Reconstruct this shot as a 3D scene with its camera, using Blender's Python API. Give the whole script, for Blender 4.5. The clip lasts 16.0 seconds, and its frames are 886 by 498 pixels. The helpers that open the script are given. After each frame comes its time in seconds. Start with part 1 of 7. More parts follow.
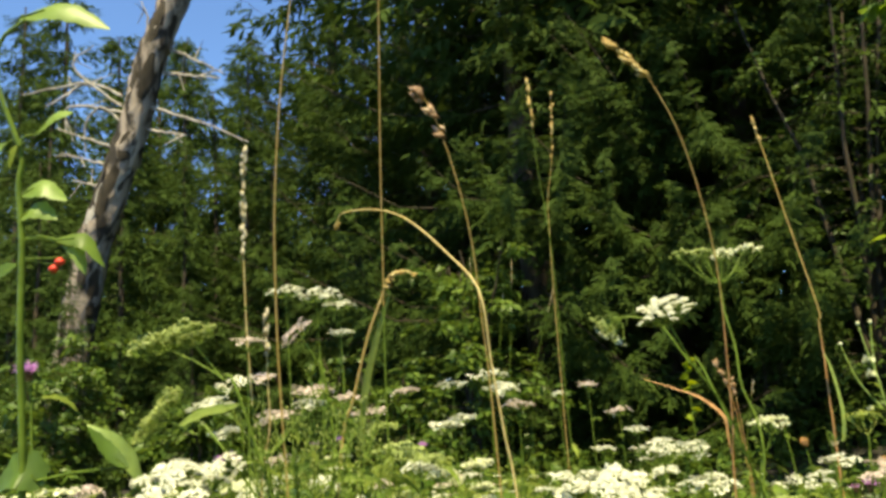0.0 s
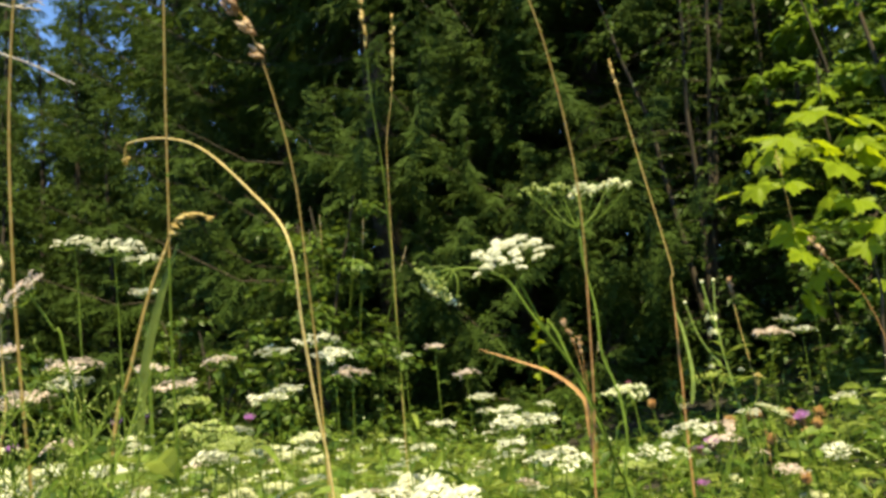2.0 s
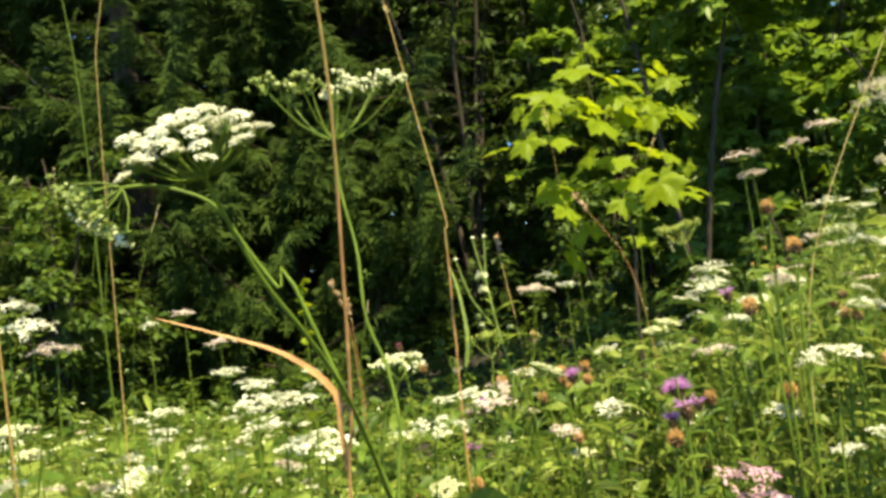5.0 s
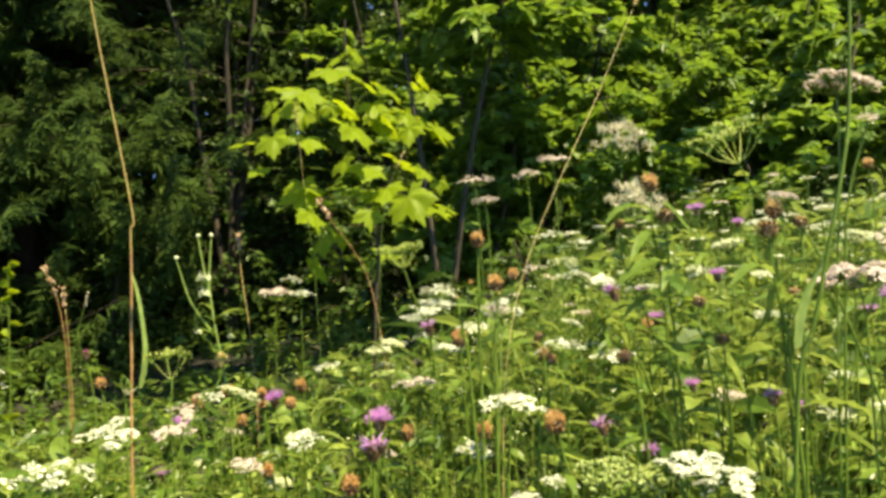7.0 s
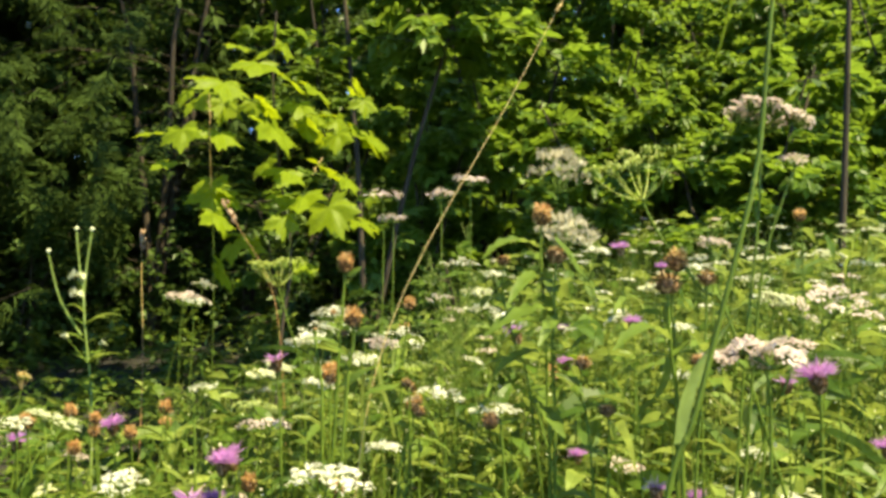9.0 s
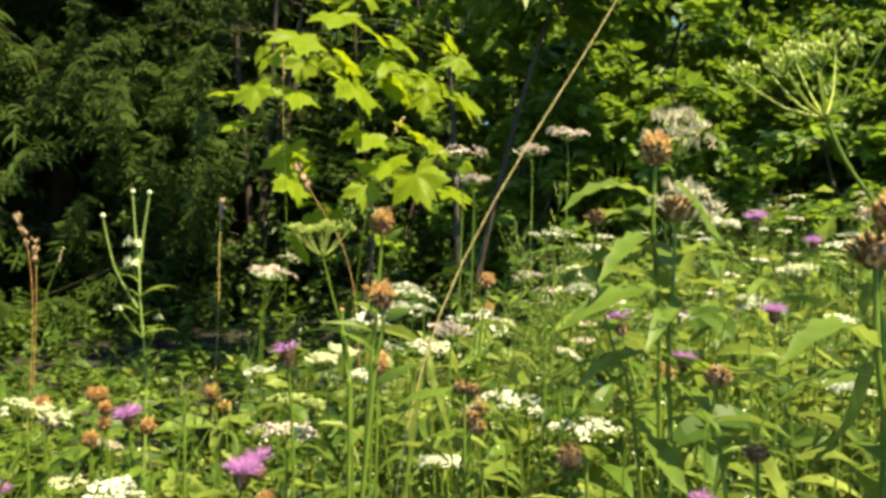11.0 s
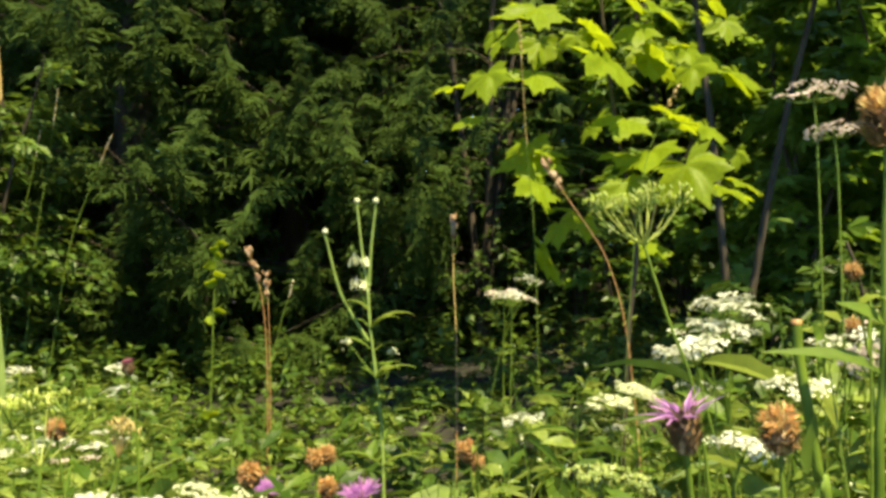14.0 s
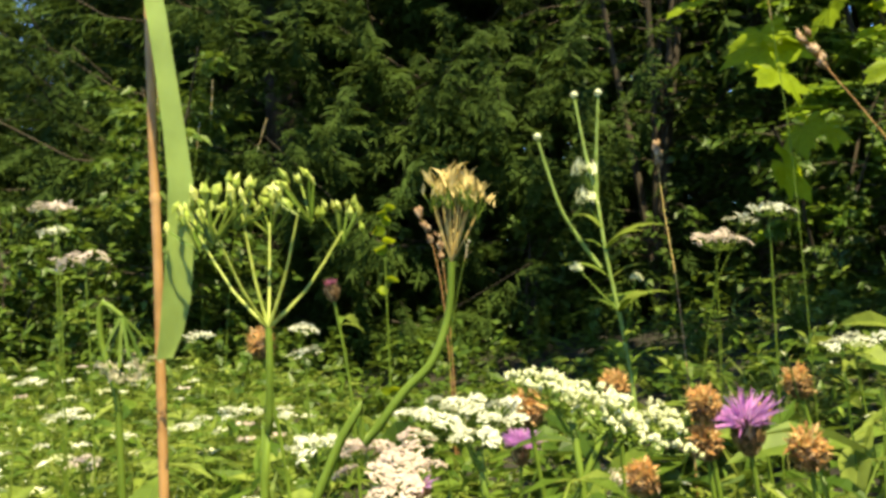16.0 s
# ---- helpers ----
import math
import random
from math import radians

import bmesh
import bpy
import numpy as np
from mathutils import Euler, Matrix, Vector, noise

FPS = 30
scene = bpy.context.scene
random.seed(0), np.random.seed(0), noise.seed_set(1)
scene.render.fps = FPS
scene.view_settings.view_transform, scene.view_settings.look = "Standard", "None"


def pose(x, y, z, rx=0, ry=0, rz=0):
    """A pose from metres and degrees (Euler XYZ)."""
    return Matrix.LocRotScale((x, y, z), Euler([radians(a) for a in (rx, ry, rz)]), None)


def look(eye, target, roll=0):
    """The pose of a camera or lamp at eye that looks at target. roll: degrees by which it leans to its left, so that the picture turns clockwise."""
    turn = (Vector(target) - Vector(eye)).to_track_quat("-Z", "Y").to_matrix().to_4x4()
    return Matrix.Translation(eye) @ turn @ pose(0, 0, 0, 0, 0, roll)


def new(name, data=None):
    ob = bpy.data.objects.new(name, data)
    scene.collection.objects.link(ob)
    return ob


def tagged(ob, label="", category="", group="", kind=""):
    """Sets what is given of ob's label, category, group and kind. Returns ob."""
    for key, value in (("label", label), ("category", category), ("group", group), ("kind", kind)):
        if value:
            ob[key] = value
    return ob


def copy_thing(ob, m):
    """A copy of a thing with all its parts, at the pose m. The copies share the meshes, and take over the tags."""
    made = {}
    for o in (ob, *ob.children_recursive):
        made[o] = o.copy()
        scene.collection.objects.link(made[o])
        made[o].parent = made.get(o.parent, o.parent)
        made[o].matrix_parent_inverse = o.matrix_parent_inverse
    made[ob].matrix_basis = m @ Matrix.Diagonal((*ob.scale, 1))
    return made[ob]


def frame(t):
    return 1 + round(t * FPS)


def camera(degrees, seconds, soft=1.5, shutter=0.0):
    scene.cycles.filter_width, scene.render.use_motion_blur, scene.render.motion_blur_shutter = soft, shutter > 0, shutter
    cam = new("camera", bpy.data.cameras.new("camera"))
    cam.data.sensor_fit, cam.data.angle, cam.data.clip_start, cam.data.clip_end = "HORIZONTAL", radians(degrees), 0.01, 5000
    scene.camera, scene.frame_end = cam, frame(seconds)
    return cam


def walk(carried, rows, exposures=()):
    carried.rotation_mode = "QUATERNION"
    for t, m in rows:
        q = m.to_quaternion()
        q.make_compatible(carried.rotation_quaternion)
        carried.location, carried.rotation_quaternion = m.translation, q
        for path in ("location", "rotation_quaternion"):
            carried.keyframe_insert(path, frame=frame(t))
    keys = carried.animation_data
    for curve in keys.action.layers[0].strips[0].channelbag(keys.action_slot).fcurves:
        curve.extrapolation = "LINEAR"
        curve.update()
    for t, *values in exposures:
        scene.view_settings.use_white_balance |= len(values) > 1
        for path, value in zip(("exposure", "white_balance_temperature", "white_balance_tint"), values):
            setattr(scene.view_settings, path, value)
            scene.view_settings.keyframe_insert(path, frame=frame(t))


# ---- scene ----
cam = camera(58.8, 16.0, soft=3.4)
PATH = [
    (0, (0.0000, 0.0000, 0.6000), (-0.3285, 1.9321, 0.9987), -4.16),
    (0.5, (-0.0002, 0.0507, 0.5931), (-0.2900, 1.9947, 0.9630), -3.48),
    (1, (0.0075, 0.0980, 0.5929), (-0.1282, 2.0659, 0.9231), -4.22),
    (1.5, (0.0141, 0.1377, 0.6029), (-0.0266, 2.1165, 0.8904), -4.74),
    (2, (0.0198, 0.1727, 0.6095), (0.0404, 2.1540, 0.8815), -5.22),
    (2.5, (0.0237, 0.2035, 0.6096), (0.1026, 2.1875, 0.8493), -6.11),
    (3, (0.0274, 0.2326, 0.6062), (0.1692, 2.2157, 0.8234), -7.08),
    (3.2, (0.0288, 0.2460, 0.6045), (0.1975, 2.2273, 0.8185), -7.43),
    (5.3, (0.0677, 0.3582, 0.6084), (0.7353, 2.2413, 0.6980), -6.77),
    (5.5, (0.0765, 0.3669, 0.6036), (0.8032, 2.2289, 0.6743), -6.73),
    (6, (0.1083, 0.3920, 0.6080), (0.9641, 2.1989, 0.6592), -6.02),
    (6.5, (0.1485, 0.4081, 0.6139), (1.1154, 2.1571, 0.6919), -4.44),
    (7, (0.1875, 0.3999, 0.6274), (1.2808, 2.0731, 0.6974), -2.30),
    (7.5, (0.2225, 0.4004, 0.6361), (1.3893, 2.0232, 0.7074), -0.50),
    (8, (0.2613, 0.4116, 0.6461), (1.4632, 2.0076, 0.7373), 1.00),
    (8.2, (0.2780, 0.4223, 0.6491), (1.4862, 2.0126, 0.7552), 1.92),
    (10.3, (0.4655, 0.5724, 0.6346), (1.5903, 2.2233, 0.7324), 3.08),
    (10.5, (0.4799, 0.5935, 0.6348), (1.5619, 2.2734, 0.7200), 3.07),
    (11, (0.5125, 0.6358, 0.6395), (1.4680, 2.3922, 0.6866), 3.83),
    (11.5, (0.5356, 0.6835, 0.6317), (1.3905, 2.4912, 0.6668), 4.48),
    (12, (0.5461, 0.7291, 0.6291), (1.2734, 2.5920, 0.6575), 5.87),
    (12.5, (0.5460, 0.7754, 0.6240), (1.2313, 2.6543, 0.6326), 4.77),
    (13, (0.5500, 0.8334, 0.6262), (1.1812, 2.7310, 0.6545), 3.05),
    (13.5, (0.5583, 0.9008, 0.6224), (1.1152, 2.8208, 0.6804), 1.78),
    (14, (0.5617, 0.9812, 0.6098), (1.0035, 2.9292, 0.7092), 1.33),
    (14.5, (0.5509, 1.0548, 0.5856), (0.8662, 3.0269, 0.6932), 1.17),
    (15, (0.5284, 1.1250, 0.5531), (0.7609, 3.1100, 0.6271), -0.29),
    (15.5, (0.5072, 1.1869, 0.5331), (0.6558, 3.1805, 0.5919), -1.54),
    (16, (0.4864, 1.2326, 0.5194), (0.5708, 3.2294, 0.5954), -2.36),
]
walk(cam, [(t, look(eye, target, roll)) for t, eye, target, roll in PATH], [(0, 1.38, 8700, -3), (3, 1.50, 8700, -3), (6, 1.68, 8700, -3), (11.5, 1.70, 8700, -3), (14, 1.60, 8700, -3), (16, 1.58, 8700, -3)])

# ---- world, sun, exposure ----
SUN_DIR = Vector((0.10, -0.44, 0.87)).normalized()
world = bpy.data.worlds.new("world")
scene.world = world
world.use_nodes = True
wn, wl = world.node_tree.nodes, world.node_tree.links
sky = wn.new("ShaderNodeTexSky")
sky.sky_type = "NISHITA"
sky.sun_disc = False
sky.altitude, sky.air_density, sky.ozone_density, sky.dust_density = 2500.0, 0.85, 6.0, 0.0
sky.sun_elevation = math.asin(SUN_DIR.z)
sky.sun_rotation = math.atan2(SUN_DIR.x, SUN_DIR.y)
wn["Background"].inputs["Strength"].default_value = 0.15
deep = wn.new("ShaderNodeMix")
deep.data_type, deep.blend_type = "RGBA", "MULTIPLY"
deep.inputs["Factor"].default_value, deep.inputs["B"].default_value = 1.0, (0.78, 0.9, 1.1, 1.0)
wl.new(sky.outputs["Color"], deep.inputs["A"])
wl.new(deep.outputs["Result"], wn["Background"].inputs["Color"])
sun = new("sun", bpy.data.lights.new("sun", "SUN"))
sun.data.energy, sun.data.angle, sun.data.color = 4.8, radians(0.53), (1.0, 0.93, 0.74)
sun.matrix_world = look(SUN_DIR * 30, (0, 0, 0))


# ---- materials ----
def node_mat(name):
    m = bpy.data.materials.new(name)
    m.use_nodes = True
    nt = m.node_tree
    return m, nt, nt.nodes["Principled BSDF"], nt.nodes["Material Output"]


def mix_rgb(nt, fac, a, b):
    n = nt.nodes.new("ShaderNodeMix")
    n.data_type = "RGBA"
    for sock, v in ((n.inputs["Factor"], fac), (n.inputs["A"], a), (n.inputs["B"], b)):
        if isinstance(v, bpy.types.NodeSocket):
            nt.links.new(v, sock)
        else:
            sock.default_value = v if not isinstance(v, tuple) else (*v, 1)
    return n.outputs["Result"]


def ramp(nt, fac, *stops):
    n = nt.nodes.new("ShaderNodeValToRGB")
    els = n.color_ramp.elements
    while len(els) < len(stops):
        els.new(0.5)
    for el, (p, c) in zip(els, stops):
        el.position, el.color = p, (*c, 1)
    nt.links.new(fac, n.inputs["Fac"])
    return n.outputs["Color"]


def noise_tex(nt, scale, detail=3.0, along=1.0):
    tc = nt.nodes.new("ShaderNodeTexCoord")
    mp = nt.nodes.new("ShaderNodeMapping")
    mp.inputs["Scale"].default_value = (1, 1, along)
    nt.links.new(tc.outputs["Object"], mp.inputs["Vector"])
    n = nt.nodes.new("ShaderNodeTexNoise")
    n.inputs["Scale"].default_value, n.inputs["Detail"].default_value = scale, detail
    nt.links.new(mp.outputs["Vector"], n.inputs["Vector"])
    return n.outputs["Fac"]


def bump(nt, bsdf, height, strength=0.4, distance=0.002):
    n = nt.nodes.new("ShaderNodeBump")
    n.inputs["Strength"].default_value, n.inputs["Distance"].default_value = strength, distance
    nt.links.new(height, n.inputs["Height"])
    nt.links.new(n.outputs["Normal"], bsdf.inputs["Normal"])


def leaf_mat(name, dark, mid, light, through_col=None, thin=0.35, rough=0.45, grain=60, island=True, gloss=0.4, patches=0.0):
    """Thin plant tissue: colour varies from piece to piece and within a piece, and light shines through it."""
    m, nt, b, out = node_mat(name)
    if patches:
        rnd = noise_tex(nt, patches, 2.0)
    elif island:
        rnd = nt.nodes.new("ShaderNodeNewGeometry").outputs["Random Per Island"]
    else:
        rnd = nt.nodes.new("ShaderNodeObjectInfo").outputs["Random"]
    col = ramp(nt, rnd, (0.0, dark), (0.5, mid), (1.0, light))
    fac = noise_tex(nt, grain)
    col = mix_rgb(nt, ramp(nt, fac, (0.35, (0, 0, 0)), (0.7, (0.55, 0.55, 0.55))), col, tuple(0.6 * c for c in dark))
    nt.links.new(col, b.inputs["Base Color"])
    b.inputs["Roughness"].default_value = rough
    b.inputs["Specular IOR Level"].default_value = gloss
    bump(nt, b, fac, 0.3, 0.001)
    if thin > 0:
        tr = nt.nodes.new("ShaderNodeBsdfTranslucent")
        tc = mix_rgb(nt, 0.5, col, through_col or tuple(min(1, 1.5 * c) for c in light))
        nt.links.new(tc, tr.inputs["Color"])
        mx = nt.nodes.new("ShaderNodeMixShader")
        mx.inputs[0].default_value = thin
        nt.links.new(b.outputs[0], mx.inputs[1])
        nt.links.new(tr.outputs[0], mx.inputs[2])
        nt.links.new(mx.outputs[0], out.inputs["Surface"])
    return m


def solid_mat(name, c0, c1, scale=30, rough=0.8, bump_d=0.003, along=1.0, lo=0.3, hi=0.7):
    m, nt, b, out = node_mat(name)
    fac = noise_tex(nt, scale, 6, along)
    fac2 = noise_tex(nt, scale * 0.3, 3, along)
    col = ramp(nt, fac, (lo, c0), (hi, c1))
    col = mix_rgb(nt, ramp(nt, fac2, (0.35, (0, 0, 0)), (0.75, (0.6, 0.6, 0.6))), col, tuple(0.5 * c for c in c0))
    nt.links.new(col, b.inputs["Base Color"])
    b.inputs["Roughness"].default_value = rough
    bump(nt, b, fac, 0.6, bump_d)
    return m


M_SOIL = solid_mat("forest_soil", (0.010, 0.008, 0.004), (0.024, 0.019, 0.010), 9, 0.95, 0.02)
M_GRASS = leaf_mat("grass_blades", (0.08, 0.125, 0.02), (0.16, 0.215, 0.04), (0.36, 0.37, 0.12), thin=0.42, gloss=0.25)
M_HERB = leaf_mat("herb_leaves", (0.036, 0.078, 0.011), (0.105, 0.175, 0.026), (0.29, 0.345, 0.075), thin=0.40, gloss=0.22, rough=0.45)
M_STEM = leaf_mat("green_stems", (0.060, 0.110, 0.014), (0.120, 0.185, 0.025), (0.22, 0.275, 0.05), thin=0.12, gloss=0.2)
M_STRAW = leaf_mat("straw", (0.38, 0.25, 0.08), (0.57, 0.41, 0.15), (0.72, 0.57, 0.26), thin=0.3, grain=200, rough=0.5)
M_RUST = leaf_mat("rusty_straw", (0.29, 0.13, 0.048), (0.46, 0.24, 0.095), (0.62, 0.38, 0.17), thin=0.15, grain=120)
M_WHITE = leaf_mat("white_florets", (0.52, 0.53, 0.38), (0.67, 0.67, 0.53), (0.80, 0.78, 0.67), (0.75, 0.74, 0.55), thin=0.3, grain=300)
M_CREAM = leaf_mat("cream_buds", (0.50, 0.53, 0.26), (0.68, 0.68, 0.42), (0.80, 0.78, 0.58), thin=0.25, grain=300)
M_BUD = leaf_mat("green_buds", (0.17, 0.225, 0.05), (0.28, 0.34, 0.085), (0.42, 0.46, 0.16), thin=0.25, grain=300)
M_PALEPINK = leaf_mat("pale_pink_florets", (0.50, 0.38, 0.33), (0.60, 0.485, 0.43), (0.69, 0.59, 0.54), thin=0.3, grain=300)
M_SEED = leaf_mat("seed_buds", (0.28, 0.36, 0.055), (0.44, 0.50, 0.11), (0.60, 0.62, 0.21), thin=0.3, grain=300)
M_ROSE = leaf_mat("rose_florets", (0.48, 0.24, 0.31), (0.60, 0.35, 0.43), (0.72, 0.50, 0.56), thin=0.3, grain=300)
M_PINK = leaf_mat("magenta_florets", (0.44, 0.15, 0.44), (0.60, 0.25, 0.60), (0.74, 0.42, 0.74), thin=0.35, grain=200)
M_BROWN = leaf_mat("withered_florets", (0.34, 0.125, 0.042), (0.68, 0.33, 0.115), (0.92, 0.63, 0.31), thin=0.4, grain=300)
M_SCALE = leaf_mat("bract_scales", (0.045, 0.024, 0.010), (0.17, 0.092, 0.042), (0.56, 0.37, 0.20), thin=0.0, grain=300)
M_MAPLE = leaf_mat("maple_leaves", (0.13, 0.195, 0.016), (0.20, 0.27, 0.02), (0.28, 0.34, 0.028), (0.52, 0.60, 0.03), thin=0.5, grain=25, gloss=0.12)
M_BUSH = leaf_mat("bush_leaves", (0.058, 0.120, 0.016), (0.105, 0.185, 0.025), (0.175, 0.265, 0.04), (0.30, 0.42, 0.045), thin=0.5, gloss=0.35)
M_SHRUB = leaf_mat("shrub_leaves", (0.038, 0.075, 0.012), (0.07, 0.125, 0.018), (0.13, 0.19, 0.028), (0.16, 0.22, 0.03), thin=0.35, gloss=0.3)
M_NEEDLE = leaf_mat("spruce_needles", (0.023, 0.043, 0.008), (0.038, 0.066, 0.012), (0.072, 0.107, 0.020), thin=0.25, grain=5, rough=0.75, gloss=0.1, patches=2.2)
M_BARK = solid_mat("bark", (0.025, 0.018, 0.010), (0.065, 0.046, 0.028), 25, 0.95, 0.01, 0.3)
M_DEAD = solid_mat("dead_wood", (0.024, 0.017, 0.012), (0.38, 0.30, 0.24), 15, 0.9, 0.05, 0.22, 0.42, 0.56)
M_TWIG = solid_mat("dead_twigs", (0.22, 0.19, 0.16), (0.44, 0.40, 0.35), 20, 0.9, 0.003)
M_BLADE = leaf_mat("pale_blade", (0.22, 0.30, 0.07), (0.30, 0.40, 0.10), (0.38, 0.46, 0.14), (0.45, 0.58, 0.16), thin=0.4, grain=90)
M_WINE = leaf_mat("wine_red_florets", (0.30, 0.06, 0.12), (0.42, 0.10, 0.19), (0.55, 0.22, 0.32), thin=0.3, grain=200)
M_LEAFY = leaf_mat("broad_leaves", (0.13, 0.20, 0.035), (0.18, 0.27, 0.05), (0.24, 0.33, 0.07), (0.30, 0.42, 0.06), thin=0.35, grain=90)
M_HUSK = leaf_mat("dry_husks", (0.24, 0.135, 0.07), (0.42, 0.27, 0.16), (0.60, 0.45, 0.30), thin=0.3, grain=200)
# Bush leaves toned down: the shade behind the maple is put into this colour.
M_SHADE = leaf_mat("shade_toned_leaves", (0.026, 0.052, 0.010), (0.046, 0.086, 0.014), (0.085, 0.135, 0.021), thin=0.28, gloss=0.25)
M_PLUSH = leaf_mat("beige_fluff", (0.38, 0.335, 0.22), (0.50, 0.45, 0.31), (0.61, 0.56, 0.42), thin=0.3, grain=300)
M_RED = leaf_mat("red_berries", (0.5, 0.03, 0.02), (0.6, 0.04, 0.02), (0.7, 0.06, 0.03), thin=0.0)


# ---- mesh tools ----
rng = np.random.default_rng(7)


class Geo:
    """Gathers pieces of geometry, each with a material slot, and turns them into one mesh."""

    def __init__(self):
        self.v, self.f, self.m, self.n = [], [], [], 0

    def add(self, verts, faces, slot=0):
        verts = np.asarray(verts, float).reshape(-1, 3)
        self.v.append(verts)
        faces = np.asarray(faces, int)
        self.f.append(faces + self.n)
        self.m.append(np.full(len(faces), slot))
        self.n += len(verts)

    def scatter(self, tv, tf, mats, locs, slot=0):
        """Copies of a template (verts, faces) under many 3x3 matrices and places."""
        tv, tf, mats, locs = np.asarray(tv, float), np.asarray(tf, int), np.asarray(mats, float), np.asarray(locs, float)
        if not len(locs):
            return
        verts = np.einsum("nij,kj->nki", mats, tv) + locs[:, None, :]
        faces = tf[None] + (np.arange(len(locs)) * len(tv))[:, None, None]
        self.add(verts.reshape(-1, 3), faces.reshape(-1, tf.shape[1]), slot)

    def tube(self, pts, radii, sides=6, slot=0):
        pts = np.asarray(pts, float)
        n = len(pts)
        radii = np.broadcast_to(radii, (n,)) if np.ndim(radii) else np.full(n, radii)
        tan = np.gradient(pts, axis=0)
        tan /= np.linalg.norm(tan, axis=1)[:, None] + 1e-12
        ref = np.array((0.31, 0.93, 0.2)) if abs(tan[:, 2]).mean() > 0.6 else np.array((0.0, 0.0, 1.0))
        a = np.cross(tan, ref)
        a /= np.linalg.norm(a, axis=1)[:, None] + 1e-12
        b = np.cross(tan, a)
        ang = np.linspace(0, 2 * np.pi, sides, endpoint=False)
        ring = a[:, None] * np.cos(ang)[None, :, None] + b[:, None] * np.sin(ang)[None, :, None]
        verts = (pts[:, None] + ring * radii[:, None, None]).reshape(-1, 3)
        i, j = np.meshgrid(np.arange(n - 1), np.arange(sides), indexing="ij")
        j2 = (j + 1) % sides
        quads = np.stack([i * sides + j, i * sides + j2, (i + 1) * sides + j2, (i + 1) * sides + j], -1).reshape(-1, 4)
        self.add(verts, quads, slot)

    def ribbon(self, pts, widths, side, fold=0.25, slot=0):
        """A blade along pts, as wide as widths, spread towards side and folded along its midrib."""
        pts, side = np.asarray(pts, float), np.asarray(side, float)
        n = len(pts)
        tan = np.gradient(pts, axis=0)
        tan /= np.linalg.norm(tan, axis=1)[:, None] + 1e-12
        s = side - tan * (tan @ side)[:, None] if side.ndim == 1 else side
        s /= np.linalg.norm(s, axis=1)[:, None] + 1e-12
        up = np.cross(s, tan)
        w = np.asarray(widths, float)[:, None] / 2
        verts = np.stack([pts - s * w + up * w * fold, pts, pts + s * w + up * w * fold], 1).reshape(-1, 3)
        i = np.arange(n - 1)[:, None] * 3
        quads = np.concatenate([np.hstack([i, i + 1, i + 4, i + 3]), np.hstack([i + 1, i + 2, i + 5, i + 4])])
        self.add(verts, quads, slot)

    def mesh(self, name, *materials, smooth=True):
        me = bpy.data.meshes.new(name)
        v = np.concatenate(self.v) if self.v else np.zeros((0, 3))
        sizes = np.concatenate([np.full(len(f), f.shape[1]) for f in self.f])
        loops = np.concatenate([f.ravel() for f in self.f])
        me.vertices.add(len(v))
        me.vertices.foreach_set("co", v.ravel().astype(np.float32))
        me.loops.add(len(loops))
        me.loops.foreach_set("vertex_index", loops.astype(np.int32))
        me.polygons.add(len(sizes))
        me.polygons.foreach_set("loop_start", np.concatenate([[0], np.cumsum(sizes)[:-1]]).astype(np.int32))
        me.polygons.foreach_set("material_index", np.concatenate(self.m).astype(np.int32))
        me.polygons.foreach_set("use_smooth", np.full(len(sizes), smooth))
        for m in materials:
            me.materials.append(m)
        me.update(calc_edges=True)
        me.validate()
        return me


def thing(name, loc, label, category, group="", kind=""):
    ob = new(name)
    ob.location = loc
    ob.empty_display_size = 0.05
    return tagged(ob, label, category, group, kind)


def part(name, mesh, parent, label="", m=None):
    ob = new(name, mesh)
    ob.parent = parent
    if m is not None:
        ob.matrix_local = m
    return tagged(ob, label) if label else ob


def spin(az, tilt=None, roll=None, scale=1.0):
    """Rotation matrices: local y points along azimuth az (0 = +y, to the right positive), raised by tilt, rolled; scaled."""
    az = np.asarray(az, float)
    tilt = np.zeros_like(az) if tilt is None else np.broadcast_to(tilt, az.shape)
    roll = np.zeros_like(az) if roll is None else np.broadcast_to(roll, az.shape)
    scale = np.broadcast_to(scale, az.shape)
    y = np.stack([np.sin(az) * np.cos(tilt), np.cos(az) * np.cos(tilt), np.sin(tilt)], -1)
    x0 = np.stack([np.cos(az), -np.sin(az), np.zeros_like(az)], -1)
    z0 = np.cross(x0, y)
    x = x0 * np.cos(roll)[:, None] + z0 * np.sin(roll)[:, None]
    z = np.cross(x, y)
    return np.stack([x, y, z], -1) * scale[:, None, None]


def curve(points, n=10):
    """A smooth line of n points through a few given ones."""
    p = np.asarray(points, float)
    if len(p) < 3:
        return p[0] + (p[-1] - p[0]) * np.linspace(0, 1, n)[:, None]
    ext = np.vstack([2 * p[0] - p[1], p, 2 * p[-1] - p[-2]])
    u = np.linspace(0, len(p) - 1 - 1e-9, n)
    k = u.astype(int)
    t = (u - k)[:, None]
    a, b, c, d = ext[k], ext[k + 1], ext[k + 2], ext[k + 3]
    return 0.5 * (2 * b + (c - a) * t + (2 * a - 5 * b + 4 * c - d) * t**2 + (3 * b - a - 3 * c + d) * t**3)


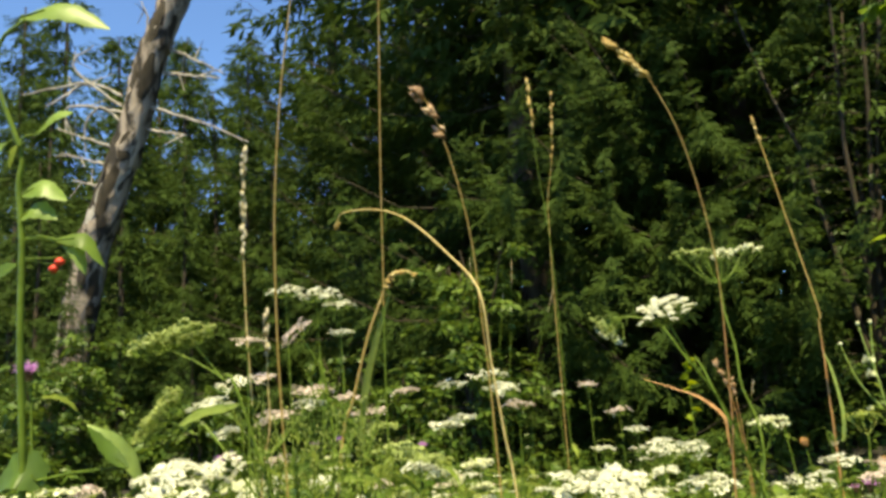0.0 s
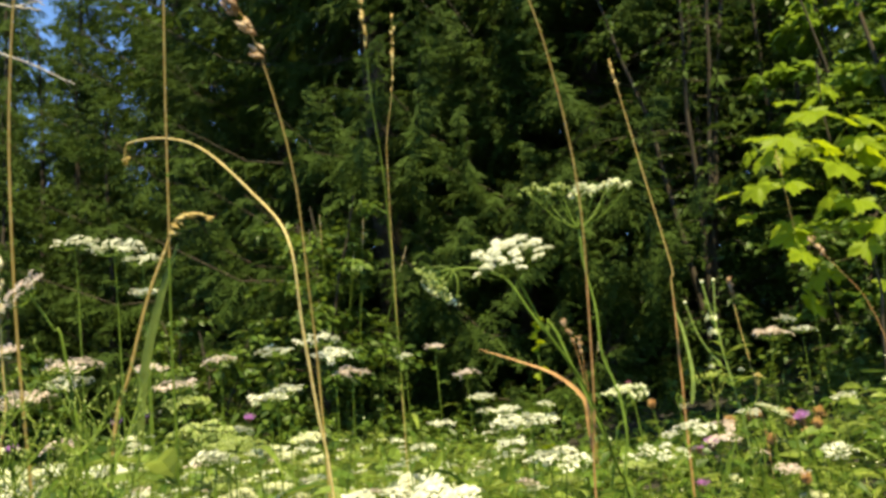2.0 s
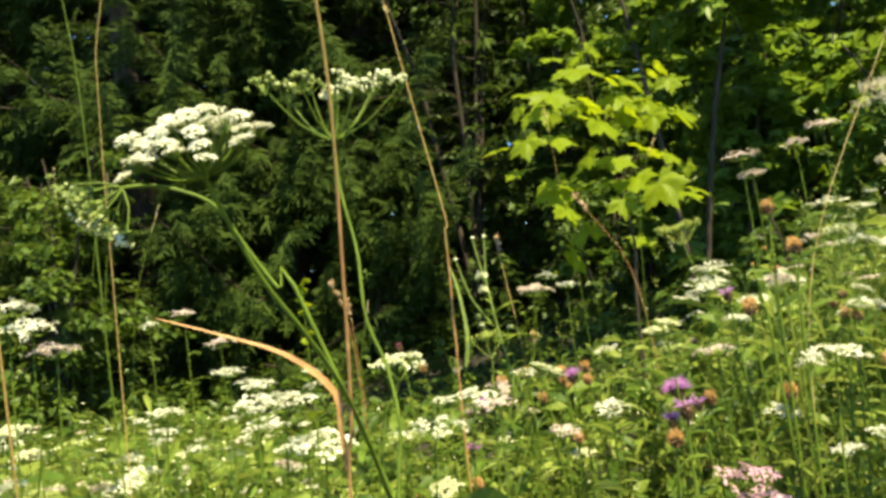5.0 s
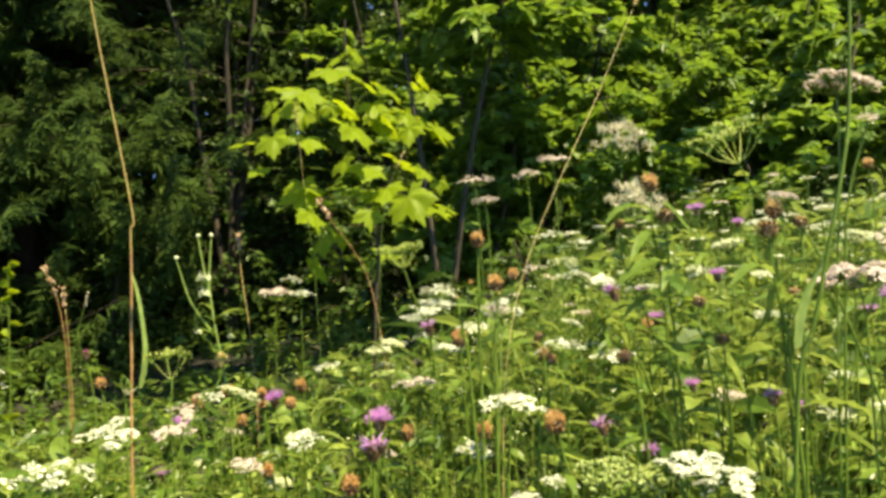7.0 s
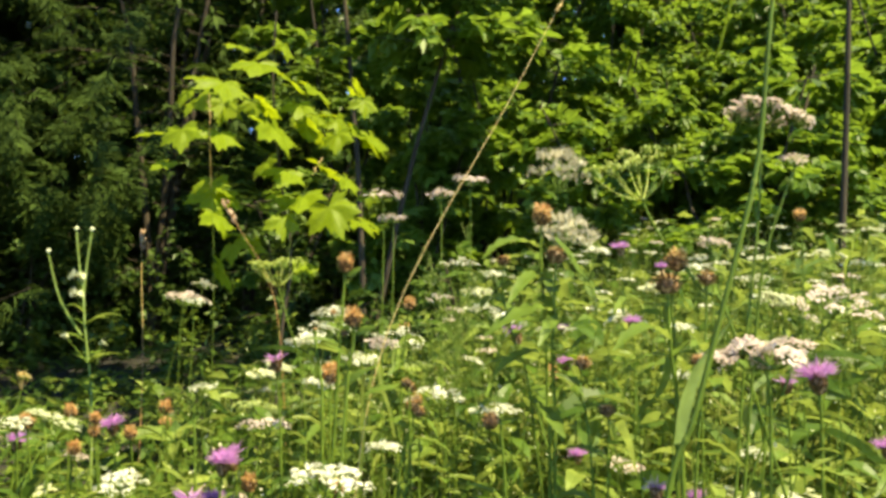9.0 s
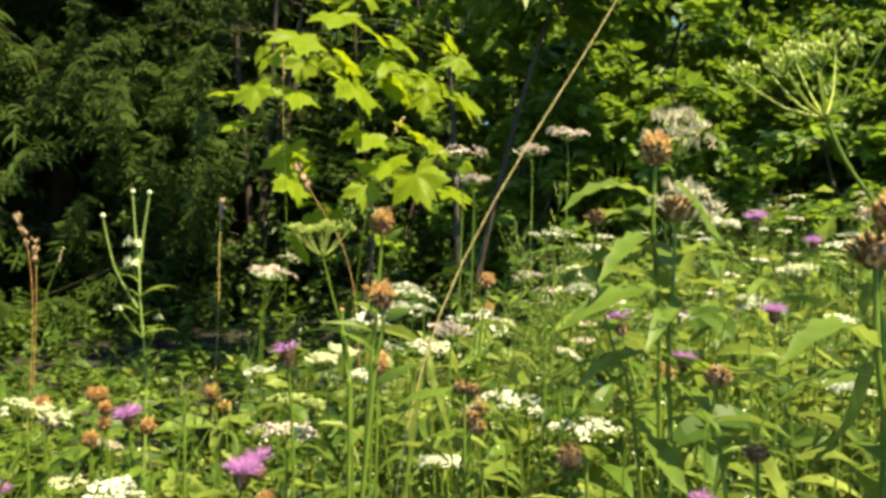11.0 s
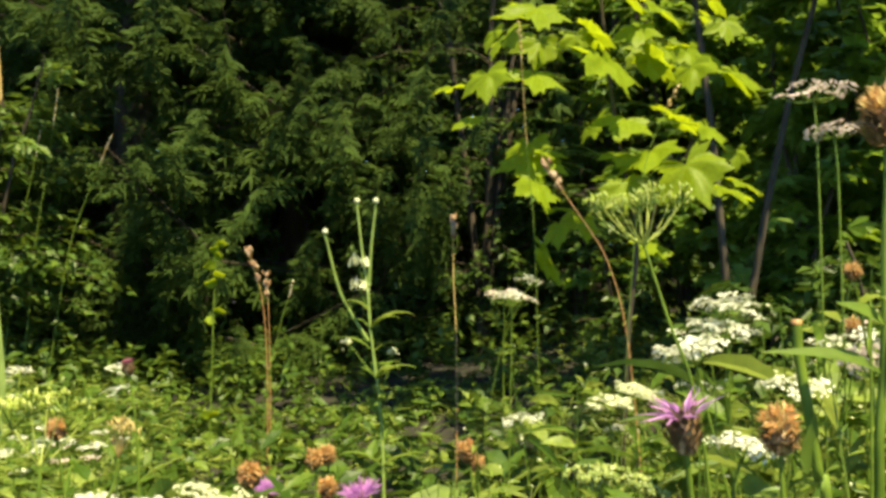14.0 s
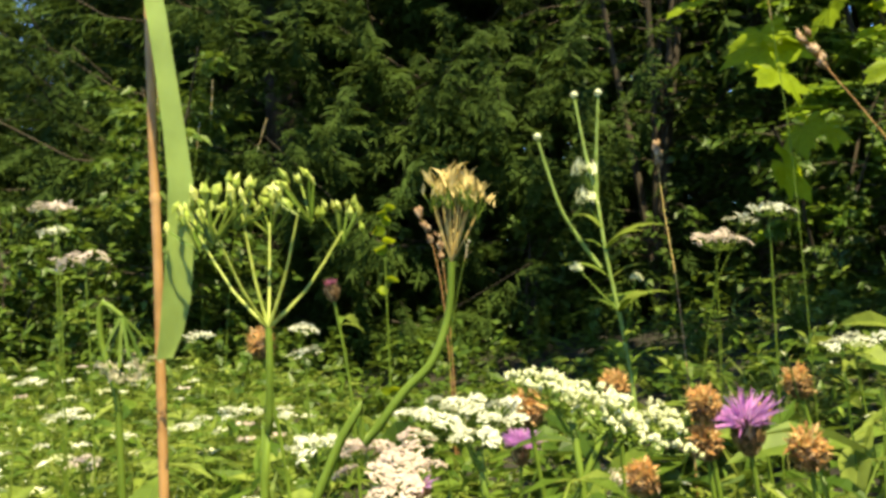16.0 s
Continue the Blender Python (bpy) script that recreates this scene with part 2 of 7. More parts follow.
def ground_z(x, y):
    """The meadow lies level by the path and rises to the right."""
    x, y = np.asarray(x, float), np.asarray(y, float)
    rise = 0.2 * 0.35 * np.logaddexp(0, (x - 0.75) / 0.35)
    rise = 4.0 * np.tanh(rise / 4.0)
    return rise + 0.03 * np.sin(1.3 * x + 0.4) * np.sin(1.1 * y) + 0.02 * np.sin(3.1 * x + 2 * y)


def growth(x, y):
    """How tall the meadow grows: lush by the path and on the rise, low towards the shade of the wood, bare under the trees."""
    x, y = np.asarray(x, float), np.asarray(y, float)
    low = 1 / (1 + np.exp(-(y - 2.0) / 0.2)) * 1 / (1 + np.exp((x - 1.55) / 0.15))
    edge = 3.5 - 0.85 / (1 + np.exp(-(x - 0.55) / 0.12))
    hollow = 1 / (1 + np.exp(-(y - edge) / 0.15)) / (1 + np.exp(-(x + 0.1) / 0.15)) / (1 + np.exp((x - 2.0) / 0.15))
    lush = 0.3 / (1 + np.exp(-(x - 0.9) / 0.15)) + 0.25 / (1 + np.exp((x - 0.1) / 0.12)) / (1 + np.exp((y - 2.2) / 0.2))
    dip = 1 / (1 + np.exp(-(y - 2.0 - 0.6 * np.maximum(x - 1.1, 0)) / 0.1)) / (1 + np.exp(-(x - 0.3) / 0.1))
    return (1 + lush) * (1 - 0.42 * low) * (1 - 0.2 * hollow) * (1 - 0.55 * dip), np.maximum(hollow, 0.9 * dip)


TRODDEN = ((0.0, 0.0), (0.03, 0.23), (0.08, 0.37), (0.26, 0.41), (0.48, 0.59), (0.55, 0.78), (0.55, 1.05), (0.49, 1.25))


def scatter_xy(n, x0, x1, y0, y1):
    """Random places in the open fan of meadow between the path and the wood."""
    x, y = rng.uniform(x0, x1, 3 * n), rng.uniform(y0, y1, 3 * n)
    keep = (x > -0.35 - 0.85 * y) & (x < 0.5 + 2.6 * y) & (by_path(x, y) > 0.24)
    return x[keep][:n], y[keep][:n]


# ---- ground ----
def build_ground():
    g = Geo()
    u = np.linspace(-1, 1, 141)
    c = np.sign(u) * (np.abs(u) * 9 + (np.abs(u) ** 6) * 700)
    X, Y = np.meshgrid(c + 1, c + 3, indexing="ij")
    Z = ground_z(X, Y)
    n = len(c)
    i, j = np.meshgrid(np.arange(n - 1), np.arange(n - 1), indexing="ij")
    q = np.stack([i * n + j, (i + 1) * n + j, (i + 1) * n + j + 1, i * n + j + 1], -1).reshape(-1, 4)
    g.add(np.stack([X, Y, Z], -1).reshape(-1, 3), q)
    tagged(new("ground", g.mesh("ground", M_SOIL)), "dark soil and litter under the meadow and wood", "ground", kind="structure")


build_ground()


# ---- spruces ----
def plume(pairs, width, reach, seed, blunt=True):
    """A branchlet 1 long along y: a sagging axis with side shoots in pairs, each clad in short needles and turned its own way."""
    r = np.random.default_rng(seed)
    v, f = [], []

    def shoot(at, way, ln, w):
        side = np.cross(way, (0, 0, 1.0))
        side /= np.linalg.norm(side) + 1e-9
        up = np.cross(side, way)
        roll = r.uniform(-1.1, 1.1)
        side = side * math.cos(roll) + up * math.sin(roll)
        n = len(v)
        sag = np.array((0, 0, -0.12 * ln))
        if blunt:
            v.extend([at - side * w * 0.45, at + side * w * 0.45, at + way * 0.62 * ln + side * w, at + way * 0.62 * ln - side * w, at + way * ln + sag])
            f.extend([(n, n + 1, n + 2), (n, n + 2, n + 3), (n + 3, n + 2, n + 4)])
        else:
            v.extend([at, at + way * 0.55 * ln + side * w, at + way * 0.55 * ln - side * w, at + way * ln + sag])
            f.extend([(n, n + 1, n + 2), (n + 2, n + 1, n + 3)])

    def axis(y):
        return np.array((0, y, -0.16 * y * y))

    shoot(axis(0.0), np.array((0, 1.0, -0.06)), 0.62, width * 0.8)
    shoot(axis(0.55), np.array((0, 0.98, -0.2)), 0.45, width)
    for k in range(pairs):
        for sx in (-1, 1):
            y = 0.04 + 0.86 * (k + r.uniform(-0.35, 0.35)) / pairs
            ln = reach * (1 - 0.55 * k / pairs) * r.uniform(0.6, 1.15)
            a = r.uniform(0.55, 1.05)
            way = np.array((sx * math.sin(a), math.cos(a), r.uniform(-0.65, 0.15)))
            shoot(axis(max(y, 0.0)), way / np.linalg.norm(way), ln, width * r.uniform(0.8, 1.2))
    return np.array(v), f


PLUMES = [plume(7, 0.022, 0.37, k) for k in range(5)]
COARSE = [plume(5, 0.042, 0.42, 20 + k, False) for k in range(4)]


def spruce_meshes(height, spread, step, twigs, seed, low=0.3, fine=0.0, full=1.0):
    """Trunk, boughs and needles of a spruce, boughs drooping and upturned at the tip; fine branchlets up to a height, coarse ones above."""
    r = np.random.default_rng(seed)
    wood, needles = Geo(), Geo()
    zz = np.linspace(0, height, 12)
    wood.tube(np.stack([0.03 * np.sin(zz), 0.03 * np.cos(0.7 * zz), zz], 1), 0.02 + 0.009 * (height - zz), 8)
    z = low
    sets = {True: ([], []), False: ([], [])}
    while z < height - 0.15:
        near = z < fine
        mats, locs = sets[near]
        for k in range(r.integers(5, 8)):
            az = r.uniform(0, 2 * np.pi)
            zk = z + r.uniform(0, step)
            L = spread * max(0.03, 1 - zk / height) ** 0.75 * r.uniform(0.65, 1.15) + 0.12
            rise = 0.22 - 0.42 * (1 - zk / height) + r.uniform(-0.16, 0.16)
            s = np.linspace(0, 1, 7)
            out = L * s
            dz = rise * L * s + 0.2 * L * s**3 - 0.1 * L * np.sin(np.pi * s)
            bend = r.uniform(-0.25, 0.25) * s**2 * L
            d, e = np.array((np.sin(az), np.cos(az), 0)), np.array((np.cos(az), -np.sin(az), 0))
            pts = d * out[:, None] + e * bend[:, None] + np.array((0, 0, 1)) * (zk + dz)[:, None]
            wood.tube(pts[::2], (0.005 * L * (1 - s * 0.85) + 0.0015)[::2], 3)
            n = max(5, int((twigs if near else 6.5) * L))
            t = (np.arange(n) + r.uniform(0, 1, n)) / n
            t = (0.08 + 0.94 * t) ** 0.8 if near else t ** 0.85
            base = np.stack([np.interp(t, s, pts[:, c]) for c in range(3)], 1)
            side = np.where(np.arange(n) % 2, 1, -1)
            spread_az = az + side * r.uniform(0.35, 1.15, n) * (1.05 - 0.75 * t)
            size = (full if near else 2.0) * (0.2 + 0.3 * np.sin(np.pi * np.clip(0.15 + 0.85 * t, 0, 0.93)) ** 0.8) * r.uniform(0.65, 1.15, n) * min(1.0, 0.5 + 0.25 * L)
            droop = r.uniform(-0.75, 0.2, n) - 0.2 * (1 - t)
            m1 = spin(spread_az, droop, r.normal(0, 0.4, n), size)
            mats.append(m1)
            locs.append(base)
            if near:
                half = r.random(n) < 0.55
                k2 = half.sum()
                mats.append(spin(spread_az[half] + r.uniform(-0.6, 0.6, k2), droop[half] - r.uniform(-0.1, 0.6, k2), r.normal(0, 0.5, k2), size[half] * 0.7))
                locs.append(base[half] + m1[half][:, :, 1] * 0.35)
        z += step * r.uniform(0.8, 1.2) * (1 if near else 1.7 if fine else 1.2)
    for near, template in ((True, PLUMES), (False, COARSE)):
        if sets[near][0]:
            mats, locs = np.concatenate(sets[near][0]), np.concatenate(sets[near][1])
            for k, spray in enumerate(template):
                needles.scatter(*spray, mats[k::len(template)], locs[k::len(template)])
    return wood.mesh("trunk", M_BARK), needles.mesh("needles", M_NEEDLE, smooth=False)


def spruce(x, y, meshes, turn, size, label):
    ob = thing("spruce_tree", (x, y, float(ground_z(x, y)) - 0.05), label, "tree", "spruces at the meadow's edge")
    ob.rotation_euler[2] = turn
    ob.scale = (size,) * 3
    part("trunk", meshes[0], ob, "rough brown trunk with boughs")
    part("crown", meshes[1], ob, "drooping dark green needle boughs")


NEAR_A = spruce_meshes(13.0, 2.6, 0.24, 17, 1, 0.15, 4.4, 1.0)
EDGE = spruce_meshes(12.0, 1.9, 0.2, 20, 6, 0.25, 3.6, 0.88)
TALL = spruce_meshes(13.0, 2.4, 0.23, 18, 8, 0.8, 3.8, 0.9)
FAR_A = spruce_meshes(13.0, 2.3, 0.42, 9, 3, 0.4)
FAR_B = spruce_meshes(10.5, 2.1, 0.40, 9, 4, 0.3)
for k, (x, y, me, size) in enumerate((
        (-1.5, 8.6, NEAR_A, 1.0), (0.7, 8.4, FAR_B, 0.95), (2.6, 7.8, FAR_A, 0.85),
        (0.75, 7.0, EDGE, 1.0), (1.5, 6.9, TALL, 0.95), (-0.35, 6.7, EDGE, 1.05), (-0.9, 7.6, FAR_B, 0.6), (3.0, 6.6, FAR_A, 0.75))):
    spruce(x, y, me, 2.1 * k, size, "dense dark green spruce with drooping boughs at the meadow's edge")
for k, (x, y, me, size) in enumerate((
        (-7.4, 17.0, FAR_A, 0.78), (-5.4, 16.0, FAR_B, 0.88), (-9.4, 16.4, FAR_B, 0.95), (-10.6, 14.5, FAR_A, 0.85),
        (-3.4, 11.0, FAR_A, 0.95), (-11.6, 12.0, FAR_A, 0.9), (-6.9, 10.8, FAR_B, 0.66), (-9.0, 11.2, FAR_A, 0.62), (-10.0, 12.8, FAR_B, 0.72), (-7.4, 14.0, FAR_A, 0.66),
        (-8.0, 12.4, FAR_B, 0.62), (-5.2, 8.2, FAR_B, 0.45), (-3.4, 8.4, FAR_B, 0.36), (-2.5, 8.9, FAR_B, 0.38), (-4.3, 8.0, FAR_B, 0.34), (-5.9, 7.7, FAR_B, 0.36), (-1.9, 10.2, FAR_B, 0.45), (-6.6, 8.8, FAR_B, 0.5), (-3.9, 8.8, FAR_B, 0.45), (-7.9, 9.8, FAR_B, 0.55), (-4.7, 9.6, FAR_B, 0.5), (-6.4, 12.0, FAR_B, 0.7), (-4.8, 11.0, FAR_B, 0.62),
        (-6.9, 20.0, FAR_A, 0.75), (-4.4, 20.0, FAR_A, 0.85), (-14.0, 15.0, FAR_A, 0.85),
        (-11.2, 17.5, FAR_B, 0.7), (-8.5, 14.6, FAR_B, 0.6), (-6.0, 14.2, FAR_B, 0.62), (-3.75, 5.15, FAR_B, 0.19), (-2.9, 5.5, FAR_B, 0.16))):
    spruce(x, y, me, 1.3 * k, size, "tall dark spruce farther back in the wood")


FAR_C = spruce_meshes(10.5, 2.2, 0.62, 5, 5, 0.3)
for k in range(9):
    spruce(-2.6 + 1.5 * k, 12.6 - 0.45 * k + 0.8 * math.sin(2.1 * k), FAR_C, 2.3 * k, 0.95 + 0.12 * math.sin(1.3 * k), "dark spruce behind the trees of the edge")
for k in range(13):
    x = -15.5 + 1.05 * k
    spruce(x, 18.4 + 1.1 * math.sin(2.3 * k), FAR_C, 1.9 * k, 0.74 + 0.11 * math.sin(1.7 * k), "dark spruce in the far row of the wood")


# ---- broadleaved trees and shrubs ----
LEAF = ([(0, 0, 0), (-0.25, 0.38, 0.06), (0.25, 0.38, 0.06), (0, 0.42, 0.0), (0, 1.0, -0.1)], [(0, 3, 1), (0, 2, 3), (1, 3, 4), (3, 2, 4)])


def lobed_leaf():
    """A small five-lobed leaf, 1 long, cupped a little, its stalk at the origin."""
    pts = [(0, 0.0, 0)]
    for a, d in ((-1.7, 0.42), (-1.05, 0.50), (-0.5, 0.28), (0.0, 0.62), (0.5, 0.28), (1.05, 0.50), (1.7, 0.42)):
        pts.append((d * math.sin(a), 0.36 + d * math.cos(a), 0.06 - 0.32 * d * d + (0.05 if d < 0.35 else 0)))
    return np.array(pts), [(0, k + 1, k) for k in range(1, 7)]


LOBED = lobed_leaf()


def shrub(name, x, y, height, width, leaves, leaf_size, seed, label, mat=None, category="shrub", low=0.1, group="shrubs at the wood's edge", z0=None, shape=LEAF, droop=-0.3):
    """Thin stems that fork, with leaves held out flat in layers along the twigs."""
    r = np.random.default_rng(seed)
    base = float(ground_z(x, y)) if z0 is None else z0
    ob = thing(name, (x, y, base - 0.03), label, category, group)
    wood, crown = Geo(), Geo()
    tips = []
    for k in range(2 if low > 1 else max(3, int(width * 4))):
        az = r.uniform(0, 2 * np.pi)
        lean = r.uniform(0.05, 0.5) * width
        h = height * r.uniform(0.65, 1.0)
        s = np.linspace(0, 1, 8)
        main = np.stack([np.sin(az) * lean * s**1.4, np.cos(az) * lean * s**1.4, h * s], 1) + 0.02 * r.normal(size=(8, 3)) * s[:, None]
        wood.tube(main, 0.004 + (0.0028 if low > 1 else 0.006) * height * (1 - s), 5)
        for q in range(int((9 + 5 * height) * (2.6 if low > 1 else 1))):
            t = r.uniform(low / height + 0.08, 1.0)
            p = np.array([np.interp(t, s, main[:, c]) for c in range(3)])
            a2 = r.uniform(0, 2 * np.pi)
            L = width * r.uniform(0.25, 0.6) * (1.15 - 0.6 * t)
            u = np.linspace(0, 1, 4)
            tw = p + np.stack([np.sin(a2) * L * u, np.cos(a2) * L * u, L * (0.35 * u - 0.45 * u**2)], 1)
            wood.tube(tw, 0.004 * (1 - 0.7 * u), 3)
            tips.append((p, tw, a2))
    per = max(3, leaves // len(tips))
    mats, locs = [], []
    for p, tw, a2 in tips:
        t = r.uniform(0.15, 1.05, per)
        base_p = p + (tw[-1] - p) * t[:, None]
        base_p[:, 2] += 0.08 * np.sin(np.pi * np.clip(t, 0, 1)) * np.linalg.norm(tw[-1] - p)
        mats.append(spin(a2 + r.normal(0, 0.9, per), r.normal(droop, 0.35, per), r.normal(0, 0.45, per), leaf_size * r.uniform(0.55, 1.2, per)))
        locs.append(base_p + r.normal(0, 0.02, (per, 3)))
    crown.scatter(*shape, np.concatenate(mats), np.concatenate(locs))
    part("stem", wood.mesh("stem", M_BARK), ob)
    part("crown", crown.mesh("crown", mat or M_BUSH, smooth=False), ob, "many small green leaves")
    return ob


for k, (x, y, h, w, n, ls) in enumerate((
        (2.7, 4.7, 2.5, 1.2, 8000, 0.085), (3.5, 4.1, 2.3, 1.4, 9000, 0.085), (4.3, 3.3, 1.3, 1.12, 6500, 0.085), (5.0, 2.3, 1.73, 1.45, 6500, 0.085),
        (4.2, 5.9, 3.0, 1.8, 6500, 0.11), (5.9, 4.6, 1.75, 1.46, 5200, 0.11), (6.8, 3.0, 2.2, 1.8, 5200, 0.11), (2.9, 3.5, 1.9, 0.9, 2600, 0.1),
        (2.4, 3.4, 1.3, 0.6, 1400, 0.09), (3.6, 2.5, 1.46, 0.9, 4200, 0.08), (3.0, 2.9, 1.22, 0.7, 1500, 0.085), (5.8, 1.2, 1.83, 1.4, 4500, 0.085),
        (7.6, 1.4, 1.58, 1.33, 5000, 0.11), (7.4, 6.2, 6.8, 2.3, 6500, 0.16), (8.0, 5.5, 6.5, 2.4, 6500, 0.16), (6.2, 5.6, 1.75, 1.46, 5200, 0.11),
        (9.6, 7.0, 7.2, 2.4, 6500, 0.17), (6.4, 2.0, 1.67, 1.4, 5200, 0.11), (1.95, 3.1, 3.3, 1.2, 3200, 0.10), (8.6, 3.0, 2.57, 2.08, 5200, 0.11),
        (4.5, 1.7, 1.18, 1.03, 6000, 0.08), (3.9, 1.1, 1.27, 0.8, 1500, 0.085), (4.9, 1.0, 1.54, 1.2, 6500, 0.085), (7.0, 0.6, 1.31, 1.13, 5200, 0.11),
        (9.2, 1.6, 2.51, 2.03, 5200, 0.11), (3.75, 2.95, 1.4, 1.2, 6500, 0.085), (3.15, 2.25, 1.21, 0.8, 1800, 0.085), (4.7, 4.4, 2.16, 1.6, 6500, 0.085),
        (5.5, 3.5, 1.4, 1.2, 5200, 0.1), (6.0, 2.6, 1.82, 1.51, 5200, 0.1), (5.6, 2.0, 1.9, 1.3, 5200, 0.09), (6.6, 2.3, 2.3, 1.5, 5200, 0.1),
        (7.4, 2.6, 2.6, 1.6, 5200, 0.11), (5.0, 3.0, 1.9, 1.3, 5200, 0.09), (6.2, 3.7, 2.4, 1.5, 5200, 0.1), (8.2, 4.2, 3.2, 1.8, 5200, 0.12),
        (7.0, 4.9, 3.2, 1.8, 5200, 0.12), (4.2, 2.3, 1.4, 1.1, 4600, 0.085), (8.9, 2.4, 3.3, 1.9, 5200, 0.12))):
    shrub("broadleaved_tree", x, y, h, w, n, ls * (1.3 if h > 4.7 else 1.0), 40 + k, "young broadleaved tree with layers of bright green leaves", category="tree", group="young trees at the wood's edge", low=1.55 if x < 2.2 else 0.1, shape=LOBED if h < 4.9 else LEAF, droop=-0.45)
for k, (x, y, h, w, n, ls) in enumerate((
        (-0.75, 5.1, 2.1, 1.1, 4600, 0.07), (-1.4, 5.0, 0.9, 0.8, 2400, 0.07), (-2.3, 4.4, 0.85, 0.9, 2600, 0.07),
        (-3.2, 4.0, 0.9, 0.9, 2400, 0.07), (-2.0, 6.2, 1.3, 1.0, 2400, 0.07),
        (-3.5, 4.9, 1.5, 1.1, 5200, 0.06), (-4.6, 4.6, 1.2, 1.0, 2400, 0.07))):
    shrub("bramble_bush", x, y, h, w, n, ls, 70 + k, "low leafy green bush at the edge of the meadow", M_SHRUB)
# These bushes carry their shade in the leaf colour.
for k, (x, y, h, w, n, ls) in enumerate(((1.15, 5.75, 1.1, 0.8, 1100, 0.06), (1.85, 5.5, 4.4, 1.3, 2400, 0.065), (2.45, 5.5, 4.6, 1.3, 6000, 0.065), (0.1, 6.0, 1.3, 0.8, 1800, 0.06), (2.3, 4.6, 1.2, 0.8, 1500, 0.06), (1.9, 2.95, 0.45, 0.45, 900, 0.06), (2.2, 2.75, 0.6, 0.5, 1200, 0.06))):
    shrub("shade_bush", x, y, h, w, n, ls, 90 + k, "bush beside the spruce, shade painted into its small leaves", M_SHADE)


def slim_tree(x, y):
    """One thin dark trunk with a few leafy twigs high up."""
    r = np.random.default_rng(140)
    ob = thing("young_tree", (x, y, float(ground_z(x, y)) - 0.03), "slim dark young tree trunk with sparse leaves high up", "tree", "young trees at the wood's edge")
    zz = np.linspace(0, 2.9, 14)
    trunk = np.stack([0.015 * np.sin(2.3 * zz), 0.012 * np.cos(1.7 * zz), zz], 1)
    wood, crown = Geo(), Geo()
    wood.tube(trunk, np.linspace(0.0125, 0.004, 14), 7)
    for k in range(14):
        h, az, L = r.uniform(1.9, 2.9), r.uniform(0, 6.28), r.uniform(0.15, 0.35)
        foot = np.array((0.015 * math.sin(2.3 * h), 0.012 * math.cos(1.7 * h), h))
        tip = foot + L * np.array((math.sin(az), math.cos(az), 0.4))
        wood.tube(np.array([foot, (foot + tip) / 2 + (0, 0, 0.02), tip]), np.array([0.003, 0.002, 0.001]), 4)
        t = r.uniform(0.3, 1.05, 9)
        crown.scatter(*LOBED, spin(az + r.normal(0, 0.9, 9), r.normal(-0.45, 0.3, 9), r.normal(0, 0.4, 9), r.uniform(0.05, 0.09, 9)), foot + (tip - foot) * t[:, None])
    part("trunk", wood.mesh("trunk", M_BARK), ob)
    part("crown", crown.mesh("crown", M_BUSH, smooth=False), ob, "a few green leaves")


slim_tree(2.93, 1.76)


def far_thicket():
    """The wood goes on behind the trees: a dark leafy mass, too far off to tell plants apart."""
    g = Geo()
    n = 26000
    az, far = rng.uniform(-0.95, 1.75, n), rng.uniform(13.5, 18.0, n)
    x, y = far * np.sin(az), far * np.cos(az)
    top = 3.0 + 0.8 * np.sin(5 * az) + 0.6 * np.sin(13 * az + 1) + 4.5 / (1 + np.exp(-(az + 0.12) / 0.05))
    z = ground_z(x, y) + top * rng.random(n) ** 0.8
    g.scatter(*LEAF, spin(rng.uniform(0, 6.28, n), rng.normal(-0.4, 0.4, n), rng.normal(0, 0.5, n), rng.uniform(0.3, 0.62, n)), np.stack([x, y, z], 1))
    tagged(new("far_thicket", g.mesh("far_thicket", M_BUSH, smooth=False)), "dark leafy undergrowth far back in the wood", "undergrowth", kind="stuff")


far_thicket()

# ---- meadow ----
def lance_leaf():
    """A pointed leaf 1 long, folded along its midrib and bowed, fine enough to be seen from near by."""
    v = [(0, 0, 0)]
    for y, w in ((0.18, 0.13), (0.45, 0.19), (0.75, 0.12)):
        z = 0.35 * y - 0.5 * y * y
        v += [(-w, y, z + 0.3 * w), (0, y, z), (w, y, z + 0.3 * w)]
    v.append((0, 1.0, -0.15))
    f = [(0, 2, 1), (0, 3, 2), (7, 8, 10), (8, 9, 10)]
    for k in (1, 4):
        f += [(k, k + 1, k + 4), (k, k + 4, k + 3), (k + 1, k + 2, k + 5), (k + 1, k + 5, k + 4)]
    return np.array(v), f


LANCE = lance_leaf()


def by_path(x, y):
    """How far the places lie from the trodden line."""
    far = np.full(np.shape(x), 99.0)
    for (ax, ay), (bx, by) in zip(TRODDEN[:-1], TRODDEN[1:]):
        t = np.clip(((x - ax) * (bx - ax) + (y - ay) * (by - ay)) / ((bx - ax) ** 2 + (by - ay) ** 2), 0, 1)
        far = np.minimum(far, np.hypot(x - ax - t * (bx - ax), y - ay - t * (by - ay)))
    return far


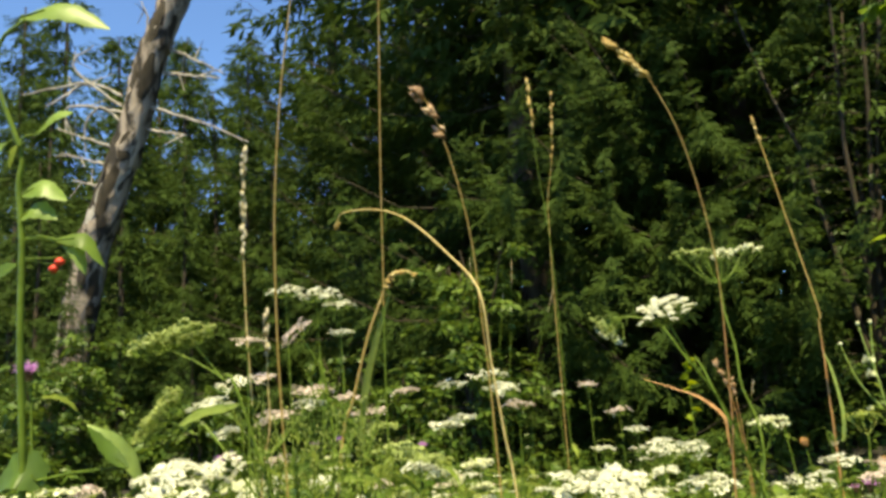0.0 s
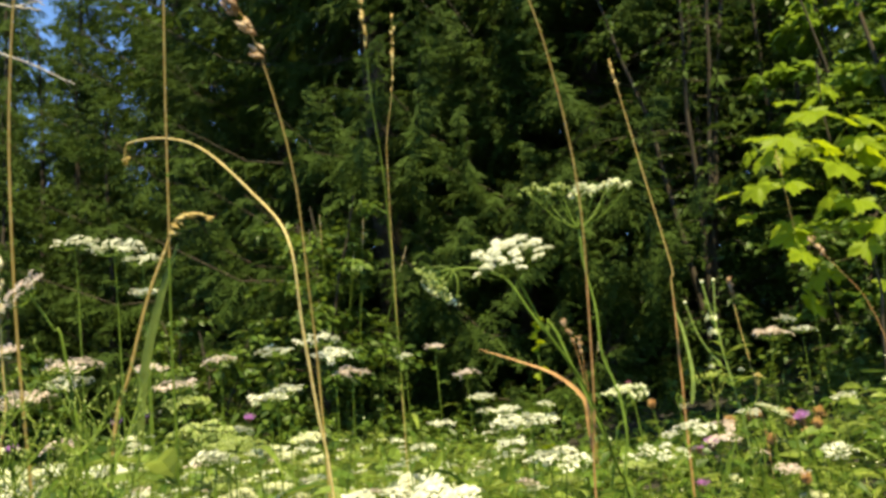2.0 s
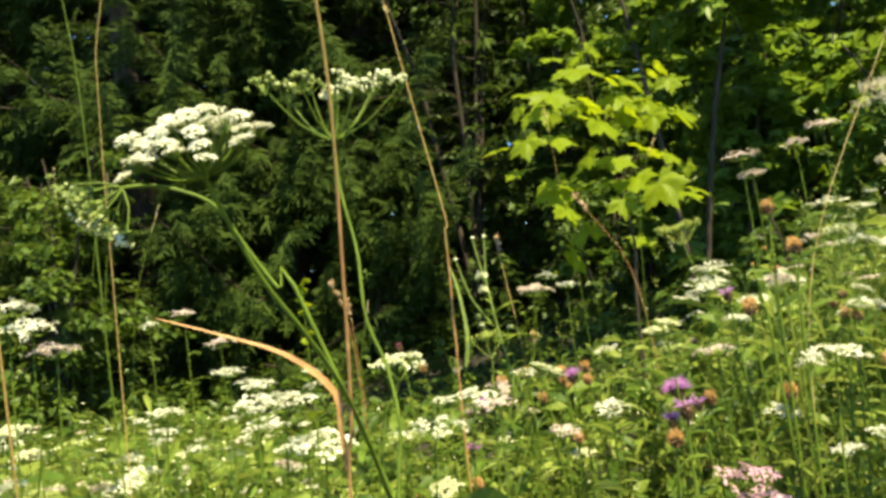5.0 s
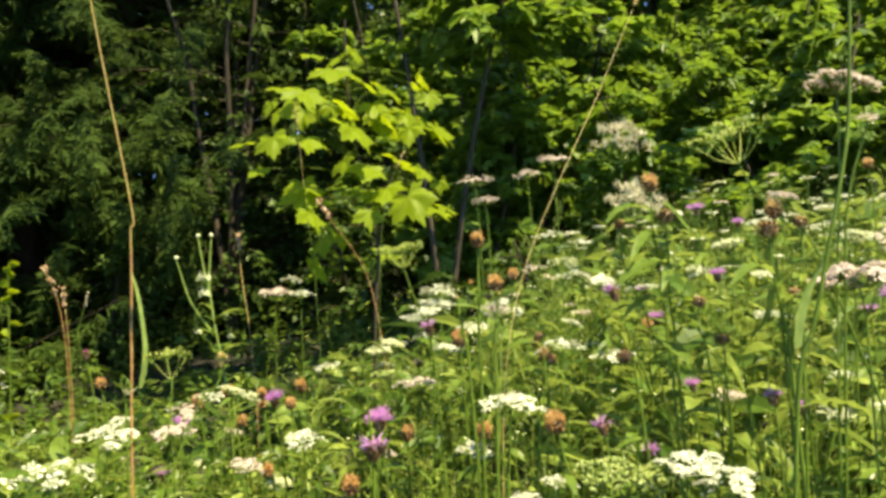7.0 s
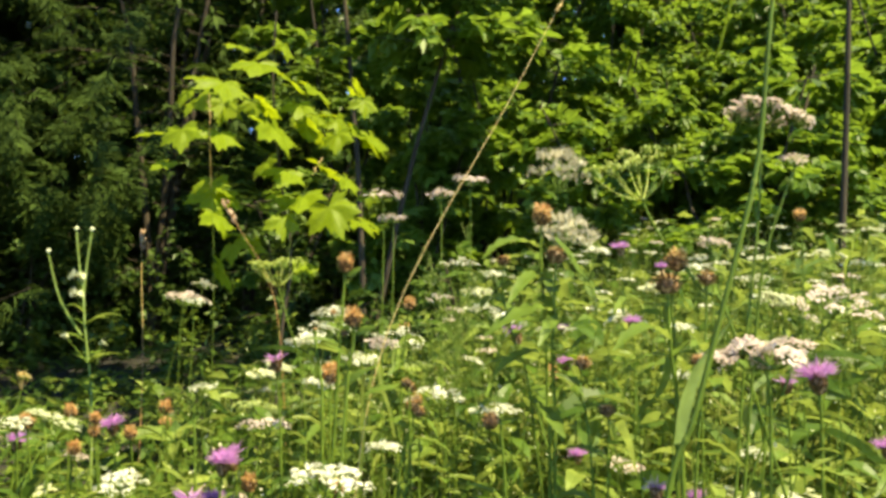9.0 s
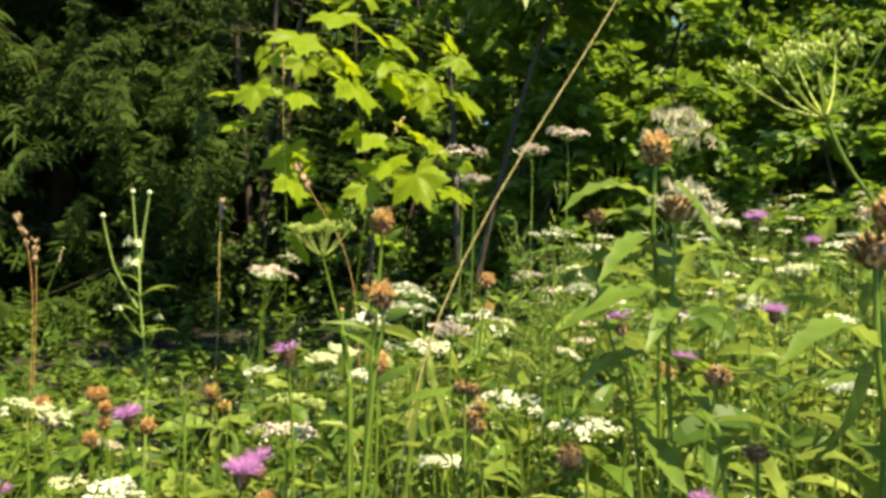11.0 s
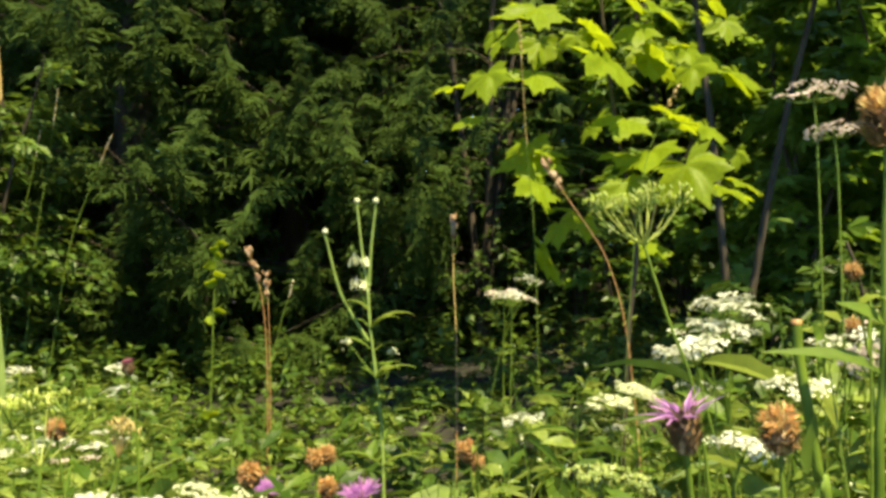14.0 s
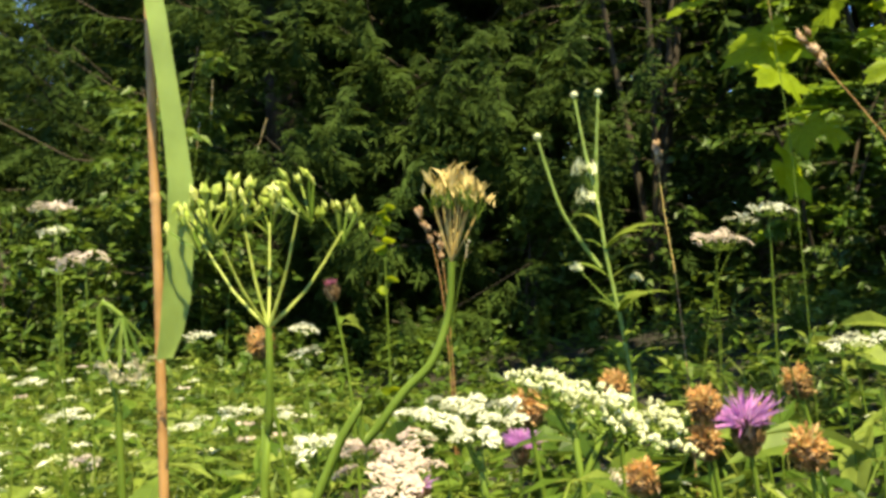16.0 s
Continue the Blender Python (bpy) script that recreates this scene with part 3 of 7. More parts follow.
def undergrowth():
    """Leafy plants that cover the soil between the meadow and the trunks; their dark leaf colour stands in for the
    shade there.
    """
    g = Geo()
    x, y = rng.uniform(-2.4, 3.2, 2700), rng.uniform(2.3, 7.0, 2700)
    bare = (x > 0.85) & (x < 2.3) & (y > 3.1) & (rng.random(2700) < 0.35)
    keep = (rng.random(2700) < np.where(y > 3.9, 1.0, growth(x, y)[1])) & (x > -0.35 - 0.85 * y) & ~bare
    x, y = x[keep], y[keep]
    n = len(x)
    h = rng.uniform(0.05, 0.20, n) * (1 + 0.8 * (y > 4.6))
    bot = np.stack([x, y, ground_z(x, y) - 0.01], 1)
    top = bot + np.stack([rng.normal(0, 0.04, n), rng.normal(0, 0.04, n), h], 1)
    for a, b in zip(bot, top):
        g.tube(np.array([a, b]), np.array([0.0014, 0.0008]), 3, 0)
    per = 9
    u = rng.uniform(0.3, 1.0, (n, per))
    loc = (bot[:, None] + (top - bot)[:, None] * u[..., None]).reshape(-1, 3)
    k = len(loc)
    g.scatter(*LEAF, spin(rng.uniform(0, 6.28, k), rng.normal(-0.1, 0.4, k), rng.normal(0, 0.4, k), rng.uniform(0.03, 0.085, k)), loc, 0)
    tagged(new("undergrowth", g.mesh("undergrowth", M_SHRUB, smooth=False)), "leafy undergrowth thinning out under the trees, shade painted into its leaves", "undergrowth", kind="stuff")


def bedstraw():
    """Froth of fine stems with tiny leaves and buds between the taller flowers."""
    g = Geo()
    x, y = scatter_xy(1500, -1.6, 3.2, 0.8, 3.8)
    keep = (growth(x, y)[1] < 0.4) & (by_path(x, y) > 0.4)
    x, y = x[keep], y[keep]
    n = len(x)
    h = rng.uniform(0.2, 0.46, n) * growth(x, y)[0]
    for a, b, c in zip(x, y, h):
        foot = np.array((a, b, float(ground_z(a, b)) - 0.01))
        g.tube(np.array([foot, foot + (rng.normal(0, 0.02), rng.normal(0, 0.02), 0.6 * c), foot + (rng.normal(0, 0.04), rng.normal(0, 0.04), c)]), np.array([0.001, 0.0008, 0.0005]), 3, 0)
    per = 34
    u = rng.uniform(0.5, 1.0, (n, per))
    spread = 0.012 + 0.05 * (u - 0.5)
    loc = np.stack([x[:, None] + rng.normal(0, 1, (n, per)) * spread, y[:, None] + rng.normal(0, 1, (n, per)) * spread, ground_z(x, y)[:, None] + h[:, None] * u], -1).reshape(-1, 3)
    k = len(loc)
    m = spin(rng.uniform(0, 6.28, k), rng.normal(0.4, 0.5, k), rng.normal(0, 0.6, k), rng.uniform(0.006, 0.015, k))
    tiny = rng.random(k) < 0.3
    g.scatter(np.array(LEAF[0]) * (0.6, 1.2, 1), LEAF[1], m[~tiny], loc[~tiny], 0)
    g.scatter(*LEAF, m[tiny] * 0.55, loc[tiny], 1)
    tagged(new("bedstraw", g.mesh("bedstraw", M_STEM, M_CREAM, smooth=False)), "fine frothy yellow-green bedstraw with tiny cream buds", "herbs", kind="stuff")


def blade_template(segs, bend):
    s = np.linspace(0, 1, segs + 1)
    y, z = bend * s**2, s * (1 - 0.25 * bend * s)
    w = 0.5 * np.where(s < 1, 1 - 0.75 * s**1.5, 0)
    v = [p for k in range(segs + 1) for p in ((-w[k], y[k], z[k]), (w[k], y[k], z[k]))]
    f = [(2 * k, 2 * k + 1, 2 * k + 3, 2 * k + 2) for k in range(segs)]
    return np.array(v), f


def build_grass():
    g = Geo()
    for bend, n, hmin, hmax, wid in ((0.5, 5000, 0.10, 0.30, 0.006), (1.0, 7000, 0.14, 0.34, 0.007), (0.3, 1200, 0.22, 0.44, 0.003)):
        tv, tf = blade_template(4, bend)
        x, y = scatter_xy(n, -3.2, 4.2, 0.35, 4.6)
        n = len(x)
        keep = (np.hypot(x - 0.3, y - 0.5) > 0.35) & (rng.random(n) > 0.8 * growth(x, y)[1])
        x, y = x[keep], y[keep]
        h = rng.uniform(hmin, hmax, len(x)) * growth(x, y)[0]
        m = spin(rng.uniform(0, 6.28, len(x)))
        m = m * np.stack([np.full(len(x), wid), h, h], -1)[:, None, :] * np.stack([rng.uniform(0.6, 1.5, len(x)), np.ones(len(x)), np.ones(len(x))], -1)[:, None, :]
        g.scatter(tv, tf, m, np.stack([x, y, ground_z(x, y) - 0.01], 1))
    tv, tf = blade_template(2, 0.6)
    x, y = rng.uniform(-5.5, 6.5, 18000), rng.uniform(-4.5, 5.0, 18000)
    fan = (x > -0.35 - 0.85 * y) & (x < 0.5 + 2.6 * y) & (y > 0.3)
    keep = ~fan & (np.hypot(x - 0.25, np.minimum(np.abs(y - 0.2), np.abs(y - 0.9))) > 0.75)
    x, y = x[keep], y[keep]
    h = rng.uniform(0.1, 0.28, len(x)) * np.where(y < -0.1, 1.5, 1.0)
    m = spin(rng.uniform(0, 6.28, len(x))) * np.stack([np.where(y < -0.1, 0.034, 0.012), h, h], -1)[:, None, :]
    g.scatter(tv, tf, m, np.stack([x, y, ground_z(x, y) - 0.01], 1))
    tagged(new("meadow_grass", g.mesh("meadow_grass", M_GRASS)), "thick green meadow grass with pale blades", "grass", kind="stuff")
    g = Geo()
    n = 6200
    x, y = scatter_xy(n, -3.2, 4.2, 0.45, 4.6)
    keep = rng.random(len(x)) > 0.8 * growth(x, y)[1]
    x, y = x[keep], y[keep]
    n = len(x)
    h = rng.uniform(0.12, 0.43, n) * growth(x, y)[0]
    top = np.stack([x + rng.normal(0, 0.05, n), y + rng.normal(0, 0.05, n), ground_z(x, y) + h], 1)
    bot = np.stack([x, y, ground_z(x, y) - 0.01], 1)
    for a, b in zip(bot, top):
        g.tube(np.array([a, (a + b) / 2 + 0.01, b]), np.array([0.0014, 0.0011, 0.0007]), 3, 1)
    per = 13
    t = rng.uniform(0.2, 1.0, (n, per))
    loc = (bot[:, None] + (top - bot)[:, None] * t[..., None]).reshape(-1, 3)
    k = len(loc)
    near = np.repeat(by_path(x, y) < 1.0, per)
    length = np.where(np.repeat(by_path(x, y) < 0.45, per), 0.016 + 0.045 * rng.random(k) ** 1.4, 0.022 + 0.072 * rng.random(k) ** 1.4)
    m = spin(rng.uniform(0, 6.28, k), rng.normal(0.05, 0.4, k), rng.normal(0, 0.5, k), length)
    narrow = rng.random(k) < 0.45
    slim = np.array((0.45, 1.35, 1.5))
    for close, template in ((True, LANCE), (False, LEAF)):
        for thin in (True, False):
            pick = (near == close) & (narrow == thin)
            g.scatter(np.array(template[0]) * (slim if thin else 1.0), template[1], m[pick], loc[pick], 0)
    tagged(new("meadow_herbs", g.mesh("meadow_herbs", M_HERB, M_STEM, smooth=False)), "leafy green meadow herbs between the flowers", "herbs", kind="stuff")


build_grass()
bedstraw()
undergrowth()

BUD = ([(0, 0, 1)] + [(0.5 * math.cos(a), 0.5 * math.sin(a), 0.35) for a in np.linspace(0, 2 * np.pi, 5, endpoint=False)] + [(0, 0, -0.4)],
       [(0, 1 + k, 1 + (k + 1) % 5) for k in range(5)] + [(6, 1 + (k + 1) % 5, 1 + k) for k in range(5)])


PETALS = ([(0, 0, 0.2)] + [(math.cos(a), math.sin(a), 0) for a in np.linspace(0, 2 * np.pi, 5, endpoint=False)], [(0, 1 + k, 1 + (k + 1) % 5) for k in range(5)])
FLOWER_MATS = {"white": M_WHITE, "pink": M_PALEPINK, "cream": M_CREAM, "green": M_BUD, "straw": M_PLUSH, "tuft": M_STRAW, "rose": M_ROSE, "seed": M_SEED}


def umbellet(g, kind, r, at, turn, radius, count, fine):
    """A small cluster of florets or buds round the point at; turn is its 3x3 matrix."""
    a = r.uniform(0, 2 * np.pi, count)
    d = radius * np.sqrt((np.arange(count) + 0.4) / count)
    tips = np.stack([d * np.cos(a), d * np.sin(a), radius * (0.55 - 0.3 * (d / radius) ** 2) + r.normal(0, 0.07 * radius, count)], 1)
    turn = np.asarray(turn)
    open_kind = kind in ("white", "pink", "rose")
    size = radius * (r.uniform(0.13, 0.22, count) * (0.8 if fine else 0.98) if open_kind else r.uniform(0.28, 0.42, count))
    m = turn @ spin(a, r.normal(0, 0.3, count), r.normal(0, 0.3, count), size)
    if kind == "seed":
        tips *= (1.0, 1.0, 1.3)
        m = turn @ spin(a, r.normal(0, 0.25, count), r.normal(0, 0.25, count), radius * r.uniform(0.2, 0.3, count)) * np.array((0.8, 0.8, 1.4))
    if kind in ("straw", "tuft"):
        tips[:, 2] *= 1.6
        m = turn @ spin(a, r.uniform(0.5, 1.5, count), r.normal(0, 0.5, count), radius * r.uniform(0.5, 1.2, count)) * np.array((0.4, 1.0, 1.0))
    g.scatter(*(PETALS if open_kind else LEAF if kind in ("straw", "tuft") else BUD), m, tips @ turn.T + at, 0)
    if fine:
        for p in tips[::4 if open_kind else 2]:
            g.tube(np.array([(0, 0, -radius * 0.5), p * 0.97]) @ turn.T + at, np.array([0.0004, 0.0003]), 3, 1)


CLUSTERS = {}
for kind in FLOWER_MATS:
    CLUSTERS[kind] = []
    for i in range(3):
        g = Geo()
        umbellet(g, kind, np.random.default_rng(5 * i + 3), np.zeros(3), np.eye(3), 0.009, 110 if kind in ("white", "pink", "rose") else 16, True)
        CLUSTERS[kind].append(g.mesh("umbellet", FLOWER_MATS[kind], M_STEM, smooth=False))


def umbel_parts(ob, head, kind, width, dome=0.35, rays=14, seed=0, axis=(0, 0, 1), flat=1.0, deep=0.35, cluster=1.0, kinds=None, close=False, spread=0.5):
    """An umbel on its stem's tip, at head in the thing's own space: spreading rays, a flower cluster on the end of each."""
    r = np.random.default_rng(seed)
    q = Vector(axis).to_track_quat("Z", "Y").to_matrix()
    cluster *= 0.75 if width > 0.06 and not close else 1.0
    whole = Geo()
    bow = 0.0 if close else r.uniform(0.0, 0.6)
    for k in range(rays):
        d = width / 2 * ((k + 0.35) / rays) ** spread
        a = 2.39996 * k + r.uniform(-0.25, 0.25)
        tip = Vector((d * math.cos(a), flat * d * math.sin(a), width * deep * (1 - (dome + bow) * (2 * d / width) ** 2) + r.normal(0, 0.035) * width))
        tip = q @ tip
        mid = tip * 0.5 + q @ Vector((0, 0, -0.06 * width))
        line = curve([(0, 0, 0), mid, tip], 5) + np.array(head)
        rad = np.linspace(0.0011, 0.0006, 5) * min(1.3, (width / 0.07) ** 0.5) * (0.6 if close else 1.0)
        kk = kinds[k % len(kinds)] if kinds else kind
        s = cluster * width * r.uniform(0.8, 1.15) / (math.sqrt(rays) * 0.0155)
        turn = q.to_4x4() @ Euler((r.normal(0, 0.3) - 0.5 * bow * flat * math.sin(a), r.normal(0, 0.3) + 0.5 * bow * math.cos(a), a)).to_matrix().to_4x4()
        if close:
            g = Geo()
            g.tube(line, rad, 5)
            ray = part("ray", g.mesh("ray", M_SEED if kind == "seed" else M_STRAW if kind == "tuft" else M_STEM), ob)
            tagged(part("umbellet", CLUSTERS[kk][k % 3], ray, m=Matrix.Translation(Vector(head) + tip) @ turn @ Matrix.Scale(s, 4)), kind="stuff")
        else:
            whole.tube(line, rad, 3, 1)
            umbellet(whole, kk, r, np.array(head) + np.array(tip), np.array(turn.to_3x3()), 0.009 * s, 30, False)
    if not close:
        part("umbel", whole.mesh("umbel", FLOWER_MATS[kind], M_STEM, smooth=False), ob)


LAST = [None]


def leaf_on(ob, at, az, L, r):
    """A small cut leaf: leaflets in pairs along a thin stalk."""
    lf = Geo()
    n = 7
    u = np.linspace(0.15, 1, n)
    spine = np.stack([np.sin(az) * u * L, np.cos(az) * u * L, L * (0.5 * u - 0.5 * u**2)], 1)
    sd = np.where(np.arange(n) % 2, 1, -1)
    lf.scatter(*LEAF, spin(az + sd * 0.8, r.normal(0.1, 0.2, n), r.normal(0, 0.3, n), 0.35 * L * (1.1 - 0.5 * u)), spine + at)
    lf.tube(np.vstack([[at], spine + at]), 0.0006, 3, 1)
    part("leaf", lf.mesh("leaf", M_HERB, M_STEM, smooth=False), ob)


def umbel_plant(points, kind, width, label, seed=0, stem=0.0011, group="umbellifers in the meadow", axis=None, leaflets=2, **kw):
    """A flowering umbel on a thin stem through the given points, the first at the ground end."""
    p = np.asarray(points, float)
    base = p[0]
    ob = thing("umbellifer", base, label, "wildflower", group)
    g = Geo()
    line = curve(p - base, max(6, 3 * len(p)))
    g.tube(line, np.linspace(stem * 1.25, stem * 0.8, len(line)), 6)
    part("stem", g.mesh("stem", M_STEM), ob)
    r = np.random.default_rng(seed + 900)
    if axis is None:
        axis = line[-1] - line[-2]
        axis = axis / np.linalg.norm(axis) + np.array((0, 0, 1.2))
    umbel_parts(ob, line[-1], kind, width, seed=seed, axis=axis, **kw)
    for k in range(leaflets):
        leaf_on(ob, line[int(r.uniform(0.2, 0.6) * (len(line) - 1))], r.uniform(0, 6.28), r.uniform(0.03, 0.06), r)
    LAST[0] = ob
    return ob


def knapweed_head(kind, seed):
    """An egg-shaped cup of overlapping scales with a tuft: open magenta, half faded, withered and ragged, or closed."""
    r = np.random.default_rng(seed)
    cup, tuft = Geo(), Geo()
    tall, wide = (0.0165, 0.0070) if kind in ("open", "fading", "bud") else (0.0125, 0.0083) if kind == "closed" else (0.0120, 0.0074)
    s = np.linspace(0, 1, 8)

    def girth(h):
        return wide * np.sin(np.pi * (0.13 + (0.80 if kind == "closed" else 0.70) * h)) ** 0.8

    cup.tube(np.stack([0 * s, 0 * s, tall * s], 1), girth(s) * 0.93, 9)
    n = 84
    k = np.arange(n)
    h, a = (k + 0.5) / n, 2.39996 * k
    rr = girth(h)
    loc = np.stack([rr * np.sin(a), rr * np.cos(a), tall * h - 0.001], 1)
    ragged = r.normal(0, 0.1, n) - (r.uniform(0.0, 0.7, n) if kind in ("closed", "withered") else 0.0)
    cup.scatter(*LEAF, spin(a, 1.32 + ragged, r.normal(0, 0.2, n), 0.0052 * r.uniform(0.8, 1.25, n)) * np.array((1.15, 1, 1)), loc, 1)
    n, ln, thick, ring, fan = {"closed": (30, 0.0032, 0.0022, 0.0052, 0.6), "open": (130, 0.0175, 0.0028, 0.0050, 1.1),
                               "fading": (30, 0.0155, 0.0030, 0.0046, 1.25), "bud": (60, 0.0075, 0.0026, 0.0050, 0.35),
                               "withered": (34, 0.0110, 0.0026, 0.0040, 0.5)}[kind]
    a = r.uniform(0, 2 * np.pi, n)
    out = np.sqrt(r.random(n))
    tilt = 1.5 - fan * out + r.normal(0, 0.16 if kind in ("open", "bud") else 0.28, n)
    loc = np.stack([ring * out * np.sin(a), ring * out * np.cos(a), tall * 0.86 + 0.0015 * r.random(n)], 1)
    m = spin(a, tilt, r.uniform(-0.7, 0.7, n), 1.0)
    m = m * np.stack([np.full(n, thick), ln * r.uniform(0.6, 1.15, n), np.full(n, ln)], -1)[:, None, :]
    tuft.scatter(*LEAF, m, loc)
    if kind == "withered":
        n = 190
        a, up = r.uniform(0, 2 * np.pi, n), r.uniform(-0.75, 1.0, n)
        deep = r.uniform(0.55, 1.0, n)
        flat = 0.0072 * np.sqrt(1 - 0.9 * up**2) * deep
        loc = np.stack([flat * np.sin(a), flat * np.cos(a), tall * 0.92 + (0.0075 + 0.0018 * (seed % 3)) * up * deep], 1)
        tuft.scatter(*LEAF, spin(a + r.normal(0, 0.7, n), 0.9 * up + r.normal(0.2, 0.6, n), r.uniform(-1.5, 1.5, n), r.uniform(0.0036, 0.0066, n)) * np.array((0.75, 1, 1.6)), loc)
    if kind == "closed":
        n = 16
        a, h = r.uniform(0, 2 * np.pi, n), r.uniform(0.8, 1.0, n)
        loc = np.stack([girth(h) * np.sin(a), girth(h) * np.cos(a), tall * h], 1)
        tuft.scatter(*LEAF, spin(a, r.normal(0.7, 0.5, n), r.uniform(-1, 1, n), r.uniform(0.003, 0.0058, n)) * np.array((0.8, 1, 1)), loc)
    return cup.mesh("bract_cup", M_SCALE, M_SCALE), tuft.mesh("flower", M_PINK if kind in ("open", "fading") else M_WINE if kind == "bud" else M_BROWN, smooth=False)


HEADS = {k: [knapweed_head(k, 11 * i + j) for i in range(3)] for j, k in enumerate(("open", "fading", "withered", "closed", "bud"))}
LABELS = {"open": "knapweed with an open magenta flower on a green stem", "fading": "knapweed with a half-faded pink flower on a green stem",
          "withered": "knapweed with a withered rust-brown head on a green stem", "closed": "knapweed with a closed scaly brown head on a green stem",
          "bud": "knapweed with a half-open wine red bud on a green stem"}


def knapweed(points, kind, size=1.0, seed=0, axis=None, leaves=4, leaf_len=0.045, group="knapweeds in the meadow"):
    p = np.asarray(points, float)
    base = p[0]
    r = np.random.default_rng(seed + 300)
    ob = thing("knapweed", base, LABELS[kind], "wildflower", group)
    line = curve(p - base, max(8, 3 * len(p)))
    g = Geo()
    g.tube(line, np.linspace(0.0021, 0.0013, len(line)) * size, 6)
    part("stem", g.mesh("stem", M_STEM), ob)
    ax = Vector(axis) if axis is not None else Vector(line[-1] - line[-2]).normalized()
    q = ax.to_track_quat("Z", "Y").to_matrix().to_4x4()
    head = HEADS[kind][seed % 3]
    m = Matrix.Translation(Vector(line[-1])) @ q @ Matrix.Rotation(r.uniform(0, 6), 4, "Z") @ Matrix.Scale(size, 4)
    tagged(part("bract_cup", head[0], ob, m=m), "scaly brown cup", kind="stuff")
    tagged(part("flower", head[1], ob, m=m), {"open": "spreading magenta florets", "fading": "few faded pink florets", "withered": "withered rusty tuft", "closed": "closed brown tip", "bud": "short wine red florets"}[kind], kind="stuff")
    for k in range(leaves):
        t = r.uniform(0.35, 0.95)
        at = line[int(t * (len(line) - 1))]
        az, L = r.uniform(0, 6.28), leaf_len * r.uniform(0.6, 1.2)
        u = np.linspace(0, 1, 11)
        turn = az + r.uniform(-0.5, 0.5) * u
        sp = at + np.stack([np.sin(turn) * L * u, np.cos(turn) * L * u, L * (r.uniform(0.25, 0.75) * u - r.uniform(0.5, 0.9) * u**2) + 0.012 * L * (-1.0) ** np.arange(11)], 1)
        lf = Geo()
        lf.ribbon(sp, L * r.uniform(0.2, 0.3) * np.sin(np.pi * (0.07 + 0.92 * u)) ** 0.8 * (1 + 0.1 * (-1.0) ** np.arange(11)), np.array((np.cos(az), -np.sin(az), 0.2)), 0.3)
        part("leaf", lf.mesh("leaf", M_HERB), ob)
    LAST[0] = ob
    return ob


def fill_meadow():
    """The many flowers of the meadow: a few are built, then copied about."""
    r = np.random.default_rng(21)
    kinds = (("white", 0.046, "white flat-topped umbel on a thin green stem"), ("white", 0.036, "white flat-topped umbel on a thin green stem"),
             ("cream", 0.05, "creamy budding umbel on a thin green stem"), ("pink", 0.042, "fading pale pink umbel on a thin green stem"),
             ("white", 0.034, "small white umbel on a thin green stem"), ("green", 0.06, "green seeding umbel on a thin green stem"))
    protos = []
    for k, (kind, w, label) in enumerate(kinds):
        protos.append(umbel_plant([(0, 0, 0), (0.012, 0.01, 0.2), (0.0, 0.02, 0.36)], kind, w, label, seed=60 + k, rays=11, deep=0.22, dome=0.3, cluster=1.1, leaflets=2))
    kp = [knapweed([(0, 0, 0), (0.01, -0.01, 0.2), (0.02, 0.0, 0.36)], kind, 1.0, 80 + k, leaves=7, leaf_len=0.058) for k, kind in enumerate(("open", "withered", "fading", "closed"))]
    used_p, used_k = set(), set()
    far = Geo()
    singles = 0
    for i in range(720):
        while True:
            if i % 4 == 0:
                x, y = r.uniform(-1.2, 0.0), r.uniform(1.1, 2.4)
            else:
                x, y = r.uniform(-2.8, 3.4), r.uniform(0.75, 4.3)
            if abs(x - 0.25) < 0.5 and y < 1.35 or r.random() > 1.25 - 0.2 * y or growth(x, y)[1] > 0.3 or x < -0.35 - 0.85 * y:
                continue
            break
        s = r.uniform(0.75, 1.2) * float(growth(x, y)[0])
        z = float(ground_z(x, y)) - 0.01
        if i % 6 == 5 and singles < 190:
            k = int(r.integers(0, 4))
            src, used = kp[k], used_k
        else:
            k = int(r.choice([0, 0, 1, 1, 2, 3, 4, 4, 5] if i % 4 else [0, 1, 2, 2, 3, 4, 5, 5]))
            src, used = protos[k], used_p
        apart = float(by_path(np.array(x), np.array(y)))
        if apart < 0.9 and singles >= 190:
            continue
        if (apart > 1.25 or singles >= 190) and k in used:
            kind, w, _ = kinds[k % 6]
            top = np.array((x + r.normal(0, 0.02), y, z + 0.37 * s))
            far.tube(np.array([(x, y, z), (top + (x, y, z)) / 2, top]), 0.001, 3, 5)
            n = 34
            a, d = r.uniform(0, 6.28, n), 0.5 * w * np.sqrt(r.random(n))
            loc = top + np.stack([d * np.cos(a), d * np.sin(a), 0.012 - 6 * d**2 + r.normal(0, 0.0015, n)], 1)
            slot = ("white", "pink", "cream", "green").index(kind)
            far.scatter(*PETALS, spin(a, r.normal(0, 0.3, n), r.normal(0, 0.3, n), r.uniform(0.003, 0.005, n)), loc, slot)
            continue
        m = pose(x, y, z, r.normal(0, 6), r.normal(0, 6), r.uniform(0, 360))
        if k in used:
            ob = copy_thing(src, m)
        else:
            used.add(k)
            ob = src
            ob.matrix_basis = m
        ob.scale = (0.5 + 0.5 * s, 0.5 + 0.5 * s, s)
        singles += 1
    tagged(new("distant_umbels", far.mesh("distant_umbels", M_WHITE, M_PALEPINK, M_CREAM, M_BUD, M_WHITE, M_STEM, smooth=False)), "many small white and cream umbels farther off in the meadow", "wildflowers", kind="stuff")


fill_meadow()


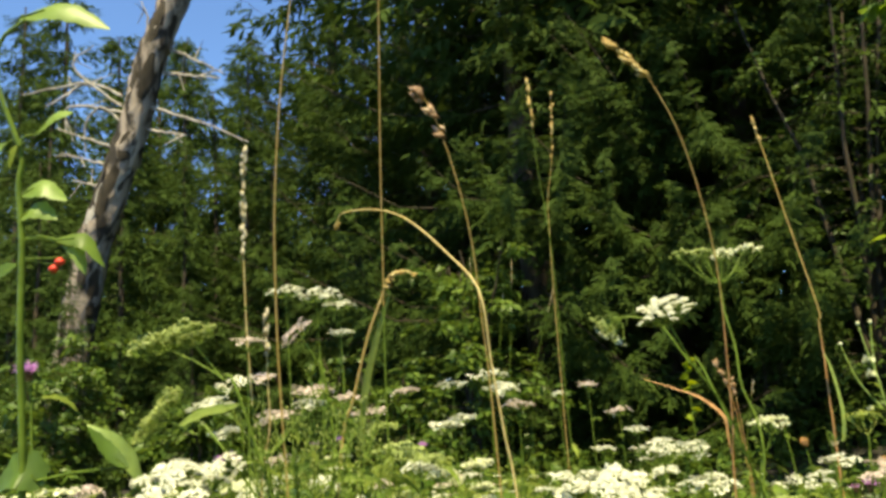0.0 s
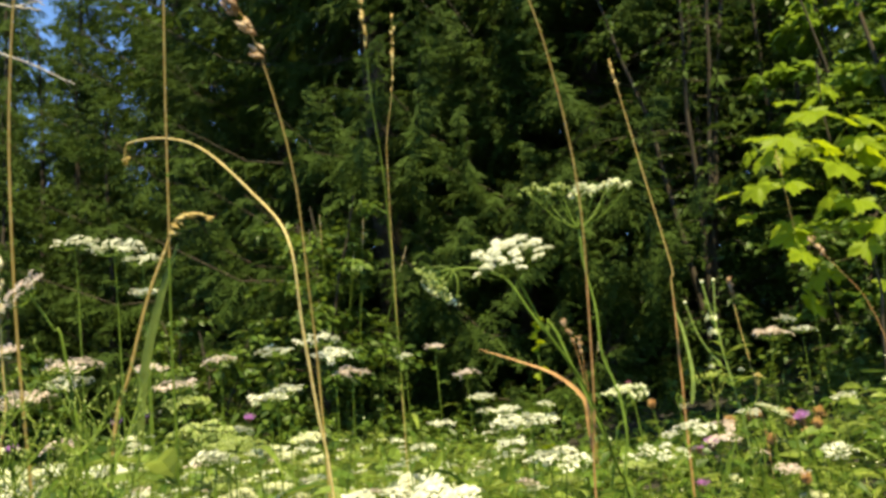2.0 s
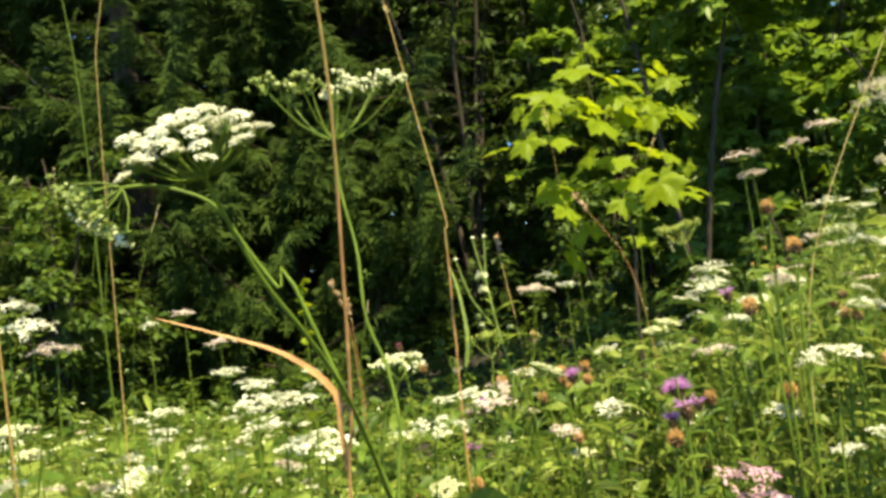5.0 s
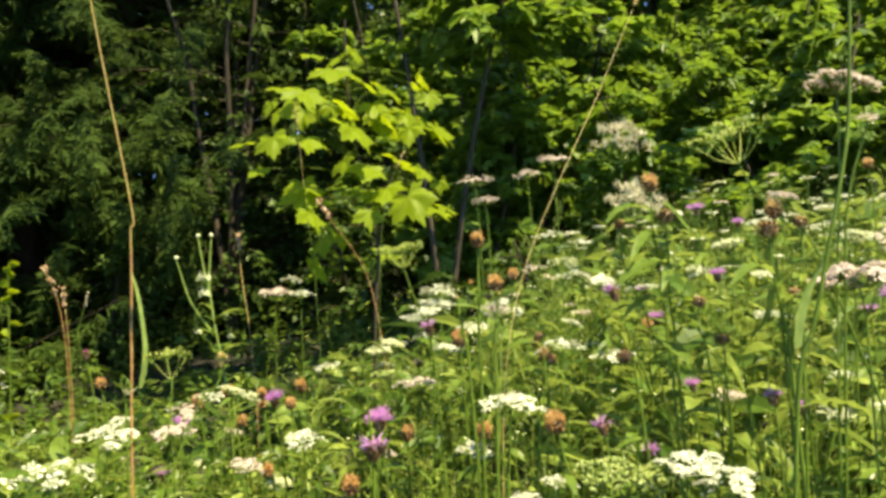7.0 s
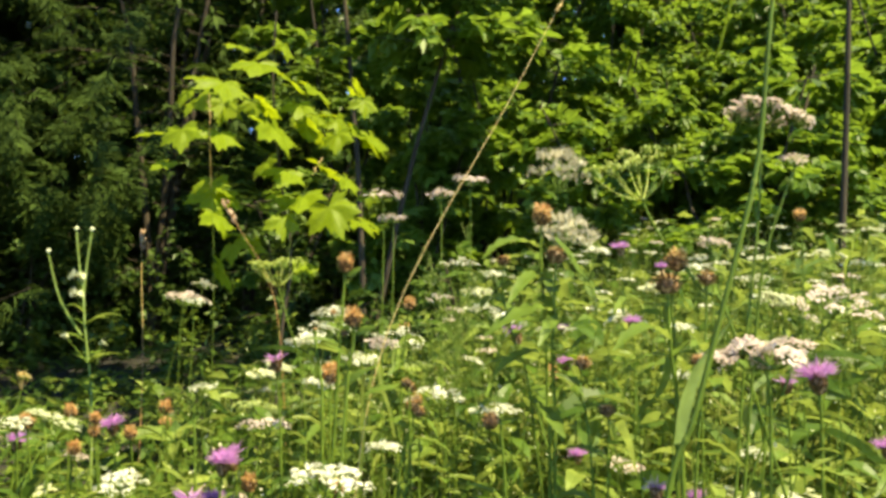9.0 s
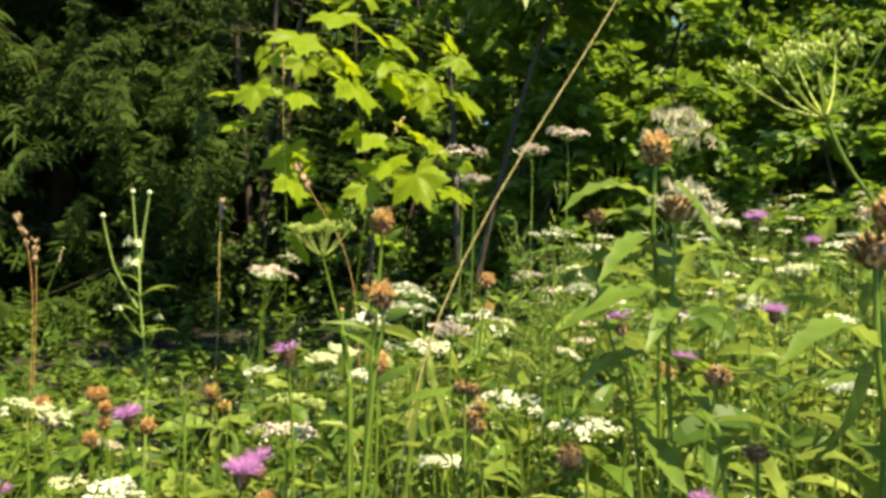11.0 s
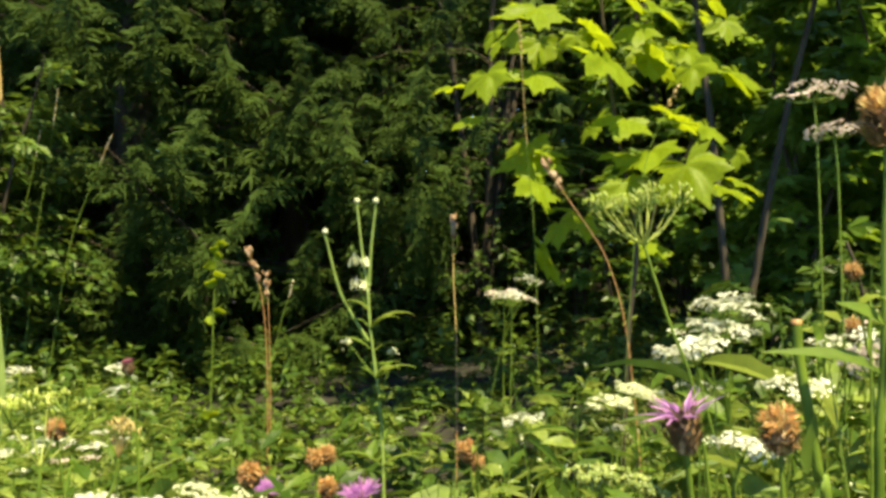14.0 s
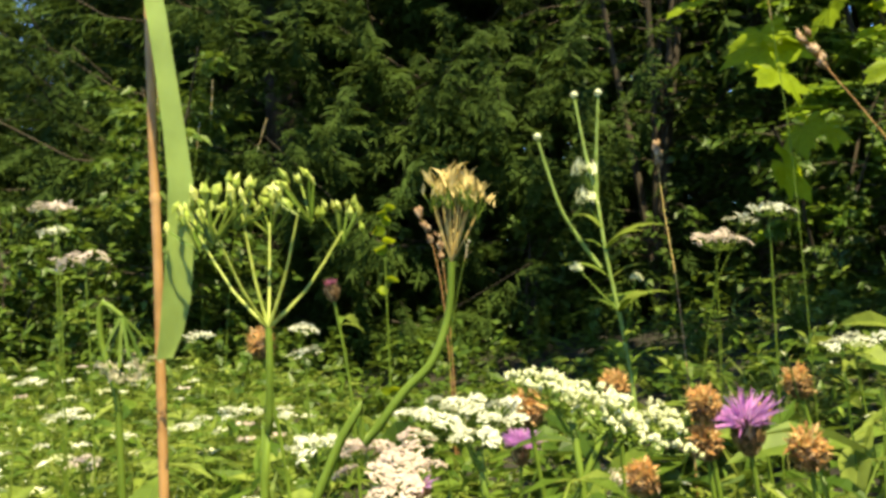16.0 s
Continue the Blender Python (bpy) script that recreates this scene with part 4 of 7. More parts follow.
# ---- tall stalks, blades and single plants ----
def grass_stalk(points, rad=0.0015, rusty=0.0, green=0.0, head=(0.05, 14), pale=False, clumps=False):
    """A dry grass stalk through the points, ground end first, with its seed head at the tip."""
    p = np.asarray(points, float)
    base = p[0]
    look_of = "green" if green > 0.7 else "rust-brown" if rusty > 0.5 else "pale" if pale else "straw-coloured"
    ob = thing("grass_stalk", base, f"tall thin {look_of} grass stalk with a small seed head", "grass", "tall grass stalks in the meadow")
    rad *= 0.8
    line = curve(p - base, 5 * len(p))
    n = len(line)
    cut = min(n - 4, max(3, int(n * max(rusty, green, 0.12))))
    g = Geo()
    radii = np.linspace(rad * 1.15, rad * 0.55, n)
    g.tube(line[:cut + 1], radii[:cut + 1], 6, 1)
    g.tube(line[cut:], radii[cut:], 6, 0)
    for k in (int(n * 0.35), int(n * 0.62)):
        d = (line[k + 1] - line[k]) / np.linalg.norm(line[k + 1] - line[k])
        g.tube(line[k] + d * np.array([-0.003, 0, 0.003])[:, None], np.array([0.8, 1.3, 0.8]) * radii[k], 6, 1)
    part("stem", g.mesh("stem", M_STRAW, M_RUST if rusty > 0 else M_STEM if green > 0 else M_STRAW), ob)
    L, count = head
    r = np.random.default_rng(int(abs(p[-1][0]) * 1e4) % 9973)
    seg = np.linalg.norm(np.diff(line, axis=0), axis=1)
    arc = np.concatenate([[0], np.cumsum(seg[::-1])])
    back = line[::-1]
    s = r.uniform(0, L, count)
    if clumps:
        s = L * (np.floor(3 * s / L) / 3 + 0.12 * r.random(count))
    at = np.stack([np.interp(s, arc, back[:, c]) for c in range(3)], 1)
    d = back[0] - back[3]
    az, el = math.atan2(d[0], d[1]), math.atan2(d[2], math.hypot(d[0], d[1]))
    m = spin(az + r.normal(0, 0.3, count), np.full(count, el) + r.normal(0, 0.3, count), r.uniform(-3, 3, count), 1.0)
    wide, long = (0.0085, 0.019) if clumps else (0.004, 0.011)
    m = m * np.stack([np.full(count, wide), np.full(count, long), np.full(count, wide)], -1)[:, None, :] * r.uniform(0.7, 1.3, count)[:, None, None]
    g = Geo()
    tv = np.array(BUD[0])[:, [0, 2, 1]] * np.array((1, 0.8, 1))
    g.scatter(tv, BUD[1], m, at + r.normal(0, 0.0035 if clumps else 0.0012, (count, 3)))
    part("seed_head", g.mesh("seed_head", M_PLUSH if pale else M_HUSK if clumps else M_STRAW), ob, "small dry spikelets close along the stalk")
    LAST[0] = ob
    return ob


def blade_leaf(points, widths, mat, label, name, owner, side=None):
    """One leaf blade, on its plant or standing by itself."""
    p = np.asarray(points, float)
    n = 14
    line = curve(p, n)
    w = np.interp(np.linspace(0, 1, n), np.linspace(0, 1, len(widths)), widths)
    d = line[-1] - line[0]
    if side is None:
        side = np.array((0.85, 0.3, 0.1)) if abs(d[2]) > 0.5 * np.linalg.norm(d) else np.cross(d, (0.2, 0.3, 1.0))
    side = np.asarray(side) / np.linalg.norm(side)
    twist = np.linspace(-0.25, 0.35, n)
    fwd = np.array((0.3, 0.85, 0.2))
    g = Geo()
    g.ribbon(line - (np.array(owner.location) if owner else p[0]), w, side * np.cos(twist)[:, None] + fwd * np.sin(twist)[:, None], 0.35)
    me = g.mesh(name, mat)
    if owner:
        part(name, me, owner, label)
    else:
        ob = thing(name, p[0], label, "grass", "grass leaves in the meadow")
        part("blade", me, ob)


def broken_stem(points, rad):
    """A green stem snapped off at its top."""
    p = np.asarray(points, float)
    ob = thing("broken_stem", p[0], "green herb stem snapped off at the top", "plant")
    line = curve(p - p[0], 4 * len(p))
    g = Geo()
    g.tube(line, np.linspace(rad * 1.1, rad, len(line)), 7)
    part("stem", g.mesh("stem", M_STEM), ob)
    d = line[-1] - line[-2]
    d /= np.linalg.norm(d)
    g = Geo()
    g.tube(line[-1] + d * np.array([-0.001, 0.0006, 0.0008])[:, None], np.array([1.05, 1.1, 0.2]) * rad, 7)
    part("stub", g.mesh("stub", M_RUST), ob, "dried brown broken end")
    LAST[0] = ob


def button_plant(main, second, third):
    """A branched dry stem with small round button heads, whitish tufts and narrow leaves."""
    ob = thing("button_flower", main[0], "thin branched pale stems with tiny round button heads", "wildflower")
    base = np.array(main[0])
    r = np.random.default_rng(5)
    for k, pts in enumerate((main, second, third)):
        line = curve(np.asarray(pts) - base, 16)
        g = Geo()
        g.tube(line, np.linspace(0.003, 0.0016, 16), 6)
        part("stem" if k == 0 else "side_stem", g.mesh("stem", M_BLADE), ob)
        tip = line[-1]
        b = Geo()
        s = np.linspace(0, 1, 7)
        b.tube(tip + np.stack([0 * s, 0 * s, 0.009 * s], 1), 0.0052 * np.sin(np.pi * (0.1 + 0.85 * s)), 8)
        part("button_head", b.mesh("button_head", M_CREAM), ob)
    line = curve(np.asarray(main) - base, 20)
    for k in range(24):
        at = line[int(r.uniform(0.2, 0.66) * 19)]
        az, L = r.uniform(0, 6.28), r.uniform(0.04, 0.08)
        u = np.linspace(0, 1, 6)
        lf = Geo()
        lf.ribbon(at + np.stack([np.sin(az) * L * u, np.cos(az) * L * u, L * (0.9 * u - 0.6 * u**2)], 1), 0.2 * L * np.sin(np.pi * (0.1 + 0.88 * u)), np.array((np.cos(az), -np.sin(az), 0.1)), 0.3)
        part("leaf", lf.mesh("leaf", M_HERB), ob)
    for t, off, size in ((0.79, (-0.010, -0.006, 0.004), 0.016), (0.74, (-0.012, -0.006, -0.010), 0.015), (0.62, (-0.035, 0, -0.02), 0.009), (0.55, (0.03, 0, 0.0), 0.009)):
        at = line[int(t * 19)] + np.array(off)
        g = Geo()
        umbellet(g, "straw", r, at - (0, 0, 0.008), np.eye(3), size, 46, False)
        g.tube(np.array([line[int(t * 19) - 2], at]), np.array([0.001, 0.0007]), 4, 1)
        part("flower_tuft", g.mesh("flower_tuft", M_CREAM, M_STEM, smooth=False), ob, "whitish fluffy tuft")


def maple_leaf_mesh(seed):
    """A five-lobed leaf with pointed teeth, 1 across, gently cupped, its stalk at the origin."""
    r = np.random.default_rng(seed)
    pts = []
    for lobe, length, half in ((-2.0, 0.42, 0.42), (-1.0, 0.60, 0.46), (0.0, 0.66, 0.46), (1.0, 0.60, 0.46), (2.0, 0.42, 0.42)):
        for da, dl in ((-half, 0.60), (-0.62 * half, 0.80), (-0.45 * half, 0.72), (0, 1.0), (0.45 * half, 0.72), (0.62 * half, 0.80)):
            pts.append((lobe + da, length * dl * r.uniform(0.94, 1.06)))
    pts.append((2.0 + 0.42, 0.25))
    a, d = np.array(pts).T
    outer = np.stack([d * np.sin(a), 0.12 + d * np.cos(a), -0.22 * d**2 + 0.04 * np.sin(5 * a)], 1)
    inner = np.stack([0.45 * d * np.sin(a), 0.12 + 0.45 * d * np.cos(a), 0.03 * np.cos(5 * a)], 1)
    g = Geo()
    n = len(a)
    v = np.vstack([[(0, 0.12, 0)], inner, outer])
    i = np.arange(n - 1)
    g.add(v, np.stack([np.zeros(n - 1, int), 1 + i + 1, 1 + i], 1))
    g.n = 0
    g.f[-1] = np.concatenate([g.f[-1], np.stack([1 + i, 1 + i + 1, 1 + n + i + 1], 1), np.stack([1 + i, 1 + n + i + 1, 1 + n + i], 1)])
    g.m[-1] = np.zeros(len(g.f[-1]), int)
    return g.mesh("leaf", M_MAPLE)


def maple_sapling():
    trunk = [(1.30, 2.52, 0.08), (1.292, 2.47, 0.525), (1.298, 2.45, 0.722), (1.25, 2.45, 0.95), (1.21, 2.44, 1.19), (1.2, 2.42, 1.38)]
    ob = thing("maple_sapling", trunk[0], "young maple with large bright yellow-green lobed leaves", "tree")
    base = np.array(trunk[0])
    line = curve(np.array(trunk) - base, 20)
    g = Geo()
    g.tube(line, np.linspace(0.0055, 0.0025, 20), 7)
    part("trunk", g.mesh("trunk", M_BARK), ob, "thin dark brown trunk")
    shapes = [maple_leaf_mesh(k) for k in range(3)]
    r = np.random.default_rng(12)
    leaves = ((1.135, 2.387, 1.208, 0.124), (1.044, 2.355, 1.127, 0.127), (1.009, 2.425, 1.098, 0.091), (1.196, 2.346, 1.028, 0.155), (1.328, 2.426, 1.078, 0.116),
              (1.582, 2.55, 1.106, 0.165), (1.46, 2.522, 1.125, 0.106), (1.539, 2.514, 1.196, 0.09), (0.955, 2.383, 0.995, 0.096), (1.071, 2.459, 0.857, 0.133),
              (1.069, 2.396, 0.797, 0.107), (1.226, 2.371, 0.932, 0.11), (1.271, 2.355, 0.869, 0.127), (1.386, 2.381, 0.837, 0.145), (1.582, 2.553, 0.843, 0.128),
              (1.143, 2.529, 0.666, 0.114), (1.379, 2.524, 0.7, 0.103), (1.439, 2.522, 0.991, 0.123), (1.247, 2.376, 1.182, 0.096), (1.335, 2.404, 1.175, 0.115))
    more = [(x + r.normal(0, 0.08), y + abs(r.normal(0, 0.10)), z + r.normal(0, 0.06) + 0.03, w * r.uniform(0.55, 0.9)) for x, y, z, w in leaves + leaves[:14]]
    for k, (x, y, z, w) in enumerate(leaves + tuple(more)):
        c = np.array((x, y, z)) - base
        j = int(np.clip(np.searchsorted(line[:, 2], c[2] - 0.06), 1, 19))
        root = line[j]
        az = math.pi + 0.5 * math.atan2(root[0] - c[0], 0.12) + r.normal(0, 0.6)
        tilt = r.normal(-0.75, 0.3)
        m3 = spin(np.array([az]), tilt, r.normal(0, 0.35), w * 1.15)[0]
        foot = c - m3 @ np.array((0, 0.35, 0))
        st = Geo()
        st.tube(curve([root, (root + foot) / 2 + np.array((0, 0, 0.015)), foot + m3 @ np.array((0, 0.12, 0))], 8), 0.0009, 5)
        stalk = part("leaf_stalk", st.mesh("leaf_stalk", M_STEM), ob)
        part("leaf", shapes[k % 3], stalk, m=Matrix.Translation(foot) @ Matrix(m3.tolist()).to_4x4())


def dead_spruce():
    """A leaning dead trunk with peeling bark and bare grey branches."""
    pts = [(-4.42, 5.98, -0.1), (-4.25, 5.90, 0.8), (-4.077, 5.836, 1.566), (-3.903, 5.754, 2.106), (-3.694, 5.698, 2.551), (-3.480, 5.633, 3.042), (-3.256, 5.551, 3.623),
           (-3.024, 5.499, 4.067), (-2.736, 5.438, 4.598), (-2.45, 5.4, 5.2)]
    base = np.array(pts[0])
    ob = thing("dead_spruce", base, "leaning dead spruce with peeling grey and brown bark", "tree")
    line = curve(np.array(pts) - base, 60)
    r = np.random.default_rng(9)
    g = Geo()
    g.tube(line, np.linspace(0.15, 0.09, 60), 16)
    g.v[-1] = g.v[-1] + r.normal(0, 0.012, g.v[-1].shape)
    part("trunk", g.mesh("trunk", M_DEAD), ob, "weathered grey-brown trunk")
    for k in range(46):
        j = int(r.integers(8, 54))
        a = r.uniform(0, 6.28)
        rad = 0.15 - 0.001 * j
        c = line[j] + np.array((math.cos(a), math.sin(a), 0)) * (rad + 0.008)
        u = np.linspace(0, 1, 5)
        L = r.uniform(0.15, 0.5)
        tang = (line[j + 3] - line[j]) / np.linalg.norm(line[j + 3] - line[j])
        b = Geo()
        b.ribbon(c + tang * (u * L)[:, None] + r.normal(0, 0.006, (5, 3)), r.uniform(0.05, 0.12) * np.sin(np.pi * (0.15 + 0.75 * u)), np.array((-math.sin(a), math.cos(a), 0)), -0.3)
        part("bark_flake", b.mesh("bark_flake", M_BARK if k % 3 else M_TWIG), ob)
    arms = ([(-3.542, 5.564, 3.322), (-3.829, 5.490, 3.444), (-4.344, 5.416, 3.380)], [(-3.829, 5.490, 3.444), (-4.170, 5.467, 3.276)],
            [(-3.496, 5.635, 3.020), (-3.712, 5.552, 3.242), (-3.867, 5.557, 3.093), (-3.889, 5.595, 2.887)], [(-3.672, 5.659, 2.756), (-4.073, 5.563, 2.891)],
            [(-3.678, 5.625, 2.918), (-4.097, 5.517, 3.096)], [(-3.336, 5.621, 3.215), (-2.946, 5.717, 3.072), (-2.551, 5.826, 2.873)],
            [(-3.179, 5.594, 3.480), (-2.725, 5.685, 3.410)], [(-3.111, 5.563, 3.682), (-2.698, 5.683, 3.445)], [(-3.356, 5.656, 3.033), (-3.049, 5.722, 2.964)],
            [(-3.329, 5.547, 3.583), (-3.265, 5.497, 3.877), (-3.298, 5.448, 4.087)], [(-3.552, 5.582, 3.231), (-3.907, 5.449, 3.579), (-3.727, 5.445, 3.750)],
            [(-3.781, 5.672, 2.603), (-4.005, 5.621, 2.666)], [(-3.511, 5.599, 3.182), (-3.987, 5.501, 3.262), (-3.971, 5.561, 2.985)])
    for k, arm in enumerate(arms):
        ln = curve(np.array(arm) - base, 12) + r.normal(0, 0.004, (12, 3))
        b = Geo()
        b.tube(ln, np.linspace(0.015, 0.005, 12), 6)
        for q in range(3):
            j = int(r.integers(3, 11))
            b.tube(curve([ln[j], ln[j] + r.normal(0, 0.09, 3)], 3), np.array([0.007, 0.005, 0.003]), 4)
        part("branch", b.mesh("branch", M_TWIG), ob, "bare grey branch")


def nettle_plant():
    """A leafy plant with broad pointed leaves and two red berries, its top shoot bent over."""
    stem = [(-0.47, 0.61, -0.02), (-0.462, 0.598, 0.3), (-0.455, 0.584, 0.555), (-0.443, 0.560, 0.679), (-0.434, 0.547, 0.750), (-0.432, 0.538, 0.799), (-0.427, 0.533, 0.825), (-0.440, 0.52, 0.88), (-0.434, 0.514, 0.913), (-0.412, 0.514, 0.929)]
    base = np.array(stem[0])
    ob = thing("leafy_herb", base, "tall leafy green plant with broad pointed leaves and red berries", "plant")
    line = curve(np.array(stem) - base, 36)
    g = Geo()
    g.tube(line, np.linspace(0.0036, 0.0014, 36), 7)
    part("stem", g.mesh("stem", M_STEM), ob)
    leaves = (((-0.417, 0.513, 0.931), (-0.383, 0.518, 0.936), (-0.347, 0.528, 0.917), 0.021), ((-0.415, 0.532, 0.838), (-0.398, 0.532, 0.852), (-0.383, 0.535, 0.854), 0.011),
              ((-0.423, 0.532, 0.834), (-0.430, 0.532, 0.829), (-0.438, 0.534, 0.813), 0.012), ((-0.430, 0.539, 0.792), (-0.413, 0.541, 0.798), (-0.395, 0.547, 0.785), 0.020),
              ((-0.436, 0.542, 0.772), (-0.420, 0.543, 0.781), (-0.404, 0.548, 0.771), 0.018), ((-0.406, 0.551, 0.755), (-0.384, 0.555, 0.753), (-0.371, 0.562, 0.731), 0.016),
              ((-0.402, 0.553, 0.751), (-0.392, 0.556, 0.745), (-0.386, 0.560, 0.726), 0.012), ((-0.438, 0.530, 0.833), (-0.446, 0.530, 0.826), (-0.464, 0.531, 0.814), 0.014))
    low = (((-0.440, 0.586, 0.562), (-0.453, 0.580, 0.575), (-0.477, 0.580, 0.559), 0.034), ((-0.370, 0.595, 0.572), (-0.384, 0.590, 0.586), (-0.398, 0.583, 0.607), 0.014),
           ((-0.440, 0.549, 0.737), (-0.456, 0.548, 0.729), (-0.469, 0.548, 0.717), 0.018))
    for k, (a, b, c, wide) in enumerate(leaves + low):
        sp = curve(np.array((a, b, c)) - base, 11)
        u = np.linspace(0, 1, 11)
        root = line[int(np.argmin(np.linalg.norm(line - sp[0], axis=1)))]
        lf = Geo()
        lf.ribbon(sp, wide * np.sin(np.pi * (0.05 + 0.94 * u)) ** 0.75 * (1 + 0.09 * (-1.0) ** np.arange(11)), np.array((0.25 * (-1) ** k, 0.45, 0.9)), 0.3)
        lf.tube(np.array([root, (root + sp[0]) / 2 + (0, 0, 0.003), sp[0], sp[3]]), 0.0009, 4, 1)
        part("leaf", lf.mesh("leaf", M_SHRUB if k > 7 else M_HERB if k % 3 == 2 else M_LEAFY, M_STEM), ob)
    for x, y, z in ((-0.406, 0.555, 0.738), (-0.412, 0.556, 0.733)):
        at = np.array((x, y, z)) - base
        s = np.linspace(0, 1, 7)
        b = Geo()
        b.tube(at + np.stack([0 * s, 0 * s, 0.007 * s - 0.004], 1), 0.004 * np.sin(np.pi * (0.06 + 0.9 * s)), 8)
        b.tube(np.array([line[int(np.argmin(np.linalg.norm(line - at, axis=1)))], at + (0, 0, 0.003)]), 0.0006, 4, 1)
        part("berry", b.mesh("berry", M_RED, M_STEM), ob, "small red berry")


dead_spruce()
nettle_plant()
maple_sapling()


def tussock(x, y, seed, blades=70, tall=0.3):
    """A tuft of long arching pale grass blades."""
    z = float(ground_z(x, y)) - 0.01
    r = np.random.default_rng(seed)
    ob = thing("grass_tussock", (x, y, z), "tuft of long arching pale green grass blades", "grass", "grass tussocks by the wood")
    for k in range(blades):
        az, L = r.uniform(0, 6.28), tall * r.uniform(0.6, 1.3)
        u = np.linspace(0, 1, 7)
        out = r.uniform(0.25, 0.8) * L
        g = Geo()
        root = r.normal(0, 0.025, 2)
        g.ribbon(np.stack([root[0] + np.sin(az) * out * u**1.6, root[1] + np.cos(az) * out * u**1.6, L * (1.25 * u - 0.75 * u**2.6)], 1), 0.006 * (1 - 0.9 * u**1.5), np.array((np.cos(az), -np.sin(az), 0.0)), 0.3)
        part("blade", g.mesh("blade", M_GRASS), ob)


for k, (x, y) in enumerate(((1.42, 2.55), (1.62, 2.75), (1.25, 2.85), (1.85, 2.6), (-0.9, 2.6), (-0.2, 2.9))):
    tussock(x, y, 30 + k)


def climbing_vine():
    """A thin stem with a few bright green heart-shaped leaves."""
    pts = CLIMBER
    ob = thing("climbing_plant", pts[0], "slender plant with a few bright green leaves along its stem", "plant")
    base = np.array(pts[0])
    line = curve(np.array(pts) - base, 20)
    g = Geo()
    g.tube(line, np.linspace(0.003, 0.0015, 20), 6)
    part("stem", g.mesh("stem", M_STEM), ob)
    r = np.random.default_rng(8)
    for t, lean, L in ((0.22, 0.5, 0.055), (0.26, -0.6, 0.05), (0.62, -0.5, 0.06), (0.66, 0.9, 0.05), (0.74, -0.35, 0.075), (0.80, 0.5, 0.07), (0.86, -0.6, 0.065), (0.92, 0.3, 0.07), (0.97, -0.25, 0.06), (1.0, 0.7, 0.055)):
        at = line[int(t * 19)]
        u = np.linspace(0, 1, 7)
        way = np.array((math.sin(lean), r.uniform(-0.5, 0.1), math.cos(lean) * r.uniform(0.5, 1.0)))
        lf = Geo()
        lf.ribbon(at + L * u[:, None] * way - np.outer(u**2, (0, 0, 0.5 * L)), 0.5 * L * np.sin(np.pi * (0.1 + 0.88 * u)) ** 0.7, np.array((math.cos(lean), 0.4, -math.sin(lean))), 0.25)
        part("leaf", lf.mesh("leaf", M_MAPLE), ob)


def feathery_herb(points, seed, spread=0.035):
    """A pale green plant of many fine forked threads with tiny buds."""
    p = np.asarray(points, float)
    r = np.random.default_rng(seed)
    ob = thing("feathery_herb", p[0], "pale green feathery plant with fine forked branches and tiny buds", "plant", "feathery herbs in the meadow")
    line = curve(p - p[0], 16)
    g = Geo()
    g.tube(line, np.linspace(0.002, 0.0009, 16), 5)
    part("stem", g.mesh("stem", M_STEM), ob)
    for k in range(10):
        at = line[-1] - (line[-1] - line[0]) * r.uniform(0, 1) * min(1.0, 2.2 * spread / np.linalg.norm(line[-1] - line[0]))
        az, L = r.uniform(0, 6.28), spread * r.uniform(0.6, 1.4)
        u = np.linspace(0, 1, 6)
        sp = at + np.stack([np.sin(az) * L * u, np.cos(az) * L * u, L * (0.5 * u + 0.7 * u**2)], 1)
        b = Geo()
        b.tube(sp, np.linspace(0.0009, 0.0005, 6) * min(1, spread / 0.03), 4, 0)
        tips = []
        for q in range(9):
            root = sp[int(r.integers(2, 6))]
            tip = root + np.array((r.normal(0, 0.35), r.normal(0, 0.35), r.uniform(0.3, 1.0))) * L * 0.5
            b.tube(np.array([root, (root + tip) / 2 + 0.02 * spread, tip]), 0.0005 * min(1, spread / 0.03), 3, 0)
            tips.append(tip)
        b.scatter(*BUD, spin(r.uniform(0, 6, 9), None, None, 0.06 * spread), np.array(tips), 1)
        part("branch", b.mesh("branch", M_STEM, M_BUD), ob)


grass_stalk([(0.084, 0.652, 0.029), (0.089, 0.640, 0.283), (0.096, 0.621, 0.527), (0.099, 0.613, 0.571), (0.100, 0.603, 0.619), (0.100, 0.590, 0.680), (0.095, 0.580, 0.729), (0.084, 0.567, 0.780), (0.071, 0.558, 0.813), (0.058, 0.551, 0.835), (0.043, 0.546, 0.849)], rusty=0.45, head=(0.035, 14), rad=0.0008)
blade_leaf([(0.097, 0.622, 0.552), (0.096, 0.620, 0.567), (0.095, 0.619, 0.580), (0.081, 0.618, 0.594), (0.062, 0.619, 0.603), (0.040, 0.619, 0.612)], [0.0014, 0.0019, 0.0030, 0.0028, 0.0017, 0.0006], M_RUST, "withered rust-brown grass leaf folded down from its stalk", "dry_leaf", LAST[0])
grass_stalk([(-0.073, 0.917, 0.024), (-0.080, 0.909, 0.266), (-0.090, 0.896, 0.499), (-0.097, 0.887, 0.568), (-0.104, 0.876, 0.648), (-0.110, 0.866, 0.727), (-0.150, 0.906, 0.782), (-0.204, 0.944, 0.838), (-0.255, 0.988, 0.867), (-0.311, 1.035, 0.881), (-0.339, 1.087, 0.886), (-0.360, 1.143, 0.886)], head=(0.03, 10), rad=0.0017)
